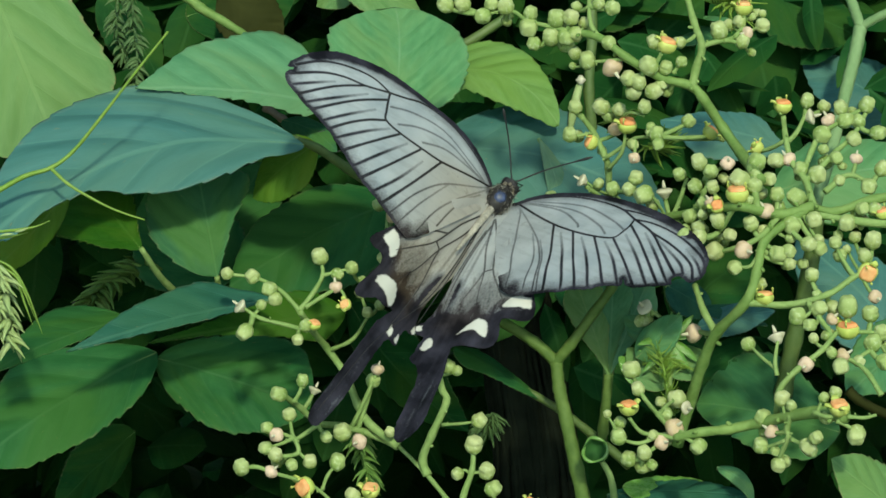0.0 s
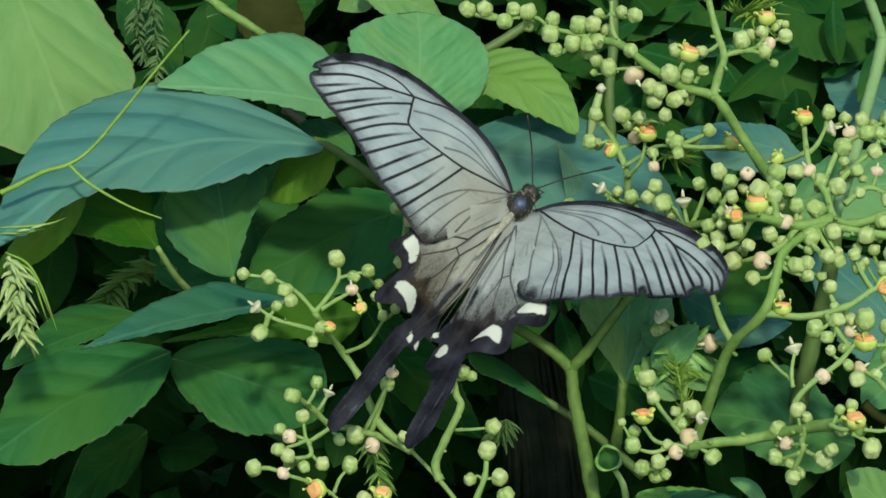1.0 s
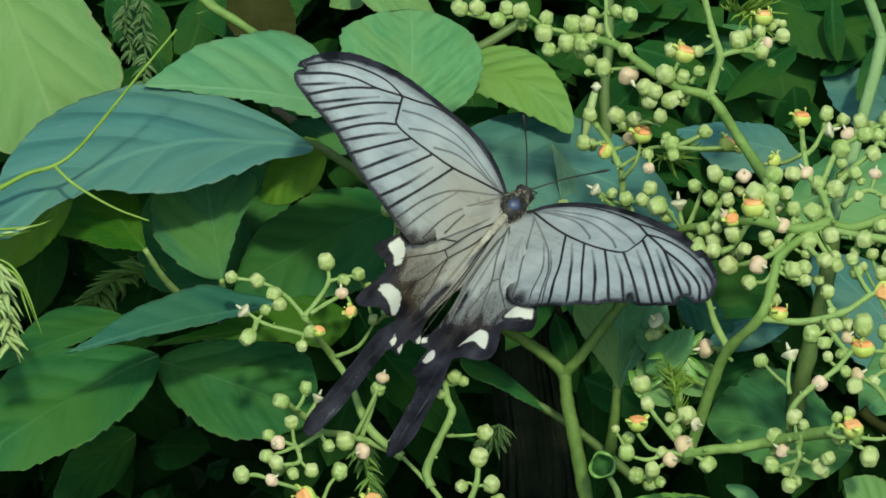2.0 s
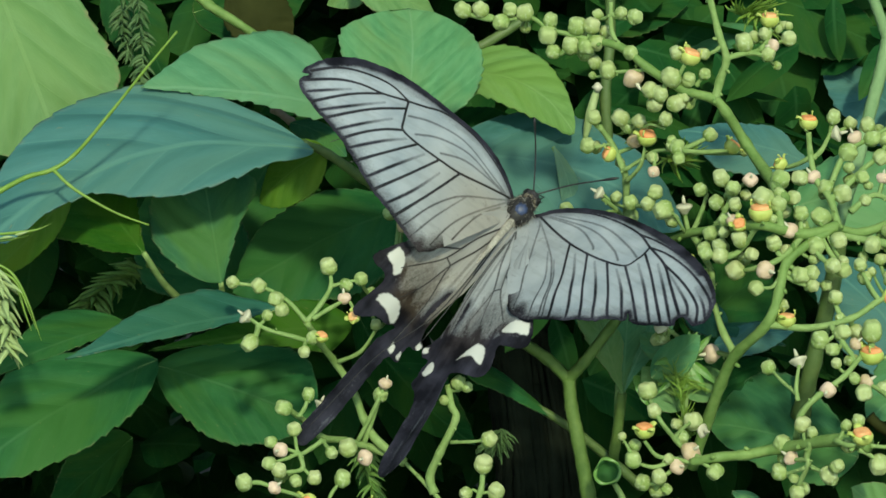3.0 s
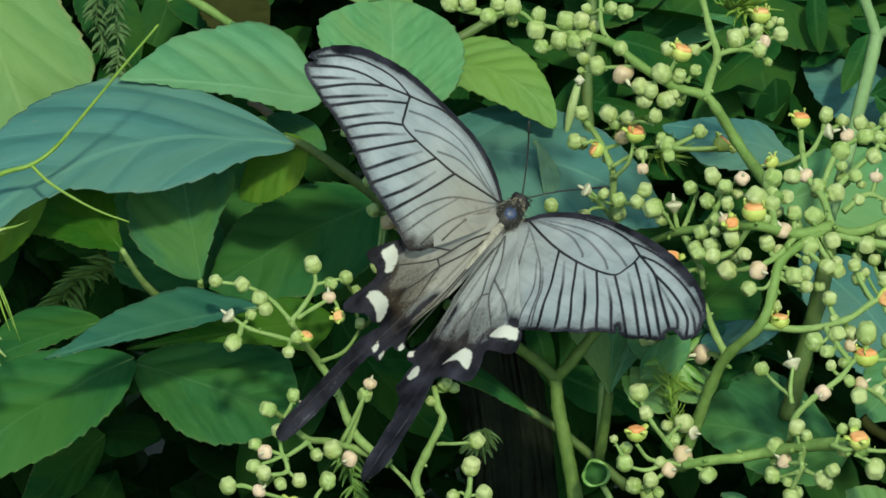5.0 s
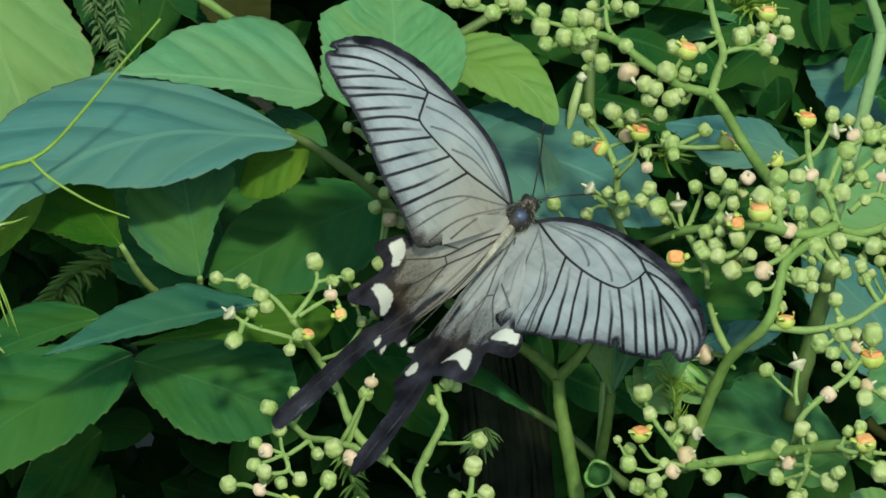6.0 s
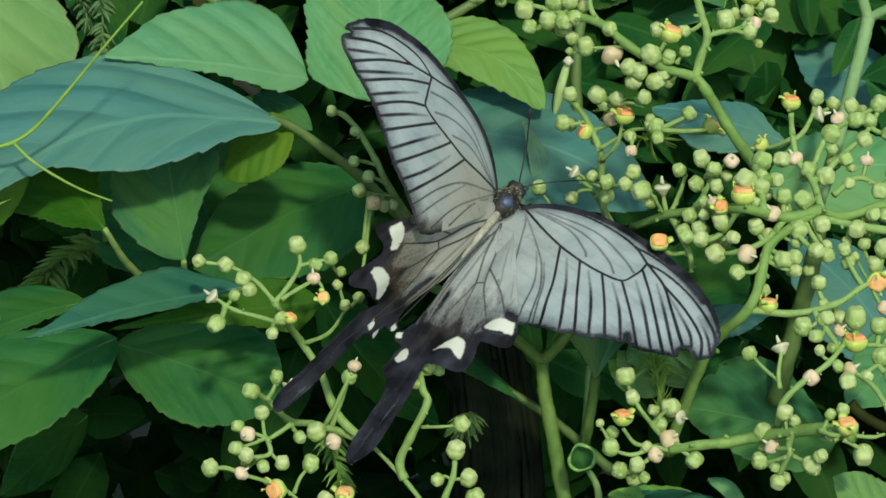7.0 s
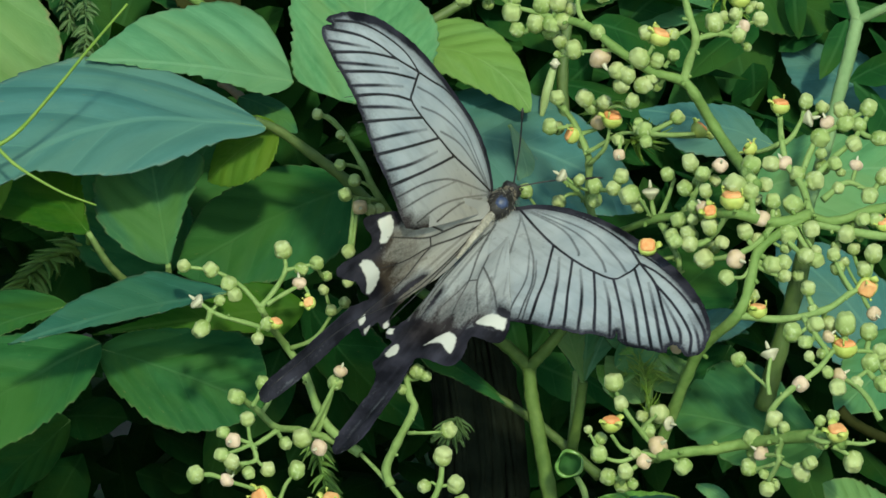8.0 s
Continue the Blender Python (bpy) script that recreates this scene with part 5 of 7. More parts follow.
stem_thing("vine_stem", "thin green stem under the butterfly", [(1.1, 0.7, [(40.5, -47.0, -20.0), (33.1, -40.8, -18.0), (27.0, -36.0, -16.0), (20.7, -31.9, -14.2), (12.0, -27.0, -12.6)]), (0.6, 0.6, [(37.8, -25.0, -34.0), (36.1, -34.9, -32.0), (34.7, -44.8, -30.0)])], OLDSTEM)
stem_thing("vine_stem", "pale green stem in the leaves", [(1.2, 0.9, [(-62.1, 60.5, -46.0), (-55.1, 54.8, -46.0), (-49.9, 51.7, -46.0), (-44.2, 48.1, -46.0)])], RIPE)
stem_thing("vine_stem", "brown twig at the flower heads", [(1.1, 0.9, [(81.3, -28.3, 20.0), (83.5, -30.3, 20.0), (88.4, -32.9, 18.0), (95.6, -35.4, 16.0)])], BROWN)
trunk = thing("tree_trunk", at((22.9, -69.6, -150.0)), "dark weathered trunk with furrowed grey-green bark, shade put into its colour", "trunk")
bm = bmesh.new()
foot, crown = Vector((23.4, -100.0, -150.0)), Vector((21.9, 1.7, -165.0))
rings = []
for i in range(91):
    s = i / 90
    c = foot.lerp(crown, s) + Vector((3 * math.sin(5 * s), 0, 0))
    rings.append([])
    for k in range(72):
        a = 2 * math.pi * k / 72
        furrow = noise.noise(Vector((3.2 * math.cos(a), 3.2 * math.sin(a), 4.5 * s)))
        fine = noise.noise(Vector((9 * math.cos(a), 9 * math.sin(a), 16 * s)))
        r = (13.5 - 3 * s) * (1 + 0.30 * -abs(furrow) + 0.07 * fine)
        rings[-1].append(bm.verts.new(c + Vector((math.cos(a), 0, math.sin(a))) * r))
for p, q in zip(rings, rings[1:]):
    for k in range(72):
        bm.faces.new((p[k], p[(k + 1) % 72], q[(k + 1) % 72], q[k]))
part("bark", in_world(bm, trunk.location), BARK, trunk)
ridge_rng = random.Random(31)
for i in range(18):                     # proud ridges of bark between the furrows
    a, s0 = 0.2 + 2.75 * i / 17 + ridge_rng.uniform(-0.08, 0.08), ridge_rng.uniform(0.02, 0.35)
    pts = []
    for j in range(7):
        s = s0 + ridge_rng.uniform(0.06, 0.09) * j + 0.03 * j
        wander = a + 0.12 * math.sin(3 * s + i)
        pts.append(foot.lerp(crown, s) + Vector((3 * math.sin(5 * s), 0, 0)) + Vector((math.cos(wander), 0, math.sin(wander))) * (12.4 - 3 * s))
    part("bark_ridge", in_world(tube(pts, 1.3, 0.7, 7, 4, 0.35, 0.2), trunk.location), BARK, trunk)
sheath = thing("dry_sheath", at((31.5, 38.1, -57.0)), "pale dry sheath with a white tip on the brown stem", "stem")
part("sheath", in_world(sweep(bmesh.new(), glide([(29.3, 26.9, -57.0), (30.3, 32.8, -56.0), (31.7, 38.5, -56.0)], 5), [0.4, 0.6, 0.8, 0.95, 1.0, 1.05, 1.05, 1.0, 0.95, 0.85, 0.7], 9), sheath.location), STRAW, sheath)
part("tip", in_world(lathe_at((31.8, 39.0, -55.0), 1.1, 4), sheath.location), PALE, sheath, "crumpled white tip")

tendril = stem_thing("tendril", "long thin yellow-green tendril across the leaves",
                     [(0.62, 0.22, [(-95.1, 10.6, 5.0), (-91.6, 12.3, 5.0), (-86.4, 15.1, 5.0), (-81.1, 16.8, 5.0), (-76.6, 20.3, 4.0), (-70.6, 27.3, 5.5), (-63.6, 36.2, 6.5), (-56.6, 44.8, 7.3)]), (0.38, 0.18, [(-81.1, 16.7, 5.0), (-77.5, 13.5, 6.0), (-72.8, 10.6, 6.0), (-67.5, 8.0, 6.0), (-61.7, 6.0, 5.0)])], GRASS, 7)


def grass_tuft(label, blades, husks):
    ob = thing("grass_head", at(blades[0][1][0]), label, "grass")
    for r, pts in blades:
        line = glide(pts, 6)
        part("blade", in_world(sweep(bmesh.new(), line, [max(0.06, r * math.sin(math.pi * (0.15 + 0.84 * i / (len(line) - 1)))) for i in range(len(line))], 5), ob.location), GRASS, ob)
    for r, pts in husks:
        line = glide(pts, 5)
        part("husk", in_world(sweep(bmesh.new(), line, [max(0.08, 0.6 * r * math.sin(math.pi * (0.1 + 0.88 * i / (len(line) - 1)))) for i in range(len(line))], 6), ob.location), STRAW, ob, "pale green husk")
    return ob


grass_tuft("drooping head of pale green grass at the leaf edge",
           [(0.35, [(-92.3, -1.6, 14.0), (-87.7, -3.9, 14.0), (-84.5, -9.1, 14.0), (-81.4, -17.3, 14.0)]), (0.3, [(-92.3, -2.8, 14.0), (-87.2, -5.6, 14.0), (-84.9, -11.4, 14.0), (-83.4, -15.4, 14.0)]), (0.3, [(-91.2, -3.3, 14.0), (-88.1, -4.5, 15.0), (-85.9, -6.8, 15.0), (-82.3, -15.0, 15.0)])],
           [(0.9, [(-91.2, -5.6, 15.0), (-89.6, -11.3, 15.0), (-87.3, -18.7, 15.0)]), (0.8, [(-89.5, -9.1, 14.0), (-87.5, -13.7, 14.0), (-85.9, -18.3, 14.0)]), (0.7, [(-90.7, -4.5, 14.0), (-88.0, -9.1, 14.0), (-85.2, -13.7, 14.0)]), (0.8, [(-92.2, -11.3, 15.0), (-90.4, -15.9, 15.0), (-89.0, -19.6, 15.0)])])
grass_tuft("thin yellow grass spikes over the blue-green leaf", [(0.35, [(-94.6, 3.4, 8.0), (-88.8, 3.8, 8.0), (-84.1, 4.5, 8.0), (-80.9, 5.8, 8.0)]), (0.3, [(-94.6, 2.2, 8.0), (-89.9, 2.4, 8.0), (-85.3, 3.4, 8.0)])],
           [(0.5, [(-90.9, 2.7, 9.0), (-89.5, 3.0, 9.0), (-88.1, 3.1, 9.0)]), (0.5, [(-87.9, 3.5, 9.0), (-86.5, 3.8, 9.0), (-85.1, 4.3, 9.0)])])


def seed_spike(label, pts, size, count, material, seed, fat=1.0):
    """A hanging spike set with small pointed bracts."""
    g = random.Random(seed)
    ob = thing("seed_spike", at(pts[0]), label, "plant")
    line = glide(pts, 10)
    part("stem", in_world(tube(pts, 0.4, 0.25, 6), ob.location), material, ob)
    bm = bmesh.new()
    for i in range(count):
        k = g.uniform(0, len(line) - 1.01)
        c = line[int(k)].lerp(line[int(k) + 1], k % 1)
        down = (line[int(k) + 1] - line[int(k)]).normalized()
        a = g.uniform(0, 6.28)
        d = (down * g.uniform(0.2, 0.9) + Vector((math.cos(a), 0.3 * math.sin(a), math.sin(a)))).normalized()
        s = size * g.uniform(0.6, 1.15)
        sweep(bm, [c, c + d * s * 0.35, c + d * s * 0.7 + down * 0.1 * s, c + d * s + down * 0.3 * s], [0.06 * s * fat, 0.11 * s * fat, 0.07 * s * fat, 0.012 * s], 5, False)
    tagged(part("foliage", in_world(bm, ob.location), material, ob, "small pointed green bracts"), kind="stuff")
    return ob


seed_spike("loose pale grass spikelets hanging at the leaf edge", [(-91.5, -2.4, 15.0), (-89.4, -6.8, 15.0), (-88.0, -12.5, 15.0), (-86.9, -18.9, 15.0)], 5.4, 42, STRAW, 14, 1.3)
seed_spike("loose pale grass spikelets hanging at the leaf edge", [(-91.7, -6.8, 15.0), (-90.3, -11.3, 15.0), (-89.0, -18.2, 15.0)], 5.0, 30, STRAW, 15, 1.3)
seed_spike("hanging green seed spike between the leaves", [(-70.6, 61.1, -40.0), (-69.6, 52.2, -40.0), (-68.7, 43.3, -40.0), (-69.1, 35.1, -40.0)], 3.4, 110, DIMSPRIG, 1, 1.5)
seed_spike("second green seed spike behind", [(-73.0, 61.7, -46.0), (-74.3, 51.5, -46.0), (-72.1, 42.5, -46.0)], 3.2, 80, DIMSPRIG, 2, 1.5)
seed_spike("feathery green sprig in the shade", [(-63.2, -7.8, -62.0), (-70.5, -5.1, -62.0), (-78.4, -7.8, -62.0), (-83.4, -13.7, -60.0)], 6.5, 80, SPRIG, 3)
seed_spike("feathery green sprig in the shade", [(-61.0, -3.9, -66.0), (-65.6, -2.5, -66.0), (-73.6, -2.8, -66.0)], 5.0, 50, SPRIG, 4)
seed_spike("spiny green sprig under the flower head", [(-18.2, -38.2, -8.0), (-17.3, -43.0, -8.0), (-15.5, -49.0, -8.0)], 4.2, 60, SPRIG, 5)
seed_spike("star-shaped spiny green sprig", [(10.8, -35.6, -20.0), (10.0, -37.2, -19.0), (9.5, -38.4, -18.0)], 4.4, 110, DIMSPRIG, 6, 0.7)
seed_spike("pale spiny sprig by the flower head", [(58.7, 52.0, -12.0), (60.4, 52.6, -11.0), (62.0, 51.6, -10.0)], 6.0, 60, GRASS, 7, 0.6)
seed_spike("pale spiny sprig by the flower head", [(44.8, 22.8, -20.0), (46.6, 21.9, -19.0), (48.1, 23.3, -18.0)], 5.0, 60, GRASS, 8, 0.6)
seed_spike("bright fresh sprig beside the flower head", [(46.9, -33.8, 14.0), (45.7, -28.1, 12.0), (44.7, -22.9, 12.0), (43.5, -19.6, 10.0)], 3.2, 110, GRASS, 9, 0.4)
seed_spike("bright fresh sprig beside the flower head", [(41.1, -23.7, 8.0), (44.9, -22.1, 10.0), (49.3, -24.4, 10.0)], 3.0, 90, GRASS, 10, 0.4)
seed_spike("pale spiny sprig by the flower head", [(43.0, 30.1, -20.0), (39.9, 28.9, -19.0), (36.7, 27.6, -18.0)], 4.0, 30, GRASS, 11)
n2 = spray((46.7, -23.5, 0.0), "small fresh green leaves among the flower heads")
leaf(n2, (45.4, -28.9, 8.0), (38.2, -20.4, 4.0), 8, (0, 0.5, 0.87), BRIGHT, 14, 14, 1, 0, 51)
leaf(n2, (46.0, -25.4, 8.0), (55.2, -21.5, 4.0), 9, (0, 0.6, 0.8), BRIGHT, 14, 14, 1, 0, 52)
leaf(n2, (43.7, -19.0, -6.0), (38.3, -14.2, -6.0), 6, (0, 0.6, 0.8), GREEN, 14, 14, 1, 0, 53)
def curled_cup(parent, centre, axis, r, material):
    """A small leaf rolled into a shallow cup that opens along an axis."""
    axis = Vector(axis).normalized()
    bm = lathe(bmesh.new(), [(0.25 * r, -0.75 * r), (0.7 * r, -0.6 * r), (0.98 * r, -0.2 * r), (1.05 * r, 0.2 * r), (0.98 * r, 0.42 * r), (0.9 * r, 0.36 * r), (0.88 * r, 0.1 * r), (0.78 * r, -0.3 * r), (0.2 * r, -0.6 * r)], 28, 3, 0.07)
    m = Matrix.Translation(centre) @ axis.to_track_quat("Z", "Y").to_matrix().to_4x4()
    for v in bm.verts:
        v.co = m @ v.co + 0.12 * noise.noise_vector(v.co * 0.5)
    cup = part("curled_leaf", in_world(bm, parent.location), MID, parent, "small leaf curled into a cup")
    ring = [m @ Vector((0.95 * r * math.cos(a) * (1 + 0.12 * math.sin(2 * a + 1)), r * math.sin(a) * (1 + 0.10 * math.sin(3 * a)), 0.42 * r + 0.4 * math.sin(2 * a))) for a in (6.2832 * i / 30 for i in range(31))]
    part("edge", in_world(sweep(bmesh.new(), ring, [0.30 + 0.12 * math.sin(i * 0.7) for i in range(31)], 7, False), parent.location), material, cup, "light green rolled edge")


def whorl(parent, centre, count, length, seed):
    """Narrow fresh leaflets spreading from one point of a thin stalk."""
    g = random.Random(seed)
    for i in range(count):
        a = 6.283 * i / count + g.uniform(-0.25, 0.25)
        d = Vector((math.cos(a), math.sin(a), g.uniform(0.0, 0.7))).normalized() * length * g.uniform(0.65, 1.15)
        leaf(parent, centre, tuple(Vector(centre) + d), g.uniform(1.5, 2.3), (0.2 * math.cos(a), 0.5, 0.8), FRESH, 20, 20, 0.5, 0.6, seed + i, teeth=5, puff=0.3)


whorl(n2, (46.6, -18.5, 8.0), 11, 7.0, 70)
whorl(n2, (45.0, -22.0, 9.0), 7, 5.0, 90)
part("stalk", in_world(tube([(46.0, -34.5, 6.0), (46.6, -27.0, 8.0), (46.6, -18.5, 8.0)], 0.75, 0.5, 7), n2.location), STEM, n2)
leaf(n2, (42.7, -29.0, 5.0), (36.4, -22.3, 4.0), (3.4, 2.6), (0.1, 0.6, 0.8), FRESH, 8, 8, 1, 0, 63, "fresh sunlit leaflet", teeth=4)
curled_cup(n2, (31.3, -41.6, 8.0), (-0.1, 0.25, 0.95), 2.5, FRESH)
part("stalk", in_world(tube([(35.5, -52.0, 5.0), (34.5, -47.0, 7.0), (32.6, -43.6, 7.0)], 0.8, 0.6, 7), n2.location), STEM, n2)
leaf(n2, (48.7, -7.9, -22.0), (58.8, -14.6, -22.0), 9, (0, 0.5, 0.87), DUSK, 8, 8, 1, 0, 64)
leaf(n2, (56.0, -13.0, -20.0), (70.0, -16.5, -18.0), 6, (0, 0.8, 0.6), DUSK, 8, 8, 1, 0, 65)
leaf(n2, (35.0, -26.7, -6.0), (27.5, -5.0, -9.0), 13, (-0.1, 0.55, 0.83), BRIGHT, 8, 8, 1, 0, 56, "three-lobed leaf under the wing", teeth=7, bend=0, profile=((0, 0.9, 2.0, 3.2, 4.4, 5.4, 5.2, 3.2, 0), (0, 0.8, 1.8, 2.8, 3.6, 4.2, 4.2, 2.6, 0)), veins=(6, 1.2))
leaf(n2, (35.0, -26.7, -6.4), (36.4, -3.5, -10.0), 12, (0, 0.55, 0.83), GREEN, 8, 8, 1, 0, 57, teeth=7, bend=0, profile=((0, 0.8, 1.7, 2.5, 3.4, 4.2, 4.4, 2.8, 0), (0, 0.8, 1.8, 2.8, 3.8, 4.6, 4.6, 2.8, 0)), veins=(6, 1.2))
leaf(n2, (35.0, -26.9, -6.8), (44.0, -6.0, -10.0), 10, (0.1, 0.55, 0.83), COOL, 8, 8, 1, 0, 58, teeth=7, bend=0, profile=((0, 0.7, 1.5, 2.4, 3.2, 4.0, 4.2, 2.6, 0), (0, 0.7, 1.4, 2.2, 3.0, 3.4, 3.4, 2.2, 0)), veins=(6, 1.2))
part("stalk", in_world(tube([(35.0, -26.5, -6.5), (34.6, -33.0, -9.0), (34.0, -41.0, -14.0)], 1.0, 1.2, 8), n2.location), FORK, n2)
leaf(n2, (39.7, -22.3, 8.0), (48.8, -13.5, 12.0), 8, (0, 0.5, 0.87), GREEN, 14, 14, 1, 0, 55)
head = flower_head((-10.3, 11.2, -12.0), "narrow flower head of small buds behind the wing")
branch_out(head, [(0.8, [(-0.6, 1.0, -22.0), (-7.4, 10.1, -14.0), (-10.4, 15.7, -13.0), (-14.0, 21.3, -13.0), (-16.9, 24.4, -13.0), (-19.3, 25.3, -13.0)]),
    (0.45, [(-9.8, 14.6, -13.0), (-12.7, 15.3, -12.0), (-14.6, 15.3, -12.0)]),
    (0.45, [(-8.0, 10.7, -13.0), (-9.8, 11.8, -12.0), (-11.7, 12.3, -12.0)]),
    (0.45, [(-6.8, 8.4, -14.0), (-10.2, 8.7, -12.0), (-13.4, 9.4, -11.0)])])
set_blooms(head, [("b", (-19.6, 25.2, -10.0), 0.72),
    ("b", (-14.8, 15.3, -10.0), 0.75),
    ("b", (-11.8, 12.3, -10.0), 0.75),
    ("b", (-13.6, 9.4, -9.0), 0.85),
    ("f", (-10.6, 7.0, -9.0), 0.95),
    ("s", (-14.6, 21.3, -13.0), 1),
    ("s", (-6.7, 6.7, -13.0), 1),
    ("b", (-12.6, -1.8, -8.0), 0.9),
    ("b", (-12.6, -7.9, -6.0), 0.8),
    ("s", (-8.5, 6.5, -12.0), 1)])
head = flower_head((31.6, 11.0, -16.0), "few pale buds on a thin stalk by the butterfly's head")
branch_out(head, [(0.7, [(39.1, 4.1, -24.0), (36.2, 8.8, -20.0), (33.9, 11.3, -18.0), (30.8, 13.5, -16.0)]),
    (0.4, [(33.9, 11.0, -18.0), (31.7, 10.7, -17.0), (30.3, 9.3, -17.0)]),
    (0.4, [(28.5, 2.4, -30.0), (26.2, 7.8, -26.0), (23.7, 10.7, -24.0)])])
set_blooms(head, [("b", (30.1, 9.2, -17.0), 0.95),
    ("b", (23.7, 11.0, -24.0), 1)])

# ---- butterfly ----
def scale_sheet(outline, curve, paint, step=0.21):
    """A wing membrane: triangles inside a smooth outline, millimetres in the wing's plane, with its pattern of scales as a mesh attribute."""
    from mathutils.geometry import delaunay_2d_cdt
    rim = [Vector(p[:2]) for p in glide([(*p, 0) for p in outline + outline[:1]], 7)[:-1]]
    rim = [p + Vector(noise.noise_vector(Vector((p.x * 1.1, p.y * 1.1, 6)))[:2]) * 0.22 + Vector(noise.noise_vector(Vector((p.x * 3.1, p.y * 3.1, 2)))[:2]) * 0.12 for p in rim]
    pts = list(rim)
    xs, ys = [p.x for p in rim], [p.y for p in rim]
    r = random.Random(3)
    y, odd = min(ys), 0
    while y < max(ys):
        x = min(xs) + (step / 2 if odd else 0)
        while x < max(xs):
            pts.append(Vector((x + r.uniform(-0.04, 0.04), y + r.uniform(-0.04, 0.04))))
            x += step
        y, odd = y + step * 0.87, 1 - odd
    n = len(rim)
    co, _, faces, *_ = delaunay_2d_cdt(pts, [(i, (i + 1) % n) for i in range(n)], [list(range(n))], 1, 1e-5)
    me = bpy.data.meshes.new("wing")
    me.from_pydata([curve(c.x, c.y) * 0.001 for c in co], [], [list(f) for f in faces])
    x, y = np.array([c.x for c in co]), np.array([c.y for c in co])
    edge = off_line(x, y, [tuple(p) for p in rim + rim[:1]])[0]
    dark, white, warm = paint(x, y, edge)
    layer = me.attributes.new("scales", "FLOAT_COLOR", "POINT")
    layer.data.foreach_set("color", np.stack([np.clip(dark, 0, 1), np.clip(white, 0, 1), np.clip(warm, 0, 1), np.ones(len(x))], 1).astype(np.float32).ravel())
    me.polygons.foreach_set("use_smooth", [True] * len(me.polygons))
    me.materials.append(WING)
    return me


def off_line(x, y, pts):
    """Distance from a broken line, and how far along it, 0 to 1, for arrays of places."""
    best, where = np.full(len(x), 1e9), np.zeros(len(x))
    for k in range(len(pts) - 1):
        ax, ay, bx, by = *pts[k], *pts[k + 1]
        dx, dy = bx - ax, by - ay
        t = np.clip(((x - ax) * dx + (y - ay) * dy) / (dx * dx + dy * dy + 1e-12), 0, 1)
        d = np.hypot(x - ax - dx * t, y - ay - dy * t)
        closer = d < best
        best, where = np.where(closer, d, best), np.where(closer, (k + t) / (len(pts) - 1), where)
    return best, where


def within(x, y, pts):
    """Signed distance to a closed shape, negative inside it."""
    inside = np.zeros(len(x), bool)
    for (ax, ay), (bx, by) in zip(pts, pts[1:] + pts[:1]):
        if ay != by:
            inside ^= ((ay > y) != (by > y)) & (x < (bx - ax) * (y - ay) / (by - ay) + ax)
    return off_line(x, y, pts + pts[:1])[0] * np.where(inside, -1, 1)


def soft(a, b, v):
    t = np.clip((v - a) / (b - a), 0, 1)
    return t * t * (3 - 2 * t)


def mottle(x, y, fx, fy, seed):
    """Noise over the wing at two rates, about -1 to 1."""
    return np.array([noise.noise(Vector((a * fx, b * fy, seed))) for a, b in zip(x, y)])


def smooth_lines(lines):
    return [[tuple(p[:2]) for p in glide([(*p, 0) for p in pts], 4)] for pts in lines]


LEFT_FORE = [(-1.1, -1.9), (2.2, -5.0), (6.0, -7.4), (11.3, -9.2), (18.5, -10.0), (25.0, -11.0), (32.5, -11.9), (38.8, -11.5), (44.1, -10.5), (49.4, -7.6), (52.7, -4.5), (54.2, -2.0), (52.7, -1.7), (54.3, -0.3), (53.6, 2.3),
             (49.5, 5.5), (46.3, 7.3), (42.9, 9.4), (40.0, 11.6), (36.7, 14.0), (33.7, 15.9), (29.9, 17.5), (26.7, 18.9), (23.7, 20.1), (20.7, 21.2), (17.4, 21.2), (11.0, 15.6), (4.5, 9.0), (-1.2, 3.2), (-1.4, 0.6)]
LEFT_CELL = [(-0.5, -0.8), (8.0, 1.2), (15.6, 2.7), (21.4, 2.7), (27.3, 2.2), (31.3, 1.0), (31.6, -1.4), (31.5, -4.0), (31.2, -6.2)]
LEFT_VEINS = [LEFT_CELL, [(31.2, -6.2), (27.0, -7.2), (22.2, -8.6), (14.5, -8.3), (7.8, -6.2), (2.0, -3.2), (-0.5, -0.9)], [(31.2, -6.2), (35.6, -7.9), (41.7, -7.7), (47.3, -6.2), (52.6, -2.8)], [(31.2, -6.2), (37.3, -4.8), (42.0, -4.6), (47.1, -3.3), (53.5, -0.1)],
              [(37.3, -4.8), (44.0, -1.2), (51.6, 4.3)], [(31.5, -4.2), (39.1, 0.0), (48.6, 6.8)], [(31.3, 1.0), (35.5, 3.0), (40.2, 6.2), (45.2, 10.5)], [(27.3, 2.2), (33.3, 7.1), (40.4, 12.9)], [(21.4, 2.7), (27.5, 9.3), (34.2, 16.2)], [(15.6, 2.7), (21.5, 10.7), (27.4, 18.4)]]
LEFT_FAINT = [[(-0.3, -0.5), (4.7, 2.4), (12.3, 6.2), (16.2, 8.8), (20.6, 13.2), (24.6, 19.0)], [(12.3, 6.2), (18.2, 13.7), (22.2, 20.2)], [(0.5, 0.5), (9.8, 8.7), (14.3, 13.9), (17.0, 19.4)], [(2.5, 3.0), (7.5, 7.6), (10.5, 12.0), (12.5, 16.0)]]
LEFT_STREAKS = [[(44.1, -2.4), (52.4, 2.1)], [(36.5, -3.0), (49.9, 5.5)], [(34.2, -0.2), (40.2, 4.0), (46.3, 8.6)], [(30.2, 2.5), (35.5, 5.8), (42.4, 10.8)], [(25.3, 3.6), (30.4, 8.4), (36.8, 14.8)], [(20.6, 5.4), (25.3, 11.8), (30.9, 17.8)]]
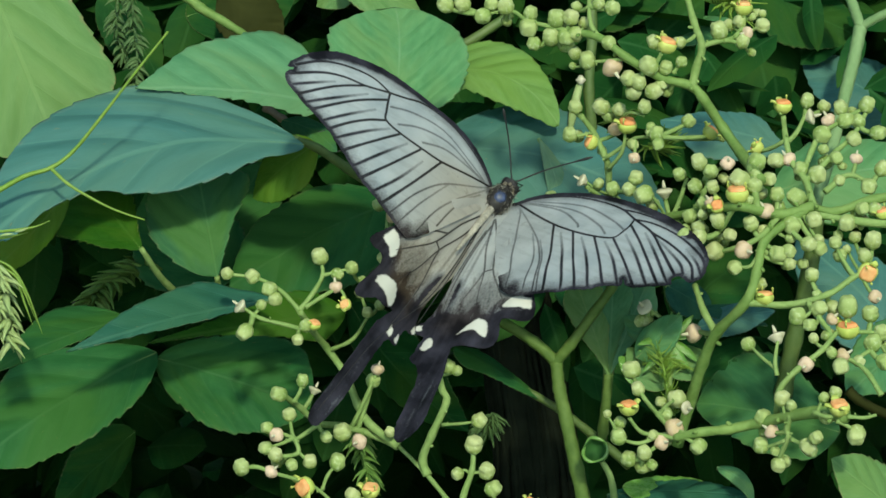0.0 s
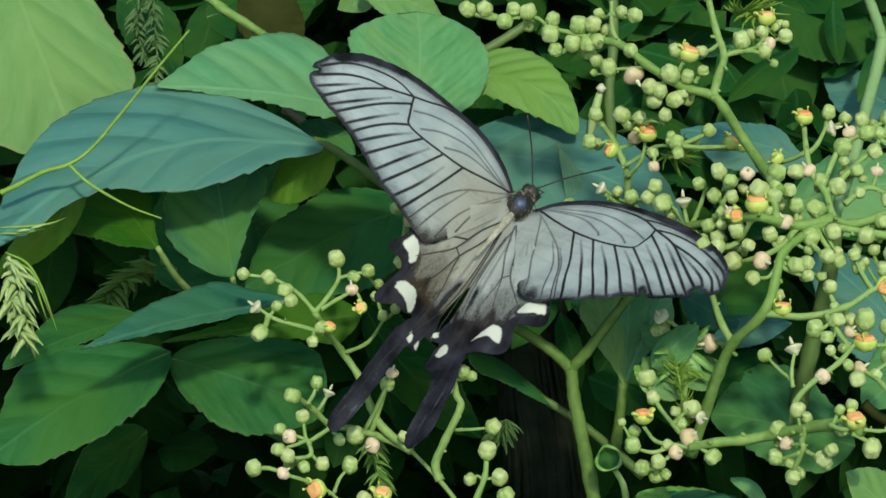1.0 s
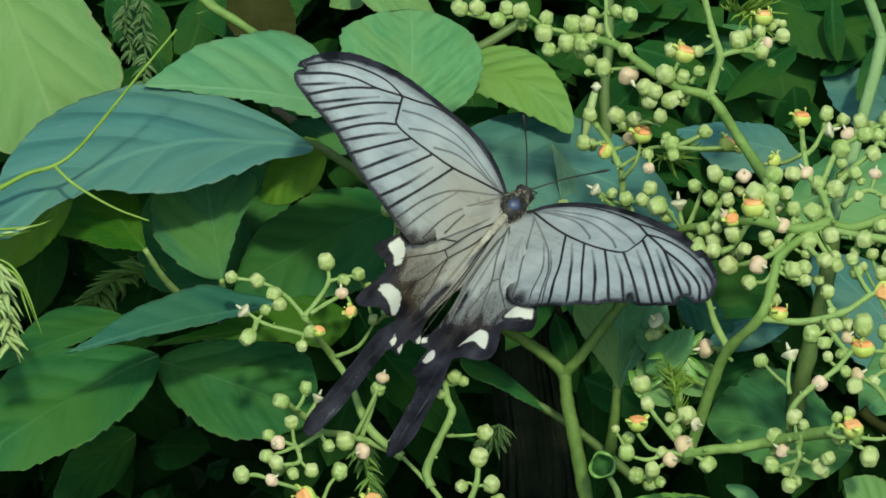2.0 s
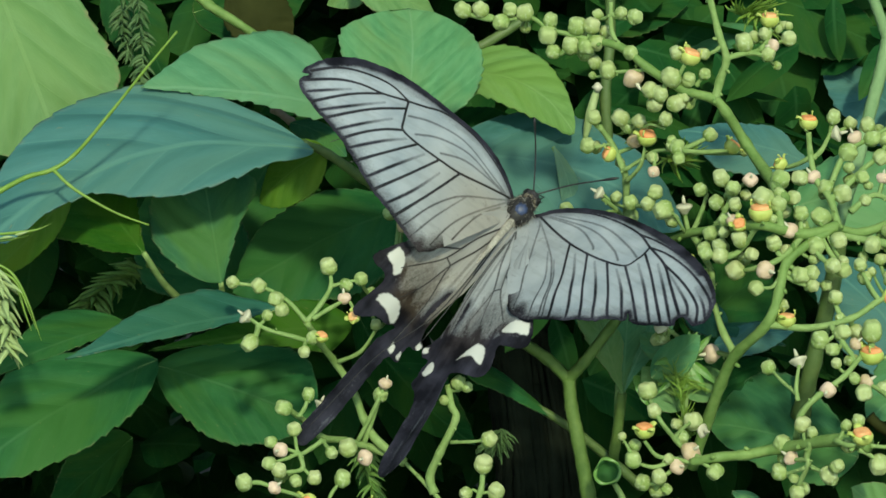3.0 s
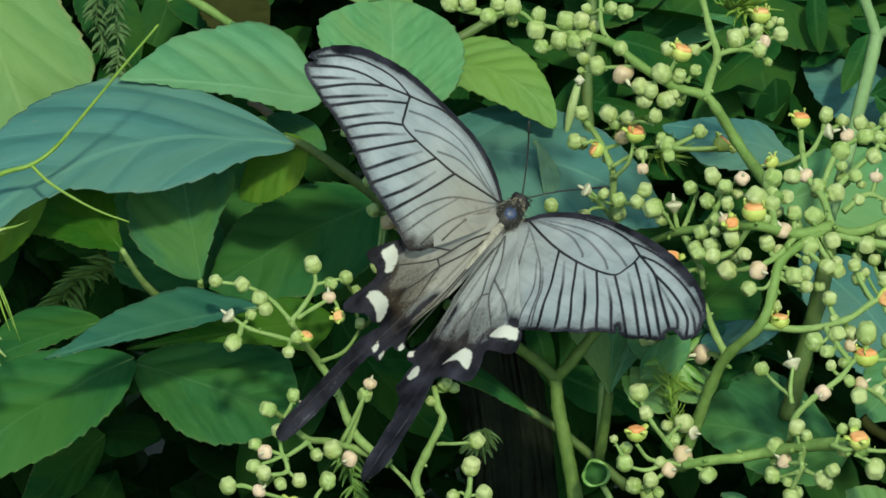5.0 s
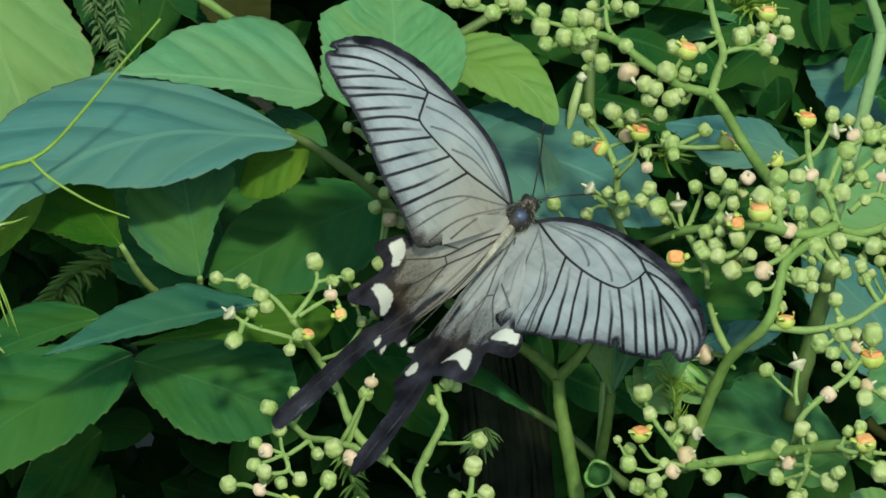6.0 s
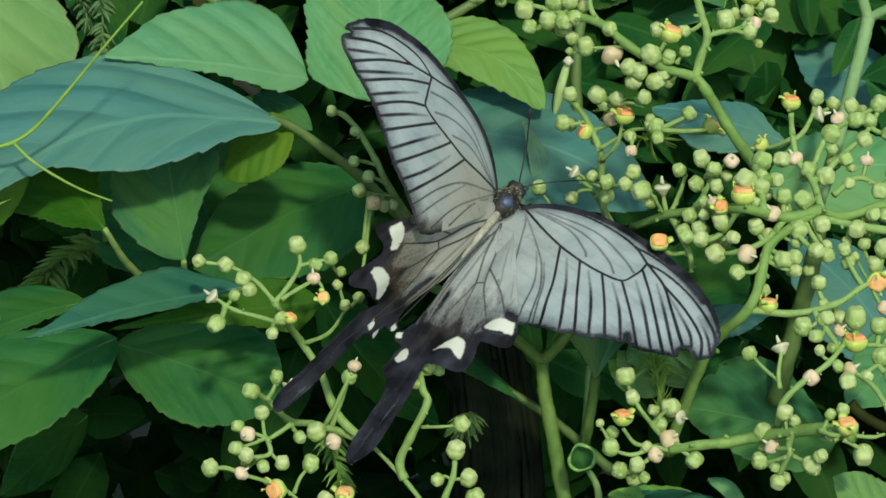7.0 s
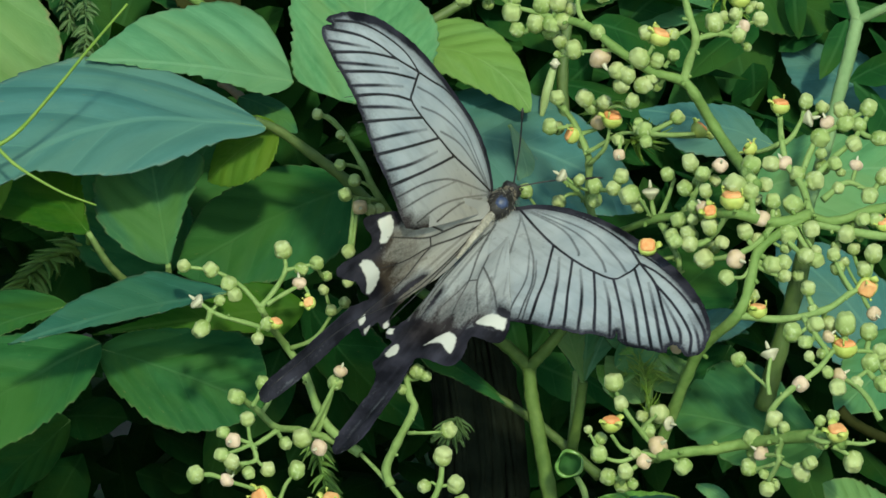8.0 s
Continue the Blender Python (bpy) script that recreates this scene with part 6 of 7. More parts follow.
LEFT_CELL_STREAKS = [[(30.7, -2.8), (24.8, -4.5), (16.0, -5.1), (7.4, -2.4), (1.7, -0.8)], [(28.3, 0.4), (22.4, -1.9), (14.1, -2.9), (6.3, -1.1), (1.7, -0.7)], [(21.5, 1.2), (15.4, -0.7), (8.9, -0.8), (2.1, -0.4)]]
RIGHT_FORE = [(-0.8, -0.4), (1.4, -3.1), (6.1, -6.1), (12.0, -8.2), (17.3, -9.2), (22.7, -9.6), (28.3, -9.6), (35.1, -9.1), (41.7, -7.9), (47.4, -6.3), (51.7, -4.4), (54.7, -2.5), (56.9, -0.6), (58.3, 1.7), (59.2, 3.3), (58.6, 5.3), (57.5, 6.2), (55.4, 5.6), (53.8, 5.6), (53.5, 6.8), (54.2, 8.0), (51.9, 9.4), (49.7, 10.4),
              (47.2, 11.5), (44.5, 11.5), (42.8, 10.4), (43.6, 11.7), (42.7, 12.4), (39.6, 13.6), (37.5, 15.4), (34.2, 16.6), (31.7, 18.1), (28.8, 18.9), (25.1, 20.3), (22.4, 21.5), (18.9, 22.2), (16.4, 21.8), (14.1, 19.9), (9.6, 16.4), (4.5, 11.4), (-0.3, 5.5), (-1.8, 1.2)]
RIGHT_CELL = [(-0.1, -0.1), (7.5, 1.6), (14.5, 2.7), (20.8, 3.0), (26.9, 2.6), (31.5, 1.5), (32.2, -1.1), (32.2, -2.9), (31.6, -5.0)]
RIGHT_VEINS = [RIGHT_CELL, [(31.6, -5.0), (26.0, -6.8), (18.3, -7.2), (10.5, -6.1), (3.8, -3.3), (-0.1, -0.5)], [(26.0, -6.8), (32.7, -7.1), (41.3, -6.4), (48.9, -4.9), (55.0, -1.9)], [(31.6, -5.0), (37.1, -5.4), (45.4, -4.2), (54.0, -1.2), (58.3, 1.7)],
               [(38.5, -3.0), (46.7, -1.1), (54.1, 1.8), (57.9, 5.4)], [(31.6, -5.0), (38.5, -3.0), (44.4, 0.4), (53.2, 5.6)], [(32.6, -3.0), (39.5, 1.1), (51.8, 9.3)], [(31.5, 1.5), (39.7, 6.5), (47.2, 11.7)], [(26.9, 2.6), (33.0, 7.4), (39.9, 13.5)], [(20.8, 3.0), (27.7, 9.9), (34.6, 16.7)], [(14.5, 2.7), (20.8, 10.1), (27.0, 19.3)]]
RIGHT_FAINT = [[(1.8, 1.0), (9.9, 5.2), (15.4, 8.5), (20.4, 13.4), (24.4, 20.0)], [(1.3, 0.9), (4.2, 3.4), (14.1, 16.2), (17.6, 21.2)], [(11.7, 6.6), (17.4, 12.0), (22.3, 21.0)], [(15.3, 7.7), (20.0, 12.1), (25.4, 19.8)]]
RIGHT_STREAKS = [[(49.9, -1.6), (55.2, 1.1), (58.5, 3.5)], [(40.7, -2.0), (51.2, 2.2), (54.8, 4.8)], [(37.4, -2.3), (44.3, 2.0), (53.5, 8.2)], [(33.5, -0.3), (40.9, 4.2), (49.5, 10.3)], [(30.6, 3.1), (36.6, 6.8), (43.0, 12.2)], [(24.2, 3.8), (30.2, 8.4), (37.4, 15.5)], [(18.4, 4.4), (24.1, 9.7), (31.7, 18.3)]]
RIGHT_CELL_STREAKS = [[(20.9, 1.5), (19.0, 0.4), (12.1, -1.5), (0.7, -0.6)], [(28.7, 1.1), (24.5, -0.8), (14.9, -2.6), (1.5, -1.0)], [(31.6, -1.5), (26.7, -3.0), (16.6, -4.5), (3.0, -1.8)]]
LEFT_HIND = [(-1.0, -1.6), (3.0, -5.0), (8.0, -8.6), (15.0, -11.6), (19.9, -13.0), (22.5, -14.2), (26.3, -15.5), (27.3, -14.0), (27.2, -11.6), (28.6, -10.2), (32.6, -10.6), (36.2, -11.0), (37.4, -9.7), (36.4, -8.0), (34.6, -6.2), (34.2, -3.6), (33.2, -1.7), (35.4, -1.9), (38.2, -2.6), (45.3, -2.3), (55.4, -2.2), (62.0, -2.0), (64.4, -0.6),
             (63.2, 1.3), (56.2, 2.0), (48.5, 1.8), (41.3, 1.4), (38.5, 1.7), (38.3, 3.1), (37.5, 4.4), (35.6, 3.6), (33.8, 3.8), (33.0, 5.8), (31.4, 6.2), (30.4, 4.6), (27.5, 3.6), (23.0, 3.5), (17.6, 4.2), (8.0, 3.8), (-0.5, 3.0)]
LEFT_MOONS = [[(21.4, -13.2), (21.6, -11.5), (22.2, -10.1), (24.2, -8.9), (25.6, -9.0), (26.0, -9.9), (24.9, -11.3), (24.5, -13.5)], [(32.1, -8.5), (30.5, -8.7), (29.3, -7.5), (29.1, -5.1), (30.4, -3.2), (32.2, -2.4), (33.4, -2.9), (32.5, -5.1), (32.1, -6.9)],
              [(35.6, 0.3), (37.6, 0.6), (37.8, 1.6), (36.2, 1.5)], [(35.6, 3.0), (37.2, 3.0), (37.3, 4.0), (36.0, 3.8)], [(31.2, 5.0), (32.6, 5.0), (33.0, 6.0), (31.6, 6.2)]]
RIGHT_HIND = [(-1.0, -0.8), (4.3, -4.4), (12.0, -9.4), (19.0, -14.0), (21.4, -15.2), (23.6, -16.2), (26.4, -16.5), (27.6, -14.6), (27.8, -12.0), (28.2, -10.5), (31.4, -11.3), (34.5, -11.4), (35.8, -9.4), (36.0, -5.6), (36.4, -2.9), (38.2, -2.9), (40.2, -3.2), (44.1, -4.0), (51.4, -4.8), (57.8, -5.2), (61.7, -3.6), (62.5, -1.4),
              (59.5, 0.0), (53.0, 0.5), (46.3, 1.0), (42.6, 2.6), (40.4, 5.4), (38.2, 5.0), (36.6, 5.2), (34.4, 4.6), (33.4, 6.9), (31.4, 7.4), (30.2, 6.0), (26.5, 4.4), (22.0, 3.8), (17.6, 4.0), (11.3, 3.3), (1.3, 3.4)]
RIGHT_MOONS = [[(21.5, -14.6), (21.9, -11.5), (23.0, -10.1), (24.7, -9.4), (24.9, -11.2), (24.5, -13.2), (24.0, -15.4)], [(33.3, -2.4), (31.3, -3.8), (28.8, -6.0), (29.6, -8.0), (32.8, -8.8), (32.7, -7.6), (31.8, -5.9), (32.3, -4.0)],
               [(37.6, 4.1), (35.2, 3.7), (34.9, 2.3), (36.6, 1.4), (38.3, 2.5)], [(31.2, 6.2), (32.4, 5.8), (33.0, 6.8), (31.8, 7.3)]]
HIND_VEINS = [[(0.9, 1.0), (8.0, -2.1), (15.6, -4.3), (20.3, -7.1), (24.0, -9.6)], [(15.6, -4.3), (16.2, -2.4), (17.9, -2.1)], [(1.1, 1.2), (9.5, -0.3), (16.2, -2.4), (23.3, -3.6), (29.0, -5.7)], [(17.9, -2.1), (26.0, -0.2), (36.8, 0.3)],
              [(3.0, 1.1), (18.2, 2.7), (27.3, 2.6), (40.8, -0.2), (61.2, -0.8)], [(4.5, 1.6), (21.6, 4.0), (31.0, 5.2)], [(12.0, -3.2), (16.5, -8.5), (21.5, -12.6)]]
HIND_STREAKS = [[(18.0, -5.6), (28.0, -8.0)], [(18.0, -1.0), (30.0, -3.4)], [(14.0, -6.5), (23.0, -11.6)], [(19.0, 0.6), (33.0, 0.8)], [(8.0, 2.2), (30.0, 3.9)], [(5.0, 0.3), (17.0, 0.6), (26.0, 1.4)]]


def fore_pattern(outline, veins, faint, streaks, cell_streaks, warmth, smudge):
    """Scales of a forewing: fine black veins, softer streaks between them, a dark front edge and a smoky outer one."""
    veins, faint, streaks, cell_streaks = (smooth_lines(k) for k in (veins, faint, streaks, cell_streaks))

    def paint(x, y, edge):
        dark = np.zeros(len(x))
        grain = 0.5 + 0.45 * mottle(x, y, 0.7, 0.7, 1) + 0.35 * mottle(x, y, 2.3, 2.3, 5)
        front = off_line(x, y, outline[:10])[0]
        outer = np.where(x + 0.9 * y > 30, edge, 9.0)
        for k, v in enumerate(veins):
            d, w = off_line(x, y, v)
            dark = np.maximum(dark, 1 - soft(0.14, 0.38 + (0.0 if k < 2 else 0.18) * soft(0.5, 1.0, w), d))
            if k > 1:
                dark = np.maximum(dark, 0.82 * (1 - soft(0.1, 0.95, d)) * soft(4.2, 0.4, outer))
        for v in faint:
            d, w = off_line(x, y, v)
            dark = np.maximum(dark, (0.42 + 0.4 * w) * (1 - soft(0.08, 0.36, d)))
        for v in streaks:
            d, w = off_line(x, y, v)
            dark = np.maximum(dark, (0.38 + 0.50 * soft(0.05, 0.6, w)) * (1 - soft(0.12, 0.48 + 0.16 * w, d)))
            dark = np.maximum(dark, 0.82 * (1 - soft(0.1, 0.95, d)) * soft(4.2, 0.4, outer))
        for v in cell_streaks:
            d, w = off_line(x, y, v)
            dark = np.maximum(dark, (0.62 - 0.1 * w) * (1 - soft(0.08, 0.46, d)))
        dusty = mottle(x, y, 0.5, 1.1, 11) + 0.6 * mottle(x, y, 1.7, 1.7, 12)
        dark = np.maximum(dark, np.clip(0.34 * dusty, 0, 0.4) * soft(26, 8, x) * soft(-3, 4, y))
        band = 1.5 + 0.9 * soft(14, 40, x)
        dark = np.maximum(dark, (0.93 + 0.1 * grain) * (1 - soft(0.5 * band, band + 0.7 + 0.5 * grain, front)))
        dark = np.maximum(dark, (0.95 - 0.18 * grain) * (1 - soft(0.3, 1.4 + 1.5 * grain, outer)))
        dark = np.maximum(dark, (0.40 + 0.1 * grain) * (1 - soft(0.4, 5.0, outer)))
        dark = np.maximum(dark, 0.5 * (1 - soft(0.8, band + 2.6 + grain, front)))
        dark = np.maximum(dark, 0.62 * (1 - soft(1.0, 6.0, np.hypot(x - 53.5, y + 3.5))))
        dark = np.maximum(dark, smudge * (1 - soft(0.4, 4.2, np.hypot(x - 19.5, y - 21.5) - 0.8 * grain)))
        dark = np.maximum(dark, 0.85 * smudge * (1 - soft(0.3, 3.6 + 2.0 * grain, outer)) * soft(44, 20, x))
        dark = np.maximum(dark, 0.6 * (1 - soft(0.5, 2.6, np.hypot(x, y))))
        return dark, 0 * x, warmth * (1 - soft(6, 32, x)) * soft(-4, 5, y)
    return paint


def hind_pattern(moons, warmth):
    """Scales of a hindwing: grey at the root, brown and then black outwards, with white moons before the scallops."""
    veins, streaks = smooth_lines(HIND_VEINS), smooth_lines(HIND_STREAKS)

    def paint(x, y, edge):
        dark, white = np.zeros(len(x)), np.zeros(len(x))
        grain, fine = mottle(x, y, 0.28, 0.8, 4), mottle(x, y, 1.1, 3.2, 2)
        for v in veins:
            d, _ = off_line(x, y, v)
            dark = np.maximum(dark, 0.74 * (1 - soft(0.08, 0.34, d)))
        for v in streaks:
            d, w = off_line(x, y, v)
            dark = np.maximum(dark, 0.45 * (1 - soft(0.08, 0.55, d)))
        fold = mottle(np.arctan2(y, x + 6.0), x, 34.0, 0.06, 8)
        dark = np.maximum(dark, np.clip(0.42 * fold + 0.06, 0, 1) * soft(1, 8, x))
        reach = x + 3.4 * grain + 1.2 * fine - 0.10 * y
        dark = np.maximum(dark, 0.54 * soft(14, 24, reach) * (1 + 0.2 * fine))
        dark = np.maximum(dark, soft(18.5, 30, reach) * (0.97 + 0.05 * fine))
        rim = soft(17, 21, x) * np.where(y > 2, soft(26, 30, x), 1.0)
        dark = np.maximum(dark, rim * (1 - soft(1.8, 4.4 + grain, edge)))
        # lighter streaks on the tails, their bluish-grey sheen put into the scale colour
        dark = dark - 0.26 * soft(40, 47, x) * np.clip(0.35 + 0.3 * fine + 0.8 * mottle(x, y, 0.2, 1.4, 9), 0, 1)
        ragged = 0.22 * mottle(x, y, 1.6, 1.6, 7)
        for shape in moons:
            shape = [tuple(p[:2]) for p in glide([(*p, 0) for p in shape + shape[:1]], 4)[:-1]]
            d = within(x, y, shape) + ragged
            white = np.maximum(white, 1 - soft(-0.18, 0.12, d))
            dark = np.maximum(dark, 0.9 * (1 - soft(0.2, 2.2, d)) * soft(20, 24, x))
        return dark, white, warmth * (1 + 0.33 * soft(8, 24, x)) * soft(38, 28, x) * (1 - 0.9 * rim * (1 - soft(1.5, 5.0, edge)))
    return paint


def vein_tube(pts, curve, r=0.13):
    line = [curve(p.x, p.y) * 0.001 for p in glide([(*p, 0) for p in pts], 5)]
    return sweep(bmesh.new(), line, [r * 0.001 * (1 - 0.5 * i / len(line)) for i in range(len(line))], 5)


def left_curve(x, y):
    return Vector((x, y, 0.24 * x - 0.0054 * x * x - 0.009 * y * y))


def right_curve(x, y):
    return Vector((x, y, -0.03 * x + 0.0006 * x * x + 0.0048 * y * y + 0.25 * math.sin(0.5 * x + 0.4 * y) * float(soft(0, 20, y))))


def hind_bow(x, y):
    return 0.5 * math.sin(0.12 * x) - 0.006 * y * y + 0.25 * math.sin(0.9 * y)


def hind_curve(x, y):
    """The front of a hindwing bends up towards the forewing that lies on it."""
    return Vector((x, y, hind_bow(x, y))) + Vector((0.45, -0.46, 0.76)) * min(3.2, 0.18 * (math.hypot(y, 1) - y))


def hind_curve_other(x, y):
    return Vector((x, y, -hind_bow(x, y))) + Vector((0.48, -0.58, -0.65)) * min(2.2, 0.10 * (math.hypot(y, 1) - y))


butterfly = thing("butterfly", (0, 0, 0), "pale grey swallowtail butterfly with black veins and dark tails", "butterfly")
WINGS = {}
for name, outline, veins, curve, paint, label in (
        ("left_forewing", LEFT_FORE, LEFT_VEINS, left_curve, fore_pattern(LEFT_FORE, LEFT_VEINS, LEFT_FAINT, LEFT_STREAKS, LEFT_CELL_STREAKS, 0.95, 0.85), "pale grey forewing with black veins and dark edge"),
        ("right_forewing", RIGHT_FORE, RIGHT_VEINS, right_curve, fore_pattern(RIGHT_FORE, RIGHT_VEINS, RIGHT_FAINT, RIGHT_STREAKS, RIGHT_CELL_STREAKS, 0.28, 0.85), "pale grey forewing with black veins and a torn edge"),
        ("left_hindwing", LEFT_HIND, HIND_VEINS, hind_curve, hind_pattern(LEFT_MOONS, 0.75), "brown-black tailed hindwing with white crescents"),
        ("right_hindwing", RIGHT_HIND, HIND_VEINS, hind_curve_other, hind_pattern(RIGHT_MOONS, 0.3), "black tailed hindwing with white crescents")):
    ob = part(name, scale_sheet(outline, curve, paint), None, butterfly, label)
    ob.modifiers.new("thickness", "SOLIDIFY").thickness = 0.00012
    for v in veins:
        part("vein", vein_tube(v, curve), HORN, ob)
    WINGS[name] = ob


def hairs(bm, places, length, r=0.05):
    g = random.Random(5)
    for c, nrm in places:
        d = (nrm * 0.45 - BODY_WAY * 0.8 + Vector((g.gauss(0, 0.35), g.gauss(0, 0.35), g.gauss(0, 0.35)))).normalized()
        k = length * g.uniform(0.5, 1.2)
        sweep(bm, [c, c + d * k * 0.6, c + (d + Vector((0, -0.3, 0.1))).normalized() * k], [r, r * 0.7, r * 0.2], 3, False)
    return bm


def egg(bm, centre, axis, radii, rings=14, sides=20, rough=0.05):
    """A rough egg: radii across, across and along the axis."""
    axis = Vector(axis).normalized()
    side = axis.cross(Vector((0, 0, 1))).normalized()
    up = side.cross(axis)
    out, table = [], []
    for i in range(rings + 1):
        a = math.pi * (0.02 + 0.96 * i / rings)
        line = []
        for k in range(sides):
            b = 2 * math.pi * k / sides
            n0 = side * (math.sin(a) * math.cos(b)) + up * (math.sin(a) * math.sin(b)) + axis * math.cos(a)
            p = Vector(centre) + side * (radii[0] * math.sin(a) * math.cos(b)) + up * (radii[1] * math.sin(a) * math.sin(b)) + axis * (radii[2] * math.cos(a))
            p += n0 * rough * noise.noise(p * 2.2) * 3
            line.append(bm.verts.new(p))
            out.append((p, n0))
        table.append(line)
    for p, q in zip(table, table[1:]):
        for k in range(sides):
            bm.faces.new((p[k], q[k], q[(k + 1) % sides], p[(k + 1) % sides]))
    bm.faces.new(table[0])
    bm.faces.new(table[-1][::-1])
    return out


BODY_WAY = Vector((0.42, 0.50, -0.62)).normalized()          # from the tail end to the head


def mm(bm):
    return scaled(bm, 0.001)


bm = bmesh.new()
skin = egg(bm, (0, 0, 0), BODY_WAY, (2.7, 2.6, 3.7))
thorax = part("thorax", mm(bm), SHEEN, butterfly, "brown-black thorax")
bm = bmesh.new()
# raised blue patch added for the sheen on the back
egg(bm, (0.15, 0.25, 1.95), BODY_WAY, (1.45, 1.25, 1.6), 10, 16, 0.08)
part("sheen_patch", mm(bm), BLUE, thorax, "dull blue sheen on the back, added as a raised patch")
part("collar", mm(hairs(bmesh.new(), [(BODY_WAY * g0 + Vector((math.cos(a0), math.sin(a0), 0.75)).normalized() * 1.9, Vector((math.cos(a0), math.sin(a0), 0.6))) for a0 in [i * 0.21 for i in range(30)] for g0 in (3.0, 3.5)], 1.1, 0.11)), TAN, thorax, "tan fur collar")
part("fur", mm(hairs(bmesh.new(), random.Random(9).sample([k for k in skin if k[1].z < 0.82], 220), 1.2, 0.09)), FUR, thorax, "short black fur")
part("pale_fur", mm(hairs(bmesh.new(), random.Random(10).sample([k for k in skin if k[1].z < 0.55], 150) + random.Random(3).sample([k for k in skin if k[1].z < 0.85], 90), 1.4, 0.06)), BELLY, thorax, "grey-brown hairs")
bm = bmesh.new()
skin = egg(bm, BODY_WAY * 4.9, BODY_WAY, (1.9, 1.7, 1.6))
head = part("head", mm(bm), FUR, butterfly, "dark furry head")
part("fur", mm(hairs(bmesh.new(), random.Random(4).sample(skin, 120), 1.0, 0.09)), FUR, head)
ACROSS = BODY_WAY.cross(Vector((0, 0, 1))).normalized()
for sgn in (-1, 1):
    bm = bmesh.new()
    egg(bm, BODY_WAY * 5.4 + ACROSS * sgn * 1.5, ACROSS * sgn, (0.95, 0.95, 0.6), 8, 12, 0)
    part("eye", mm(bm), HORN, head, "shiny black eye")
bm = bmesh.new()
egg(bm, BODY_WAY * -3.3 + Vector((0, 0, -1.2)), BODY_WAY, (1.2, 1.0, 2.2), 10, 16, 0.12)
part("waist", mm(bm), FUR, butterfly, "black furred waist")
line = [BODY_WAY * (-2.6 - 0.62 * i) + Vector((0.03 * i, 0.03 * i, -0.5 - 0.08 * i)) for i in range(31)]
part("abdomen", mm(sweep(bmesh.new(), line, [(0.2 + 0.85 * (1 - i / 30) ** 0.6) * (1 - 0.12 * abs(math.sin(i * math.pi / 4))) for i in range(31)], 14)), BELLY, butterfly, "pale grey ringed abdomen")
HEAD_AT = BODY_WAY * 6.0
FEELERS = []
for tip, mid in (((-1.9, 16.0, 3.0), (-0.6, 8.6, 0.5)), ((17.2, 5.6, 3.0), (7.6, 3.0, 0.5))):
    line = glide([(0, 0, 0), mid, tip], 10)
    radii = [0.17 + 0.15 * float(soft(0.78, 0.93, i / (len(line) - 1))) for i in range(len(line))]
    radii[-1] = 0.1
    FEELERS.append(part("feeler", mm(sweep(bmesh.new(), line, radii, 7)), HORN, butterfly, "thin black club-tipped feeler"))
g = random.Random(2)
for root, knee, foot in (((1.6, 0.4, -1.5), (3.2, 0.6, -4.0), (4.2, 1.6, -8.5)), ((1.2, 2.0, -2.2), (2.2, 2.8, -4.8), (4.6, 2.6, -8.4)), ((-0.4, 1.8, -2.4), (0.2, 3.0, -5.4), (2.0, 3.4, -9.0)),
                         ((2.0, -0.8, -1.6), (3.4, -1.8, -4.2), (3.0, -3.0, -8.6)), ((-1.2, 0.4, -2.2), (-2.0, 1.0, -5.4), (-1.0, 1.6, -9.0)), ((0.0, -1.6, -2.4), (0.4, -3.0, -5.6), (1.4, -2.8, -9.2))):
    line = [Vector(p) for p in (root, knee, foot, Vector(foot) + Vector((0.8, 0.6, -0.6)))]
    part("leg", mm(sweep(bmesh.new(), line, [0.30, 0.22, 0.14, 0.06], 6)), HORN, butterfly, "thin black leg")
curl = [HEAD_AT + Vector((0.3 * i, 0.1 * i - 0.018 * i * i, -0.55 * i)) for i in range(9)]
part("proboscis", mm(sweep(bmesh.new(), curl, [0.2 - 0.012 * i for i in range(9)], 6)), HORN, butterfly, "thin black proboscis")


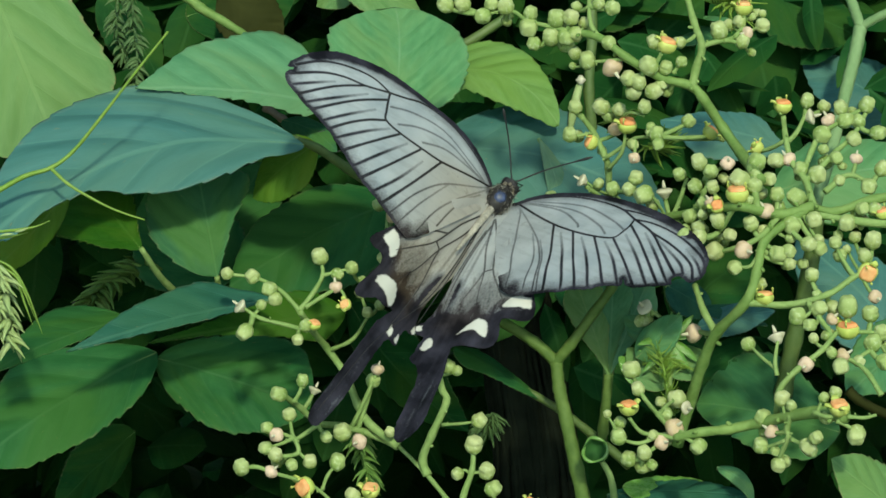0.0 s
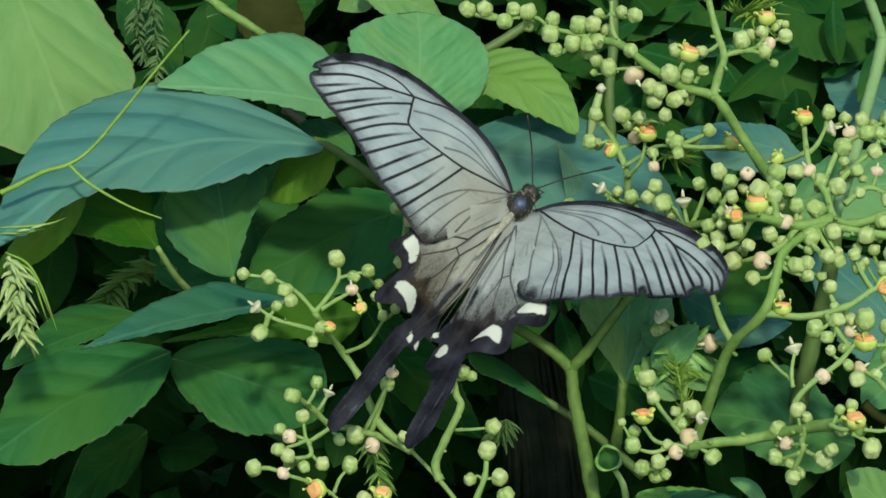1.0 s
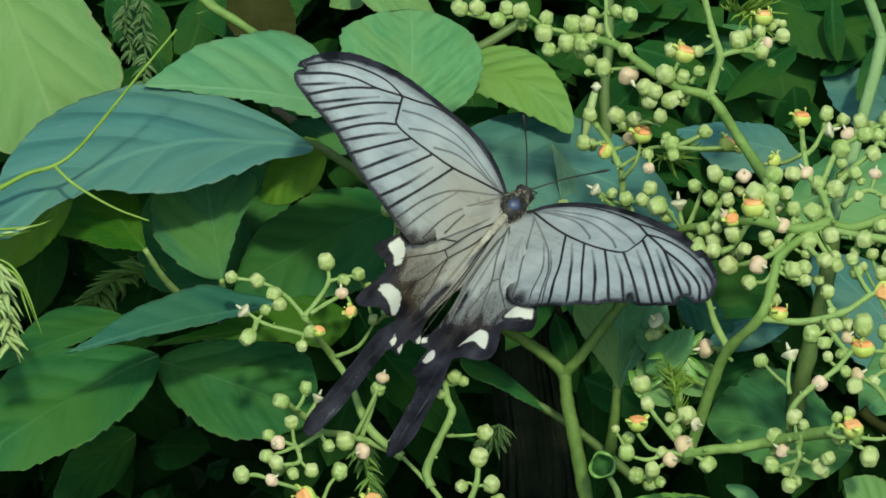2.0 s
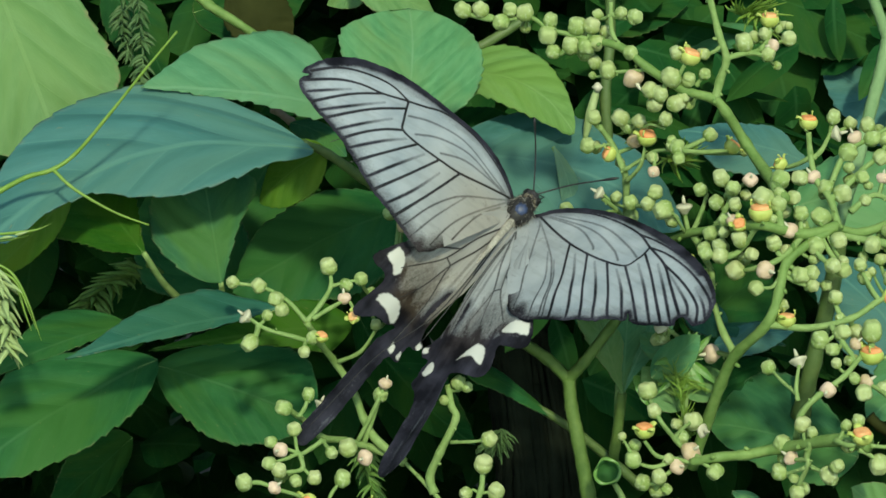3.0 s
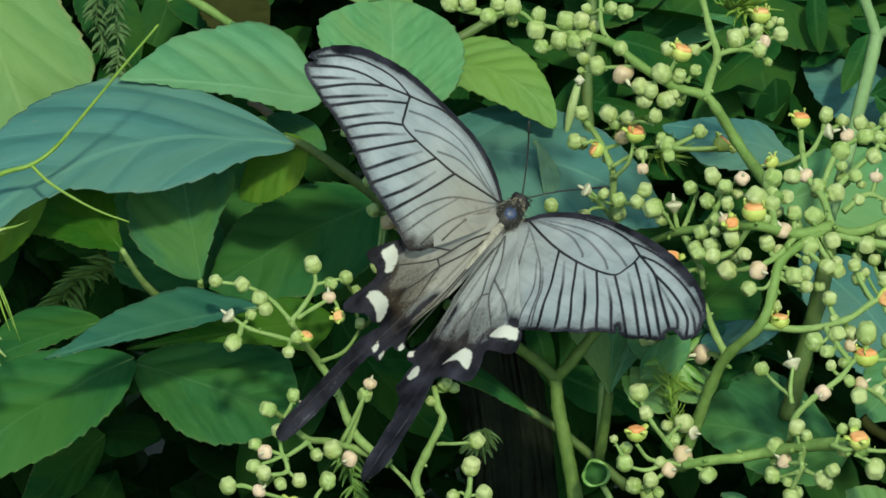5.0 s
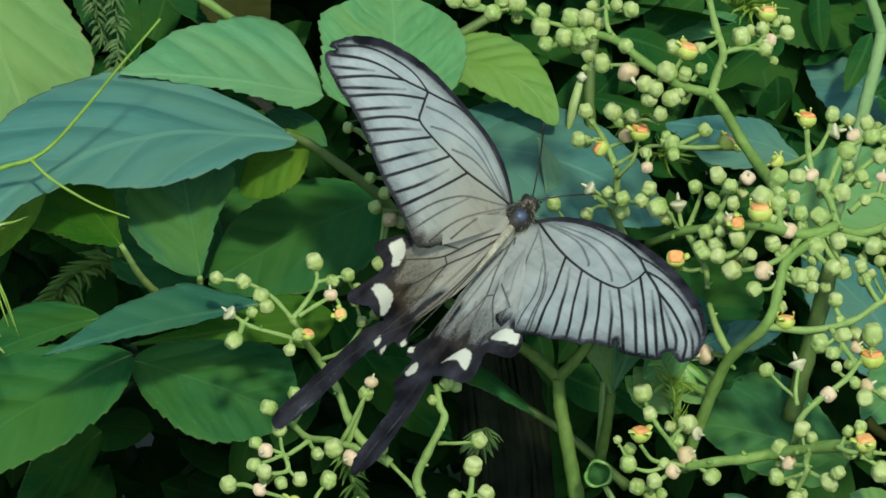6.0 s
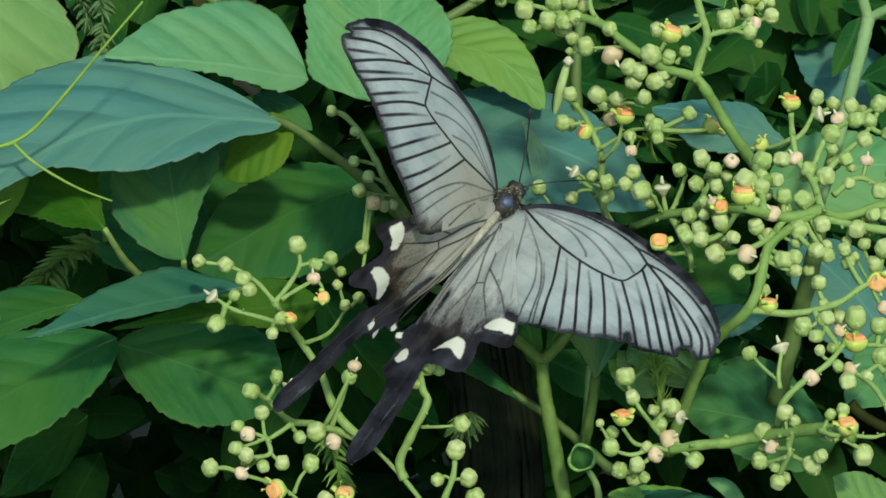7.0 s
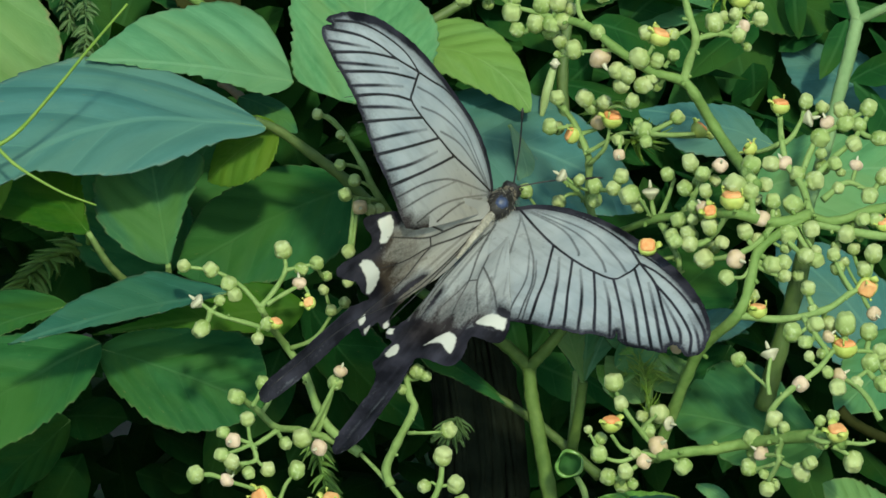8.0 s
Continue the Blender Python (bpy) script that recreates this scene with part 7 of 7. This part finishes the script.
# ---- movement ----
def motions():
    walk(butterfly, [
        (0, pose(0.01194, 0.01266, 0.60586, 65.00, -0.00, 0.00)),
        (0.5, pose(0.01229, 0.01255, 0.60561, 65.00, -0.00, 0.00)),
        (1, pose(0.01246, 0.01265, 0.60584, 65.00, -0.00, 0.00)),
        (1.5, pose(0.01245, 0.01270, 0.60594, 65.00, -0.00, 0.00)),
        (3, pose(0.01332, 0.01260, 0.60573, 65.00, -0.00, 0.00)),
        (3.5, pose(0.01377, 0.01234, 0.60516, 65.00, -0.00, 0.00)),
        (4, pose(0.01381, 0.01214, 0.60473, 65.00, -0.00, 0.00)),
        (4.5, pose(0.01366, 0.01202, 0.60449, 65.00, -0.00, 0.00)),
        (6, pose(0.01548, 0.01166, 0.60371, 65.00, -0.00, 0.00)),
        (6.5, pose(0.01588, 0.01133, 0.60301, 65.00, -0.00, 0.00)),
        (7, pose(0.01589, 0.01144, 0.60324, 65.00, -0.00, 0.00)),
        (7.5, pose(0.01656, 0.01152, 0.60341, 65.00, -0.00, 0.00)),
        (8, pose(0.01744, 0.01175, 0.60390, 65.00, -0.00, 0.00))
    ])
    root = HEAD_AT * 0.001
    for feeler, swing in ((FEELERS[0], 1.0), (FEELERS[1], 0.9)):
        walk(feeler, [(t, pose(*root, 0, 0, -a * swing)) for t, a in ((0, 0), (1.5, 2), (3, 6), (3.5, 8), (4.5, 9), (6, 13), (6.5, 14), (7, 13), (8, 11))])
    walk(WINGS["left_forewing"], [
        (0, pose(-0.00216, 0.00204, 0.00000, 39.21, -31.74, 148.80)),
        (0.5, pose(-0.00220, 0.00200, 0.00000, 39.00, -31.17, 147.62)),
        (1, pose(-0.00220, 0.00199, 0.00000, 37.16, -32.34, 148.74)),
        (1.5, pose(-0.00218, 0.00197, 0.00000, 37.03, -30.31, 148.70)),
        (3, pose(-0.00214, 0.00194, 0.00000, 36.23, -29.72, 149.66)),
        (3.5, pose(-0.00212, 0.00193, 0.00000, 33.76, -30.33, 149.88)),
        (4, pose(-0.00213, 0.00192, 0.00000, 34.78, -31.58, 148.96)),
        (4.5, pose(-0.00212, 0.00191, 0.00000, 37.47, -32.04, 146.47)),
        (6, pose(-0.00212, 0.00188, 0.00000, 37.90, -32.01, 140.68)),
        (6.5, pose(-0.00212, 0.00188, 0.00000, 43.47, -39.96, 136.42)),
        (7, pose(-0.00211, 0.00187, 0.00000, 44.74, -40.12, 134.81)),
        (7.5, pose(-0.00211, 0.00187, 0.00000, 44.00, -36.68, 136.14)),
        (8, pose(-0.00210, 0.00186, 0.00000, 43.34, -34.39, 135.72))
    ])
    walk(WINGS["right_forewing"], [
        (0, pose(0.00408, -0.00120, 0.00000, 141.09, -48.90, -18.64)),
        (0.5, pose(0.00410, -0.00112, 0.00000, 141.96, -50.02, -18.06)),
        (1, pose(0.00409, -0.00111, 0.00000, 141.67, -48.71, -19.77)),
        (1.5, pose(0.00406, -0.00110, 0.00000, 142.44, -49.12, -20.62)),
        (3, pose(0.00399, -0.00108, 0.00000, 149.77, -51.98, -27.32)),
        (3.5, pose(0.00396, -0.00109, 0.00000, 156.00, -50.87, -31.41)),
        (4, pose(0.00396, -0.00107, 0.00000, 152.53, -52.03, -30.80)),
        (4.5, pose(0.00395, -0.00107, 0.00000, 152.12, -52.67, -26.64)),
        (6, pose(0.00392, -0.00102, 0.00000, 155.91, -53.32, -36.87)),
        (6.5, pose(0.00393, -0.00103, 0.00000, 148.12, -44.21, -31.16)),
        (7, pose(0.00391, -0.00102, 0.00000, 150.83, -44.07, -33.76)),
        (7.5, pose(0.00392, -0.00102, 0.00000, 151.78, -45.85, -34.23)),
        (8, pose(0.00389, -0.00101, 0.00000, 149.26, -46.93, -33.97))
    ])
    walk(WINGS["left_hindwing"], [
        (0, pose(-0.00264, -0.00168, 0.00260, -28.60, -28.55, -129.25)),
        (0.5, pose(-0.00260, -0.00173, 0.00260, -27.87, -29.14, -130.12)),
        (1, pose(-0.00260, -0.00173, 0.00260, -27.67, -28.11, -128.30)),
        (1.5, pose(-0.00258, -0.00172, 0.00260, -27.34, -26.77, -129.48)),
        (3, pose(-0.00253, -0.00169, 0.00260, -26.35, -17.55, -132.37)),
        (3.5, pose(-0.00252, -0.00167, 0.00260, -29.11, -13.94, -132.46)),
        (4, pose(-0.00251, -0.00167, 0.00260, -29.81, -16.56, -132.19)),
        (4.5, pose(-0.00250, -0.00167, 0.00260, -30.57, -20.39, -133.28)),
        (6, pose(-0.00246, -0.00167, 0.00260, -27.77, -21.10, -139.12)),
        (6.5, pose(-0.00247, -0.00167, 0.00260, -34.48, -27.61, -136.89)),
        (7, pose(-0.00246, -0.00167, 0.00260, -34.64, -27.92, -138.09)),
        (7.5, pose(-0.00246, -0.00167, 0.00260, -31.86, -26.47, -139.84)),
        (8, pose(-0.00244, -0.00166, 0.00260, -27.35, -28.63, -140.78))
    ])
    walk(WINGS["right_hindwing"], [
        (0, pose(0.00048, -0.00408, 0.00190, -143.17, -36.82, -117.25)),
        (0.5, pose(0.00056, -0.00406, 0.00190, -139.70, -37.31, -120.07)),
        (1, pose(0.00056, -0.00406, 0.00190, -138.93, -35.04, -118.07)),
        (1.5, pose(0.00056, -0.00402, 0.00190, -136.71, -34.34, -118.79)),
        (3, pose(0.00055, -0.00396, 0.00190, -131.80, -25.37, -120.83)),
        (3.5, pose(0.00054, -0.00393, 0.00190, -131.79, -21.14, -121.02)),
        (4, pose(0.00055, -0.00391, 0.00190, -130.56, -22.69, -120.60)),
        (4.5, pose(0.00055, -0.00391, 0.00190, -131.17, -26.54, -121.35)),
        (6, pose(0.00058, -0.00386, 0.00190, -129.70, -24.31, -126.89)),
        (6.5, pose(0.00058, -0.00387, 0.00190, -137.84, -27.06, -123.67)),
        (7, pose(0.00058, -0.00386, 0.00190, -137.36, -26.78, -125.30)),
        (7.5, pose(0.00058, -0.00386, 0.00190, -135.30, -26.32, -127.20)),
        (8, pose(0.00058, -0.00383, 0.00190, -134.11, -28.71, -128.09))
    ])


motions()
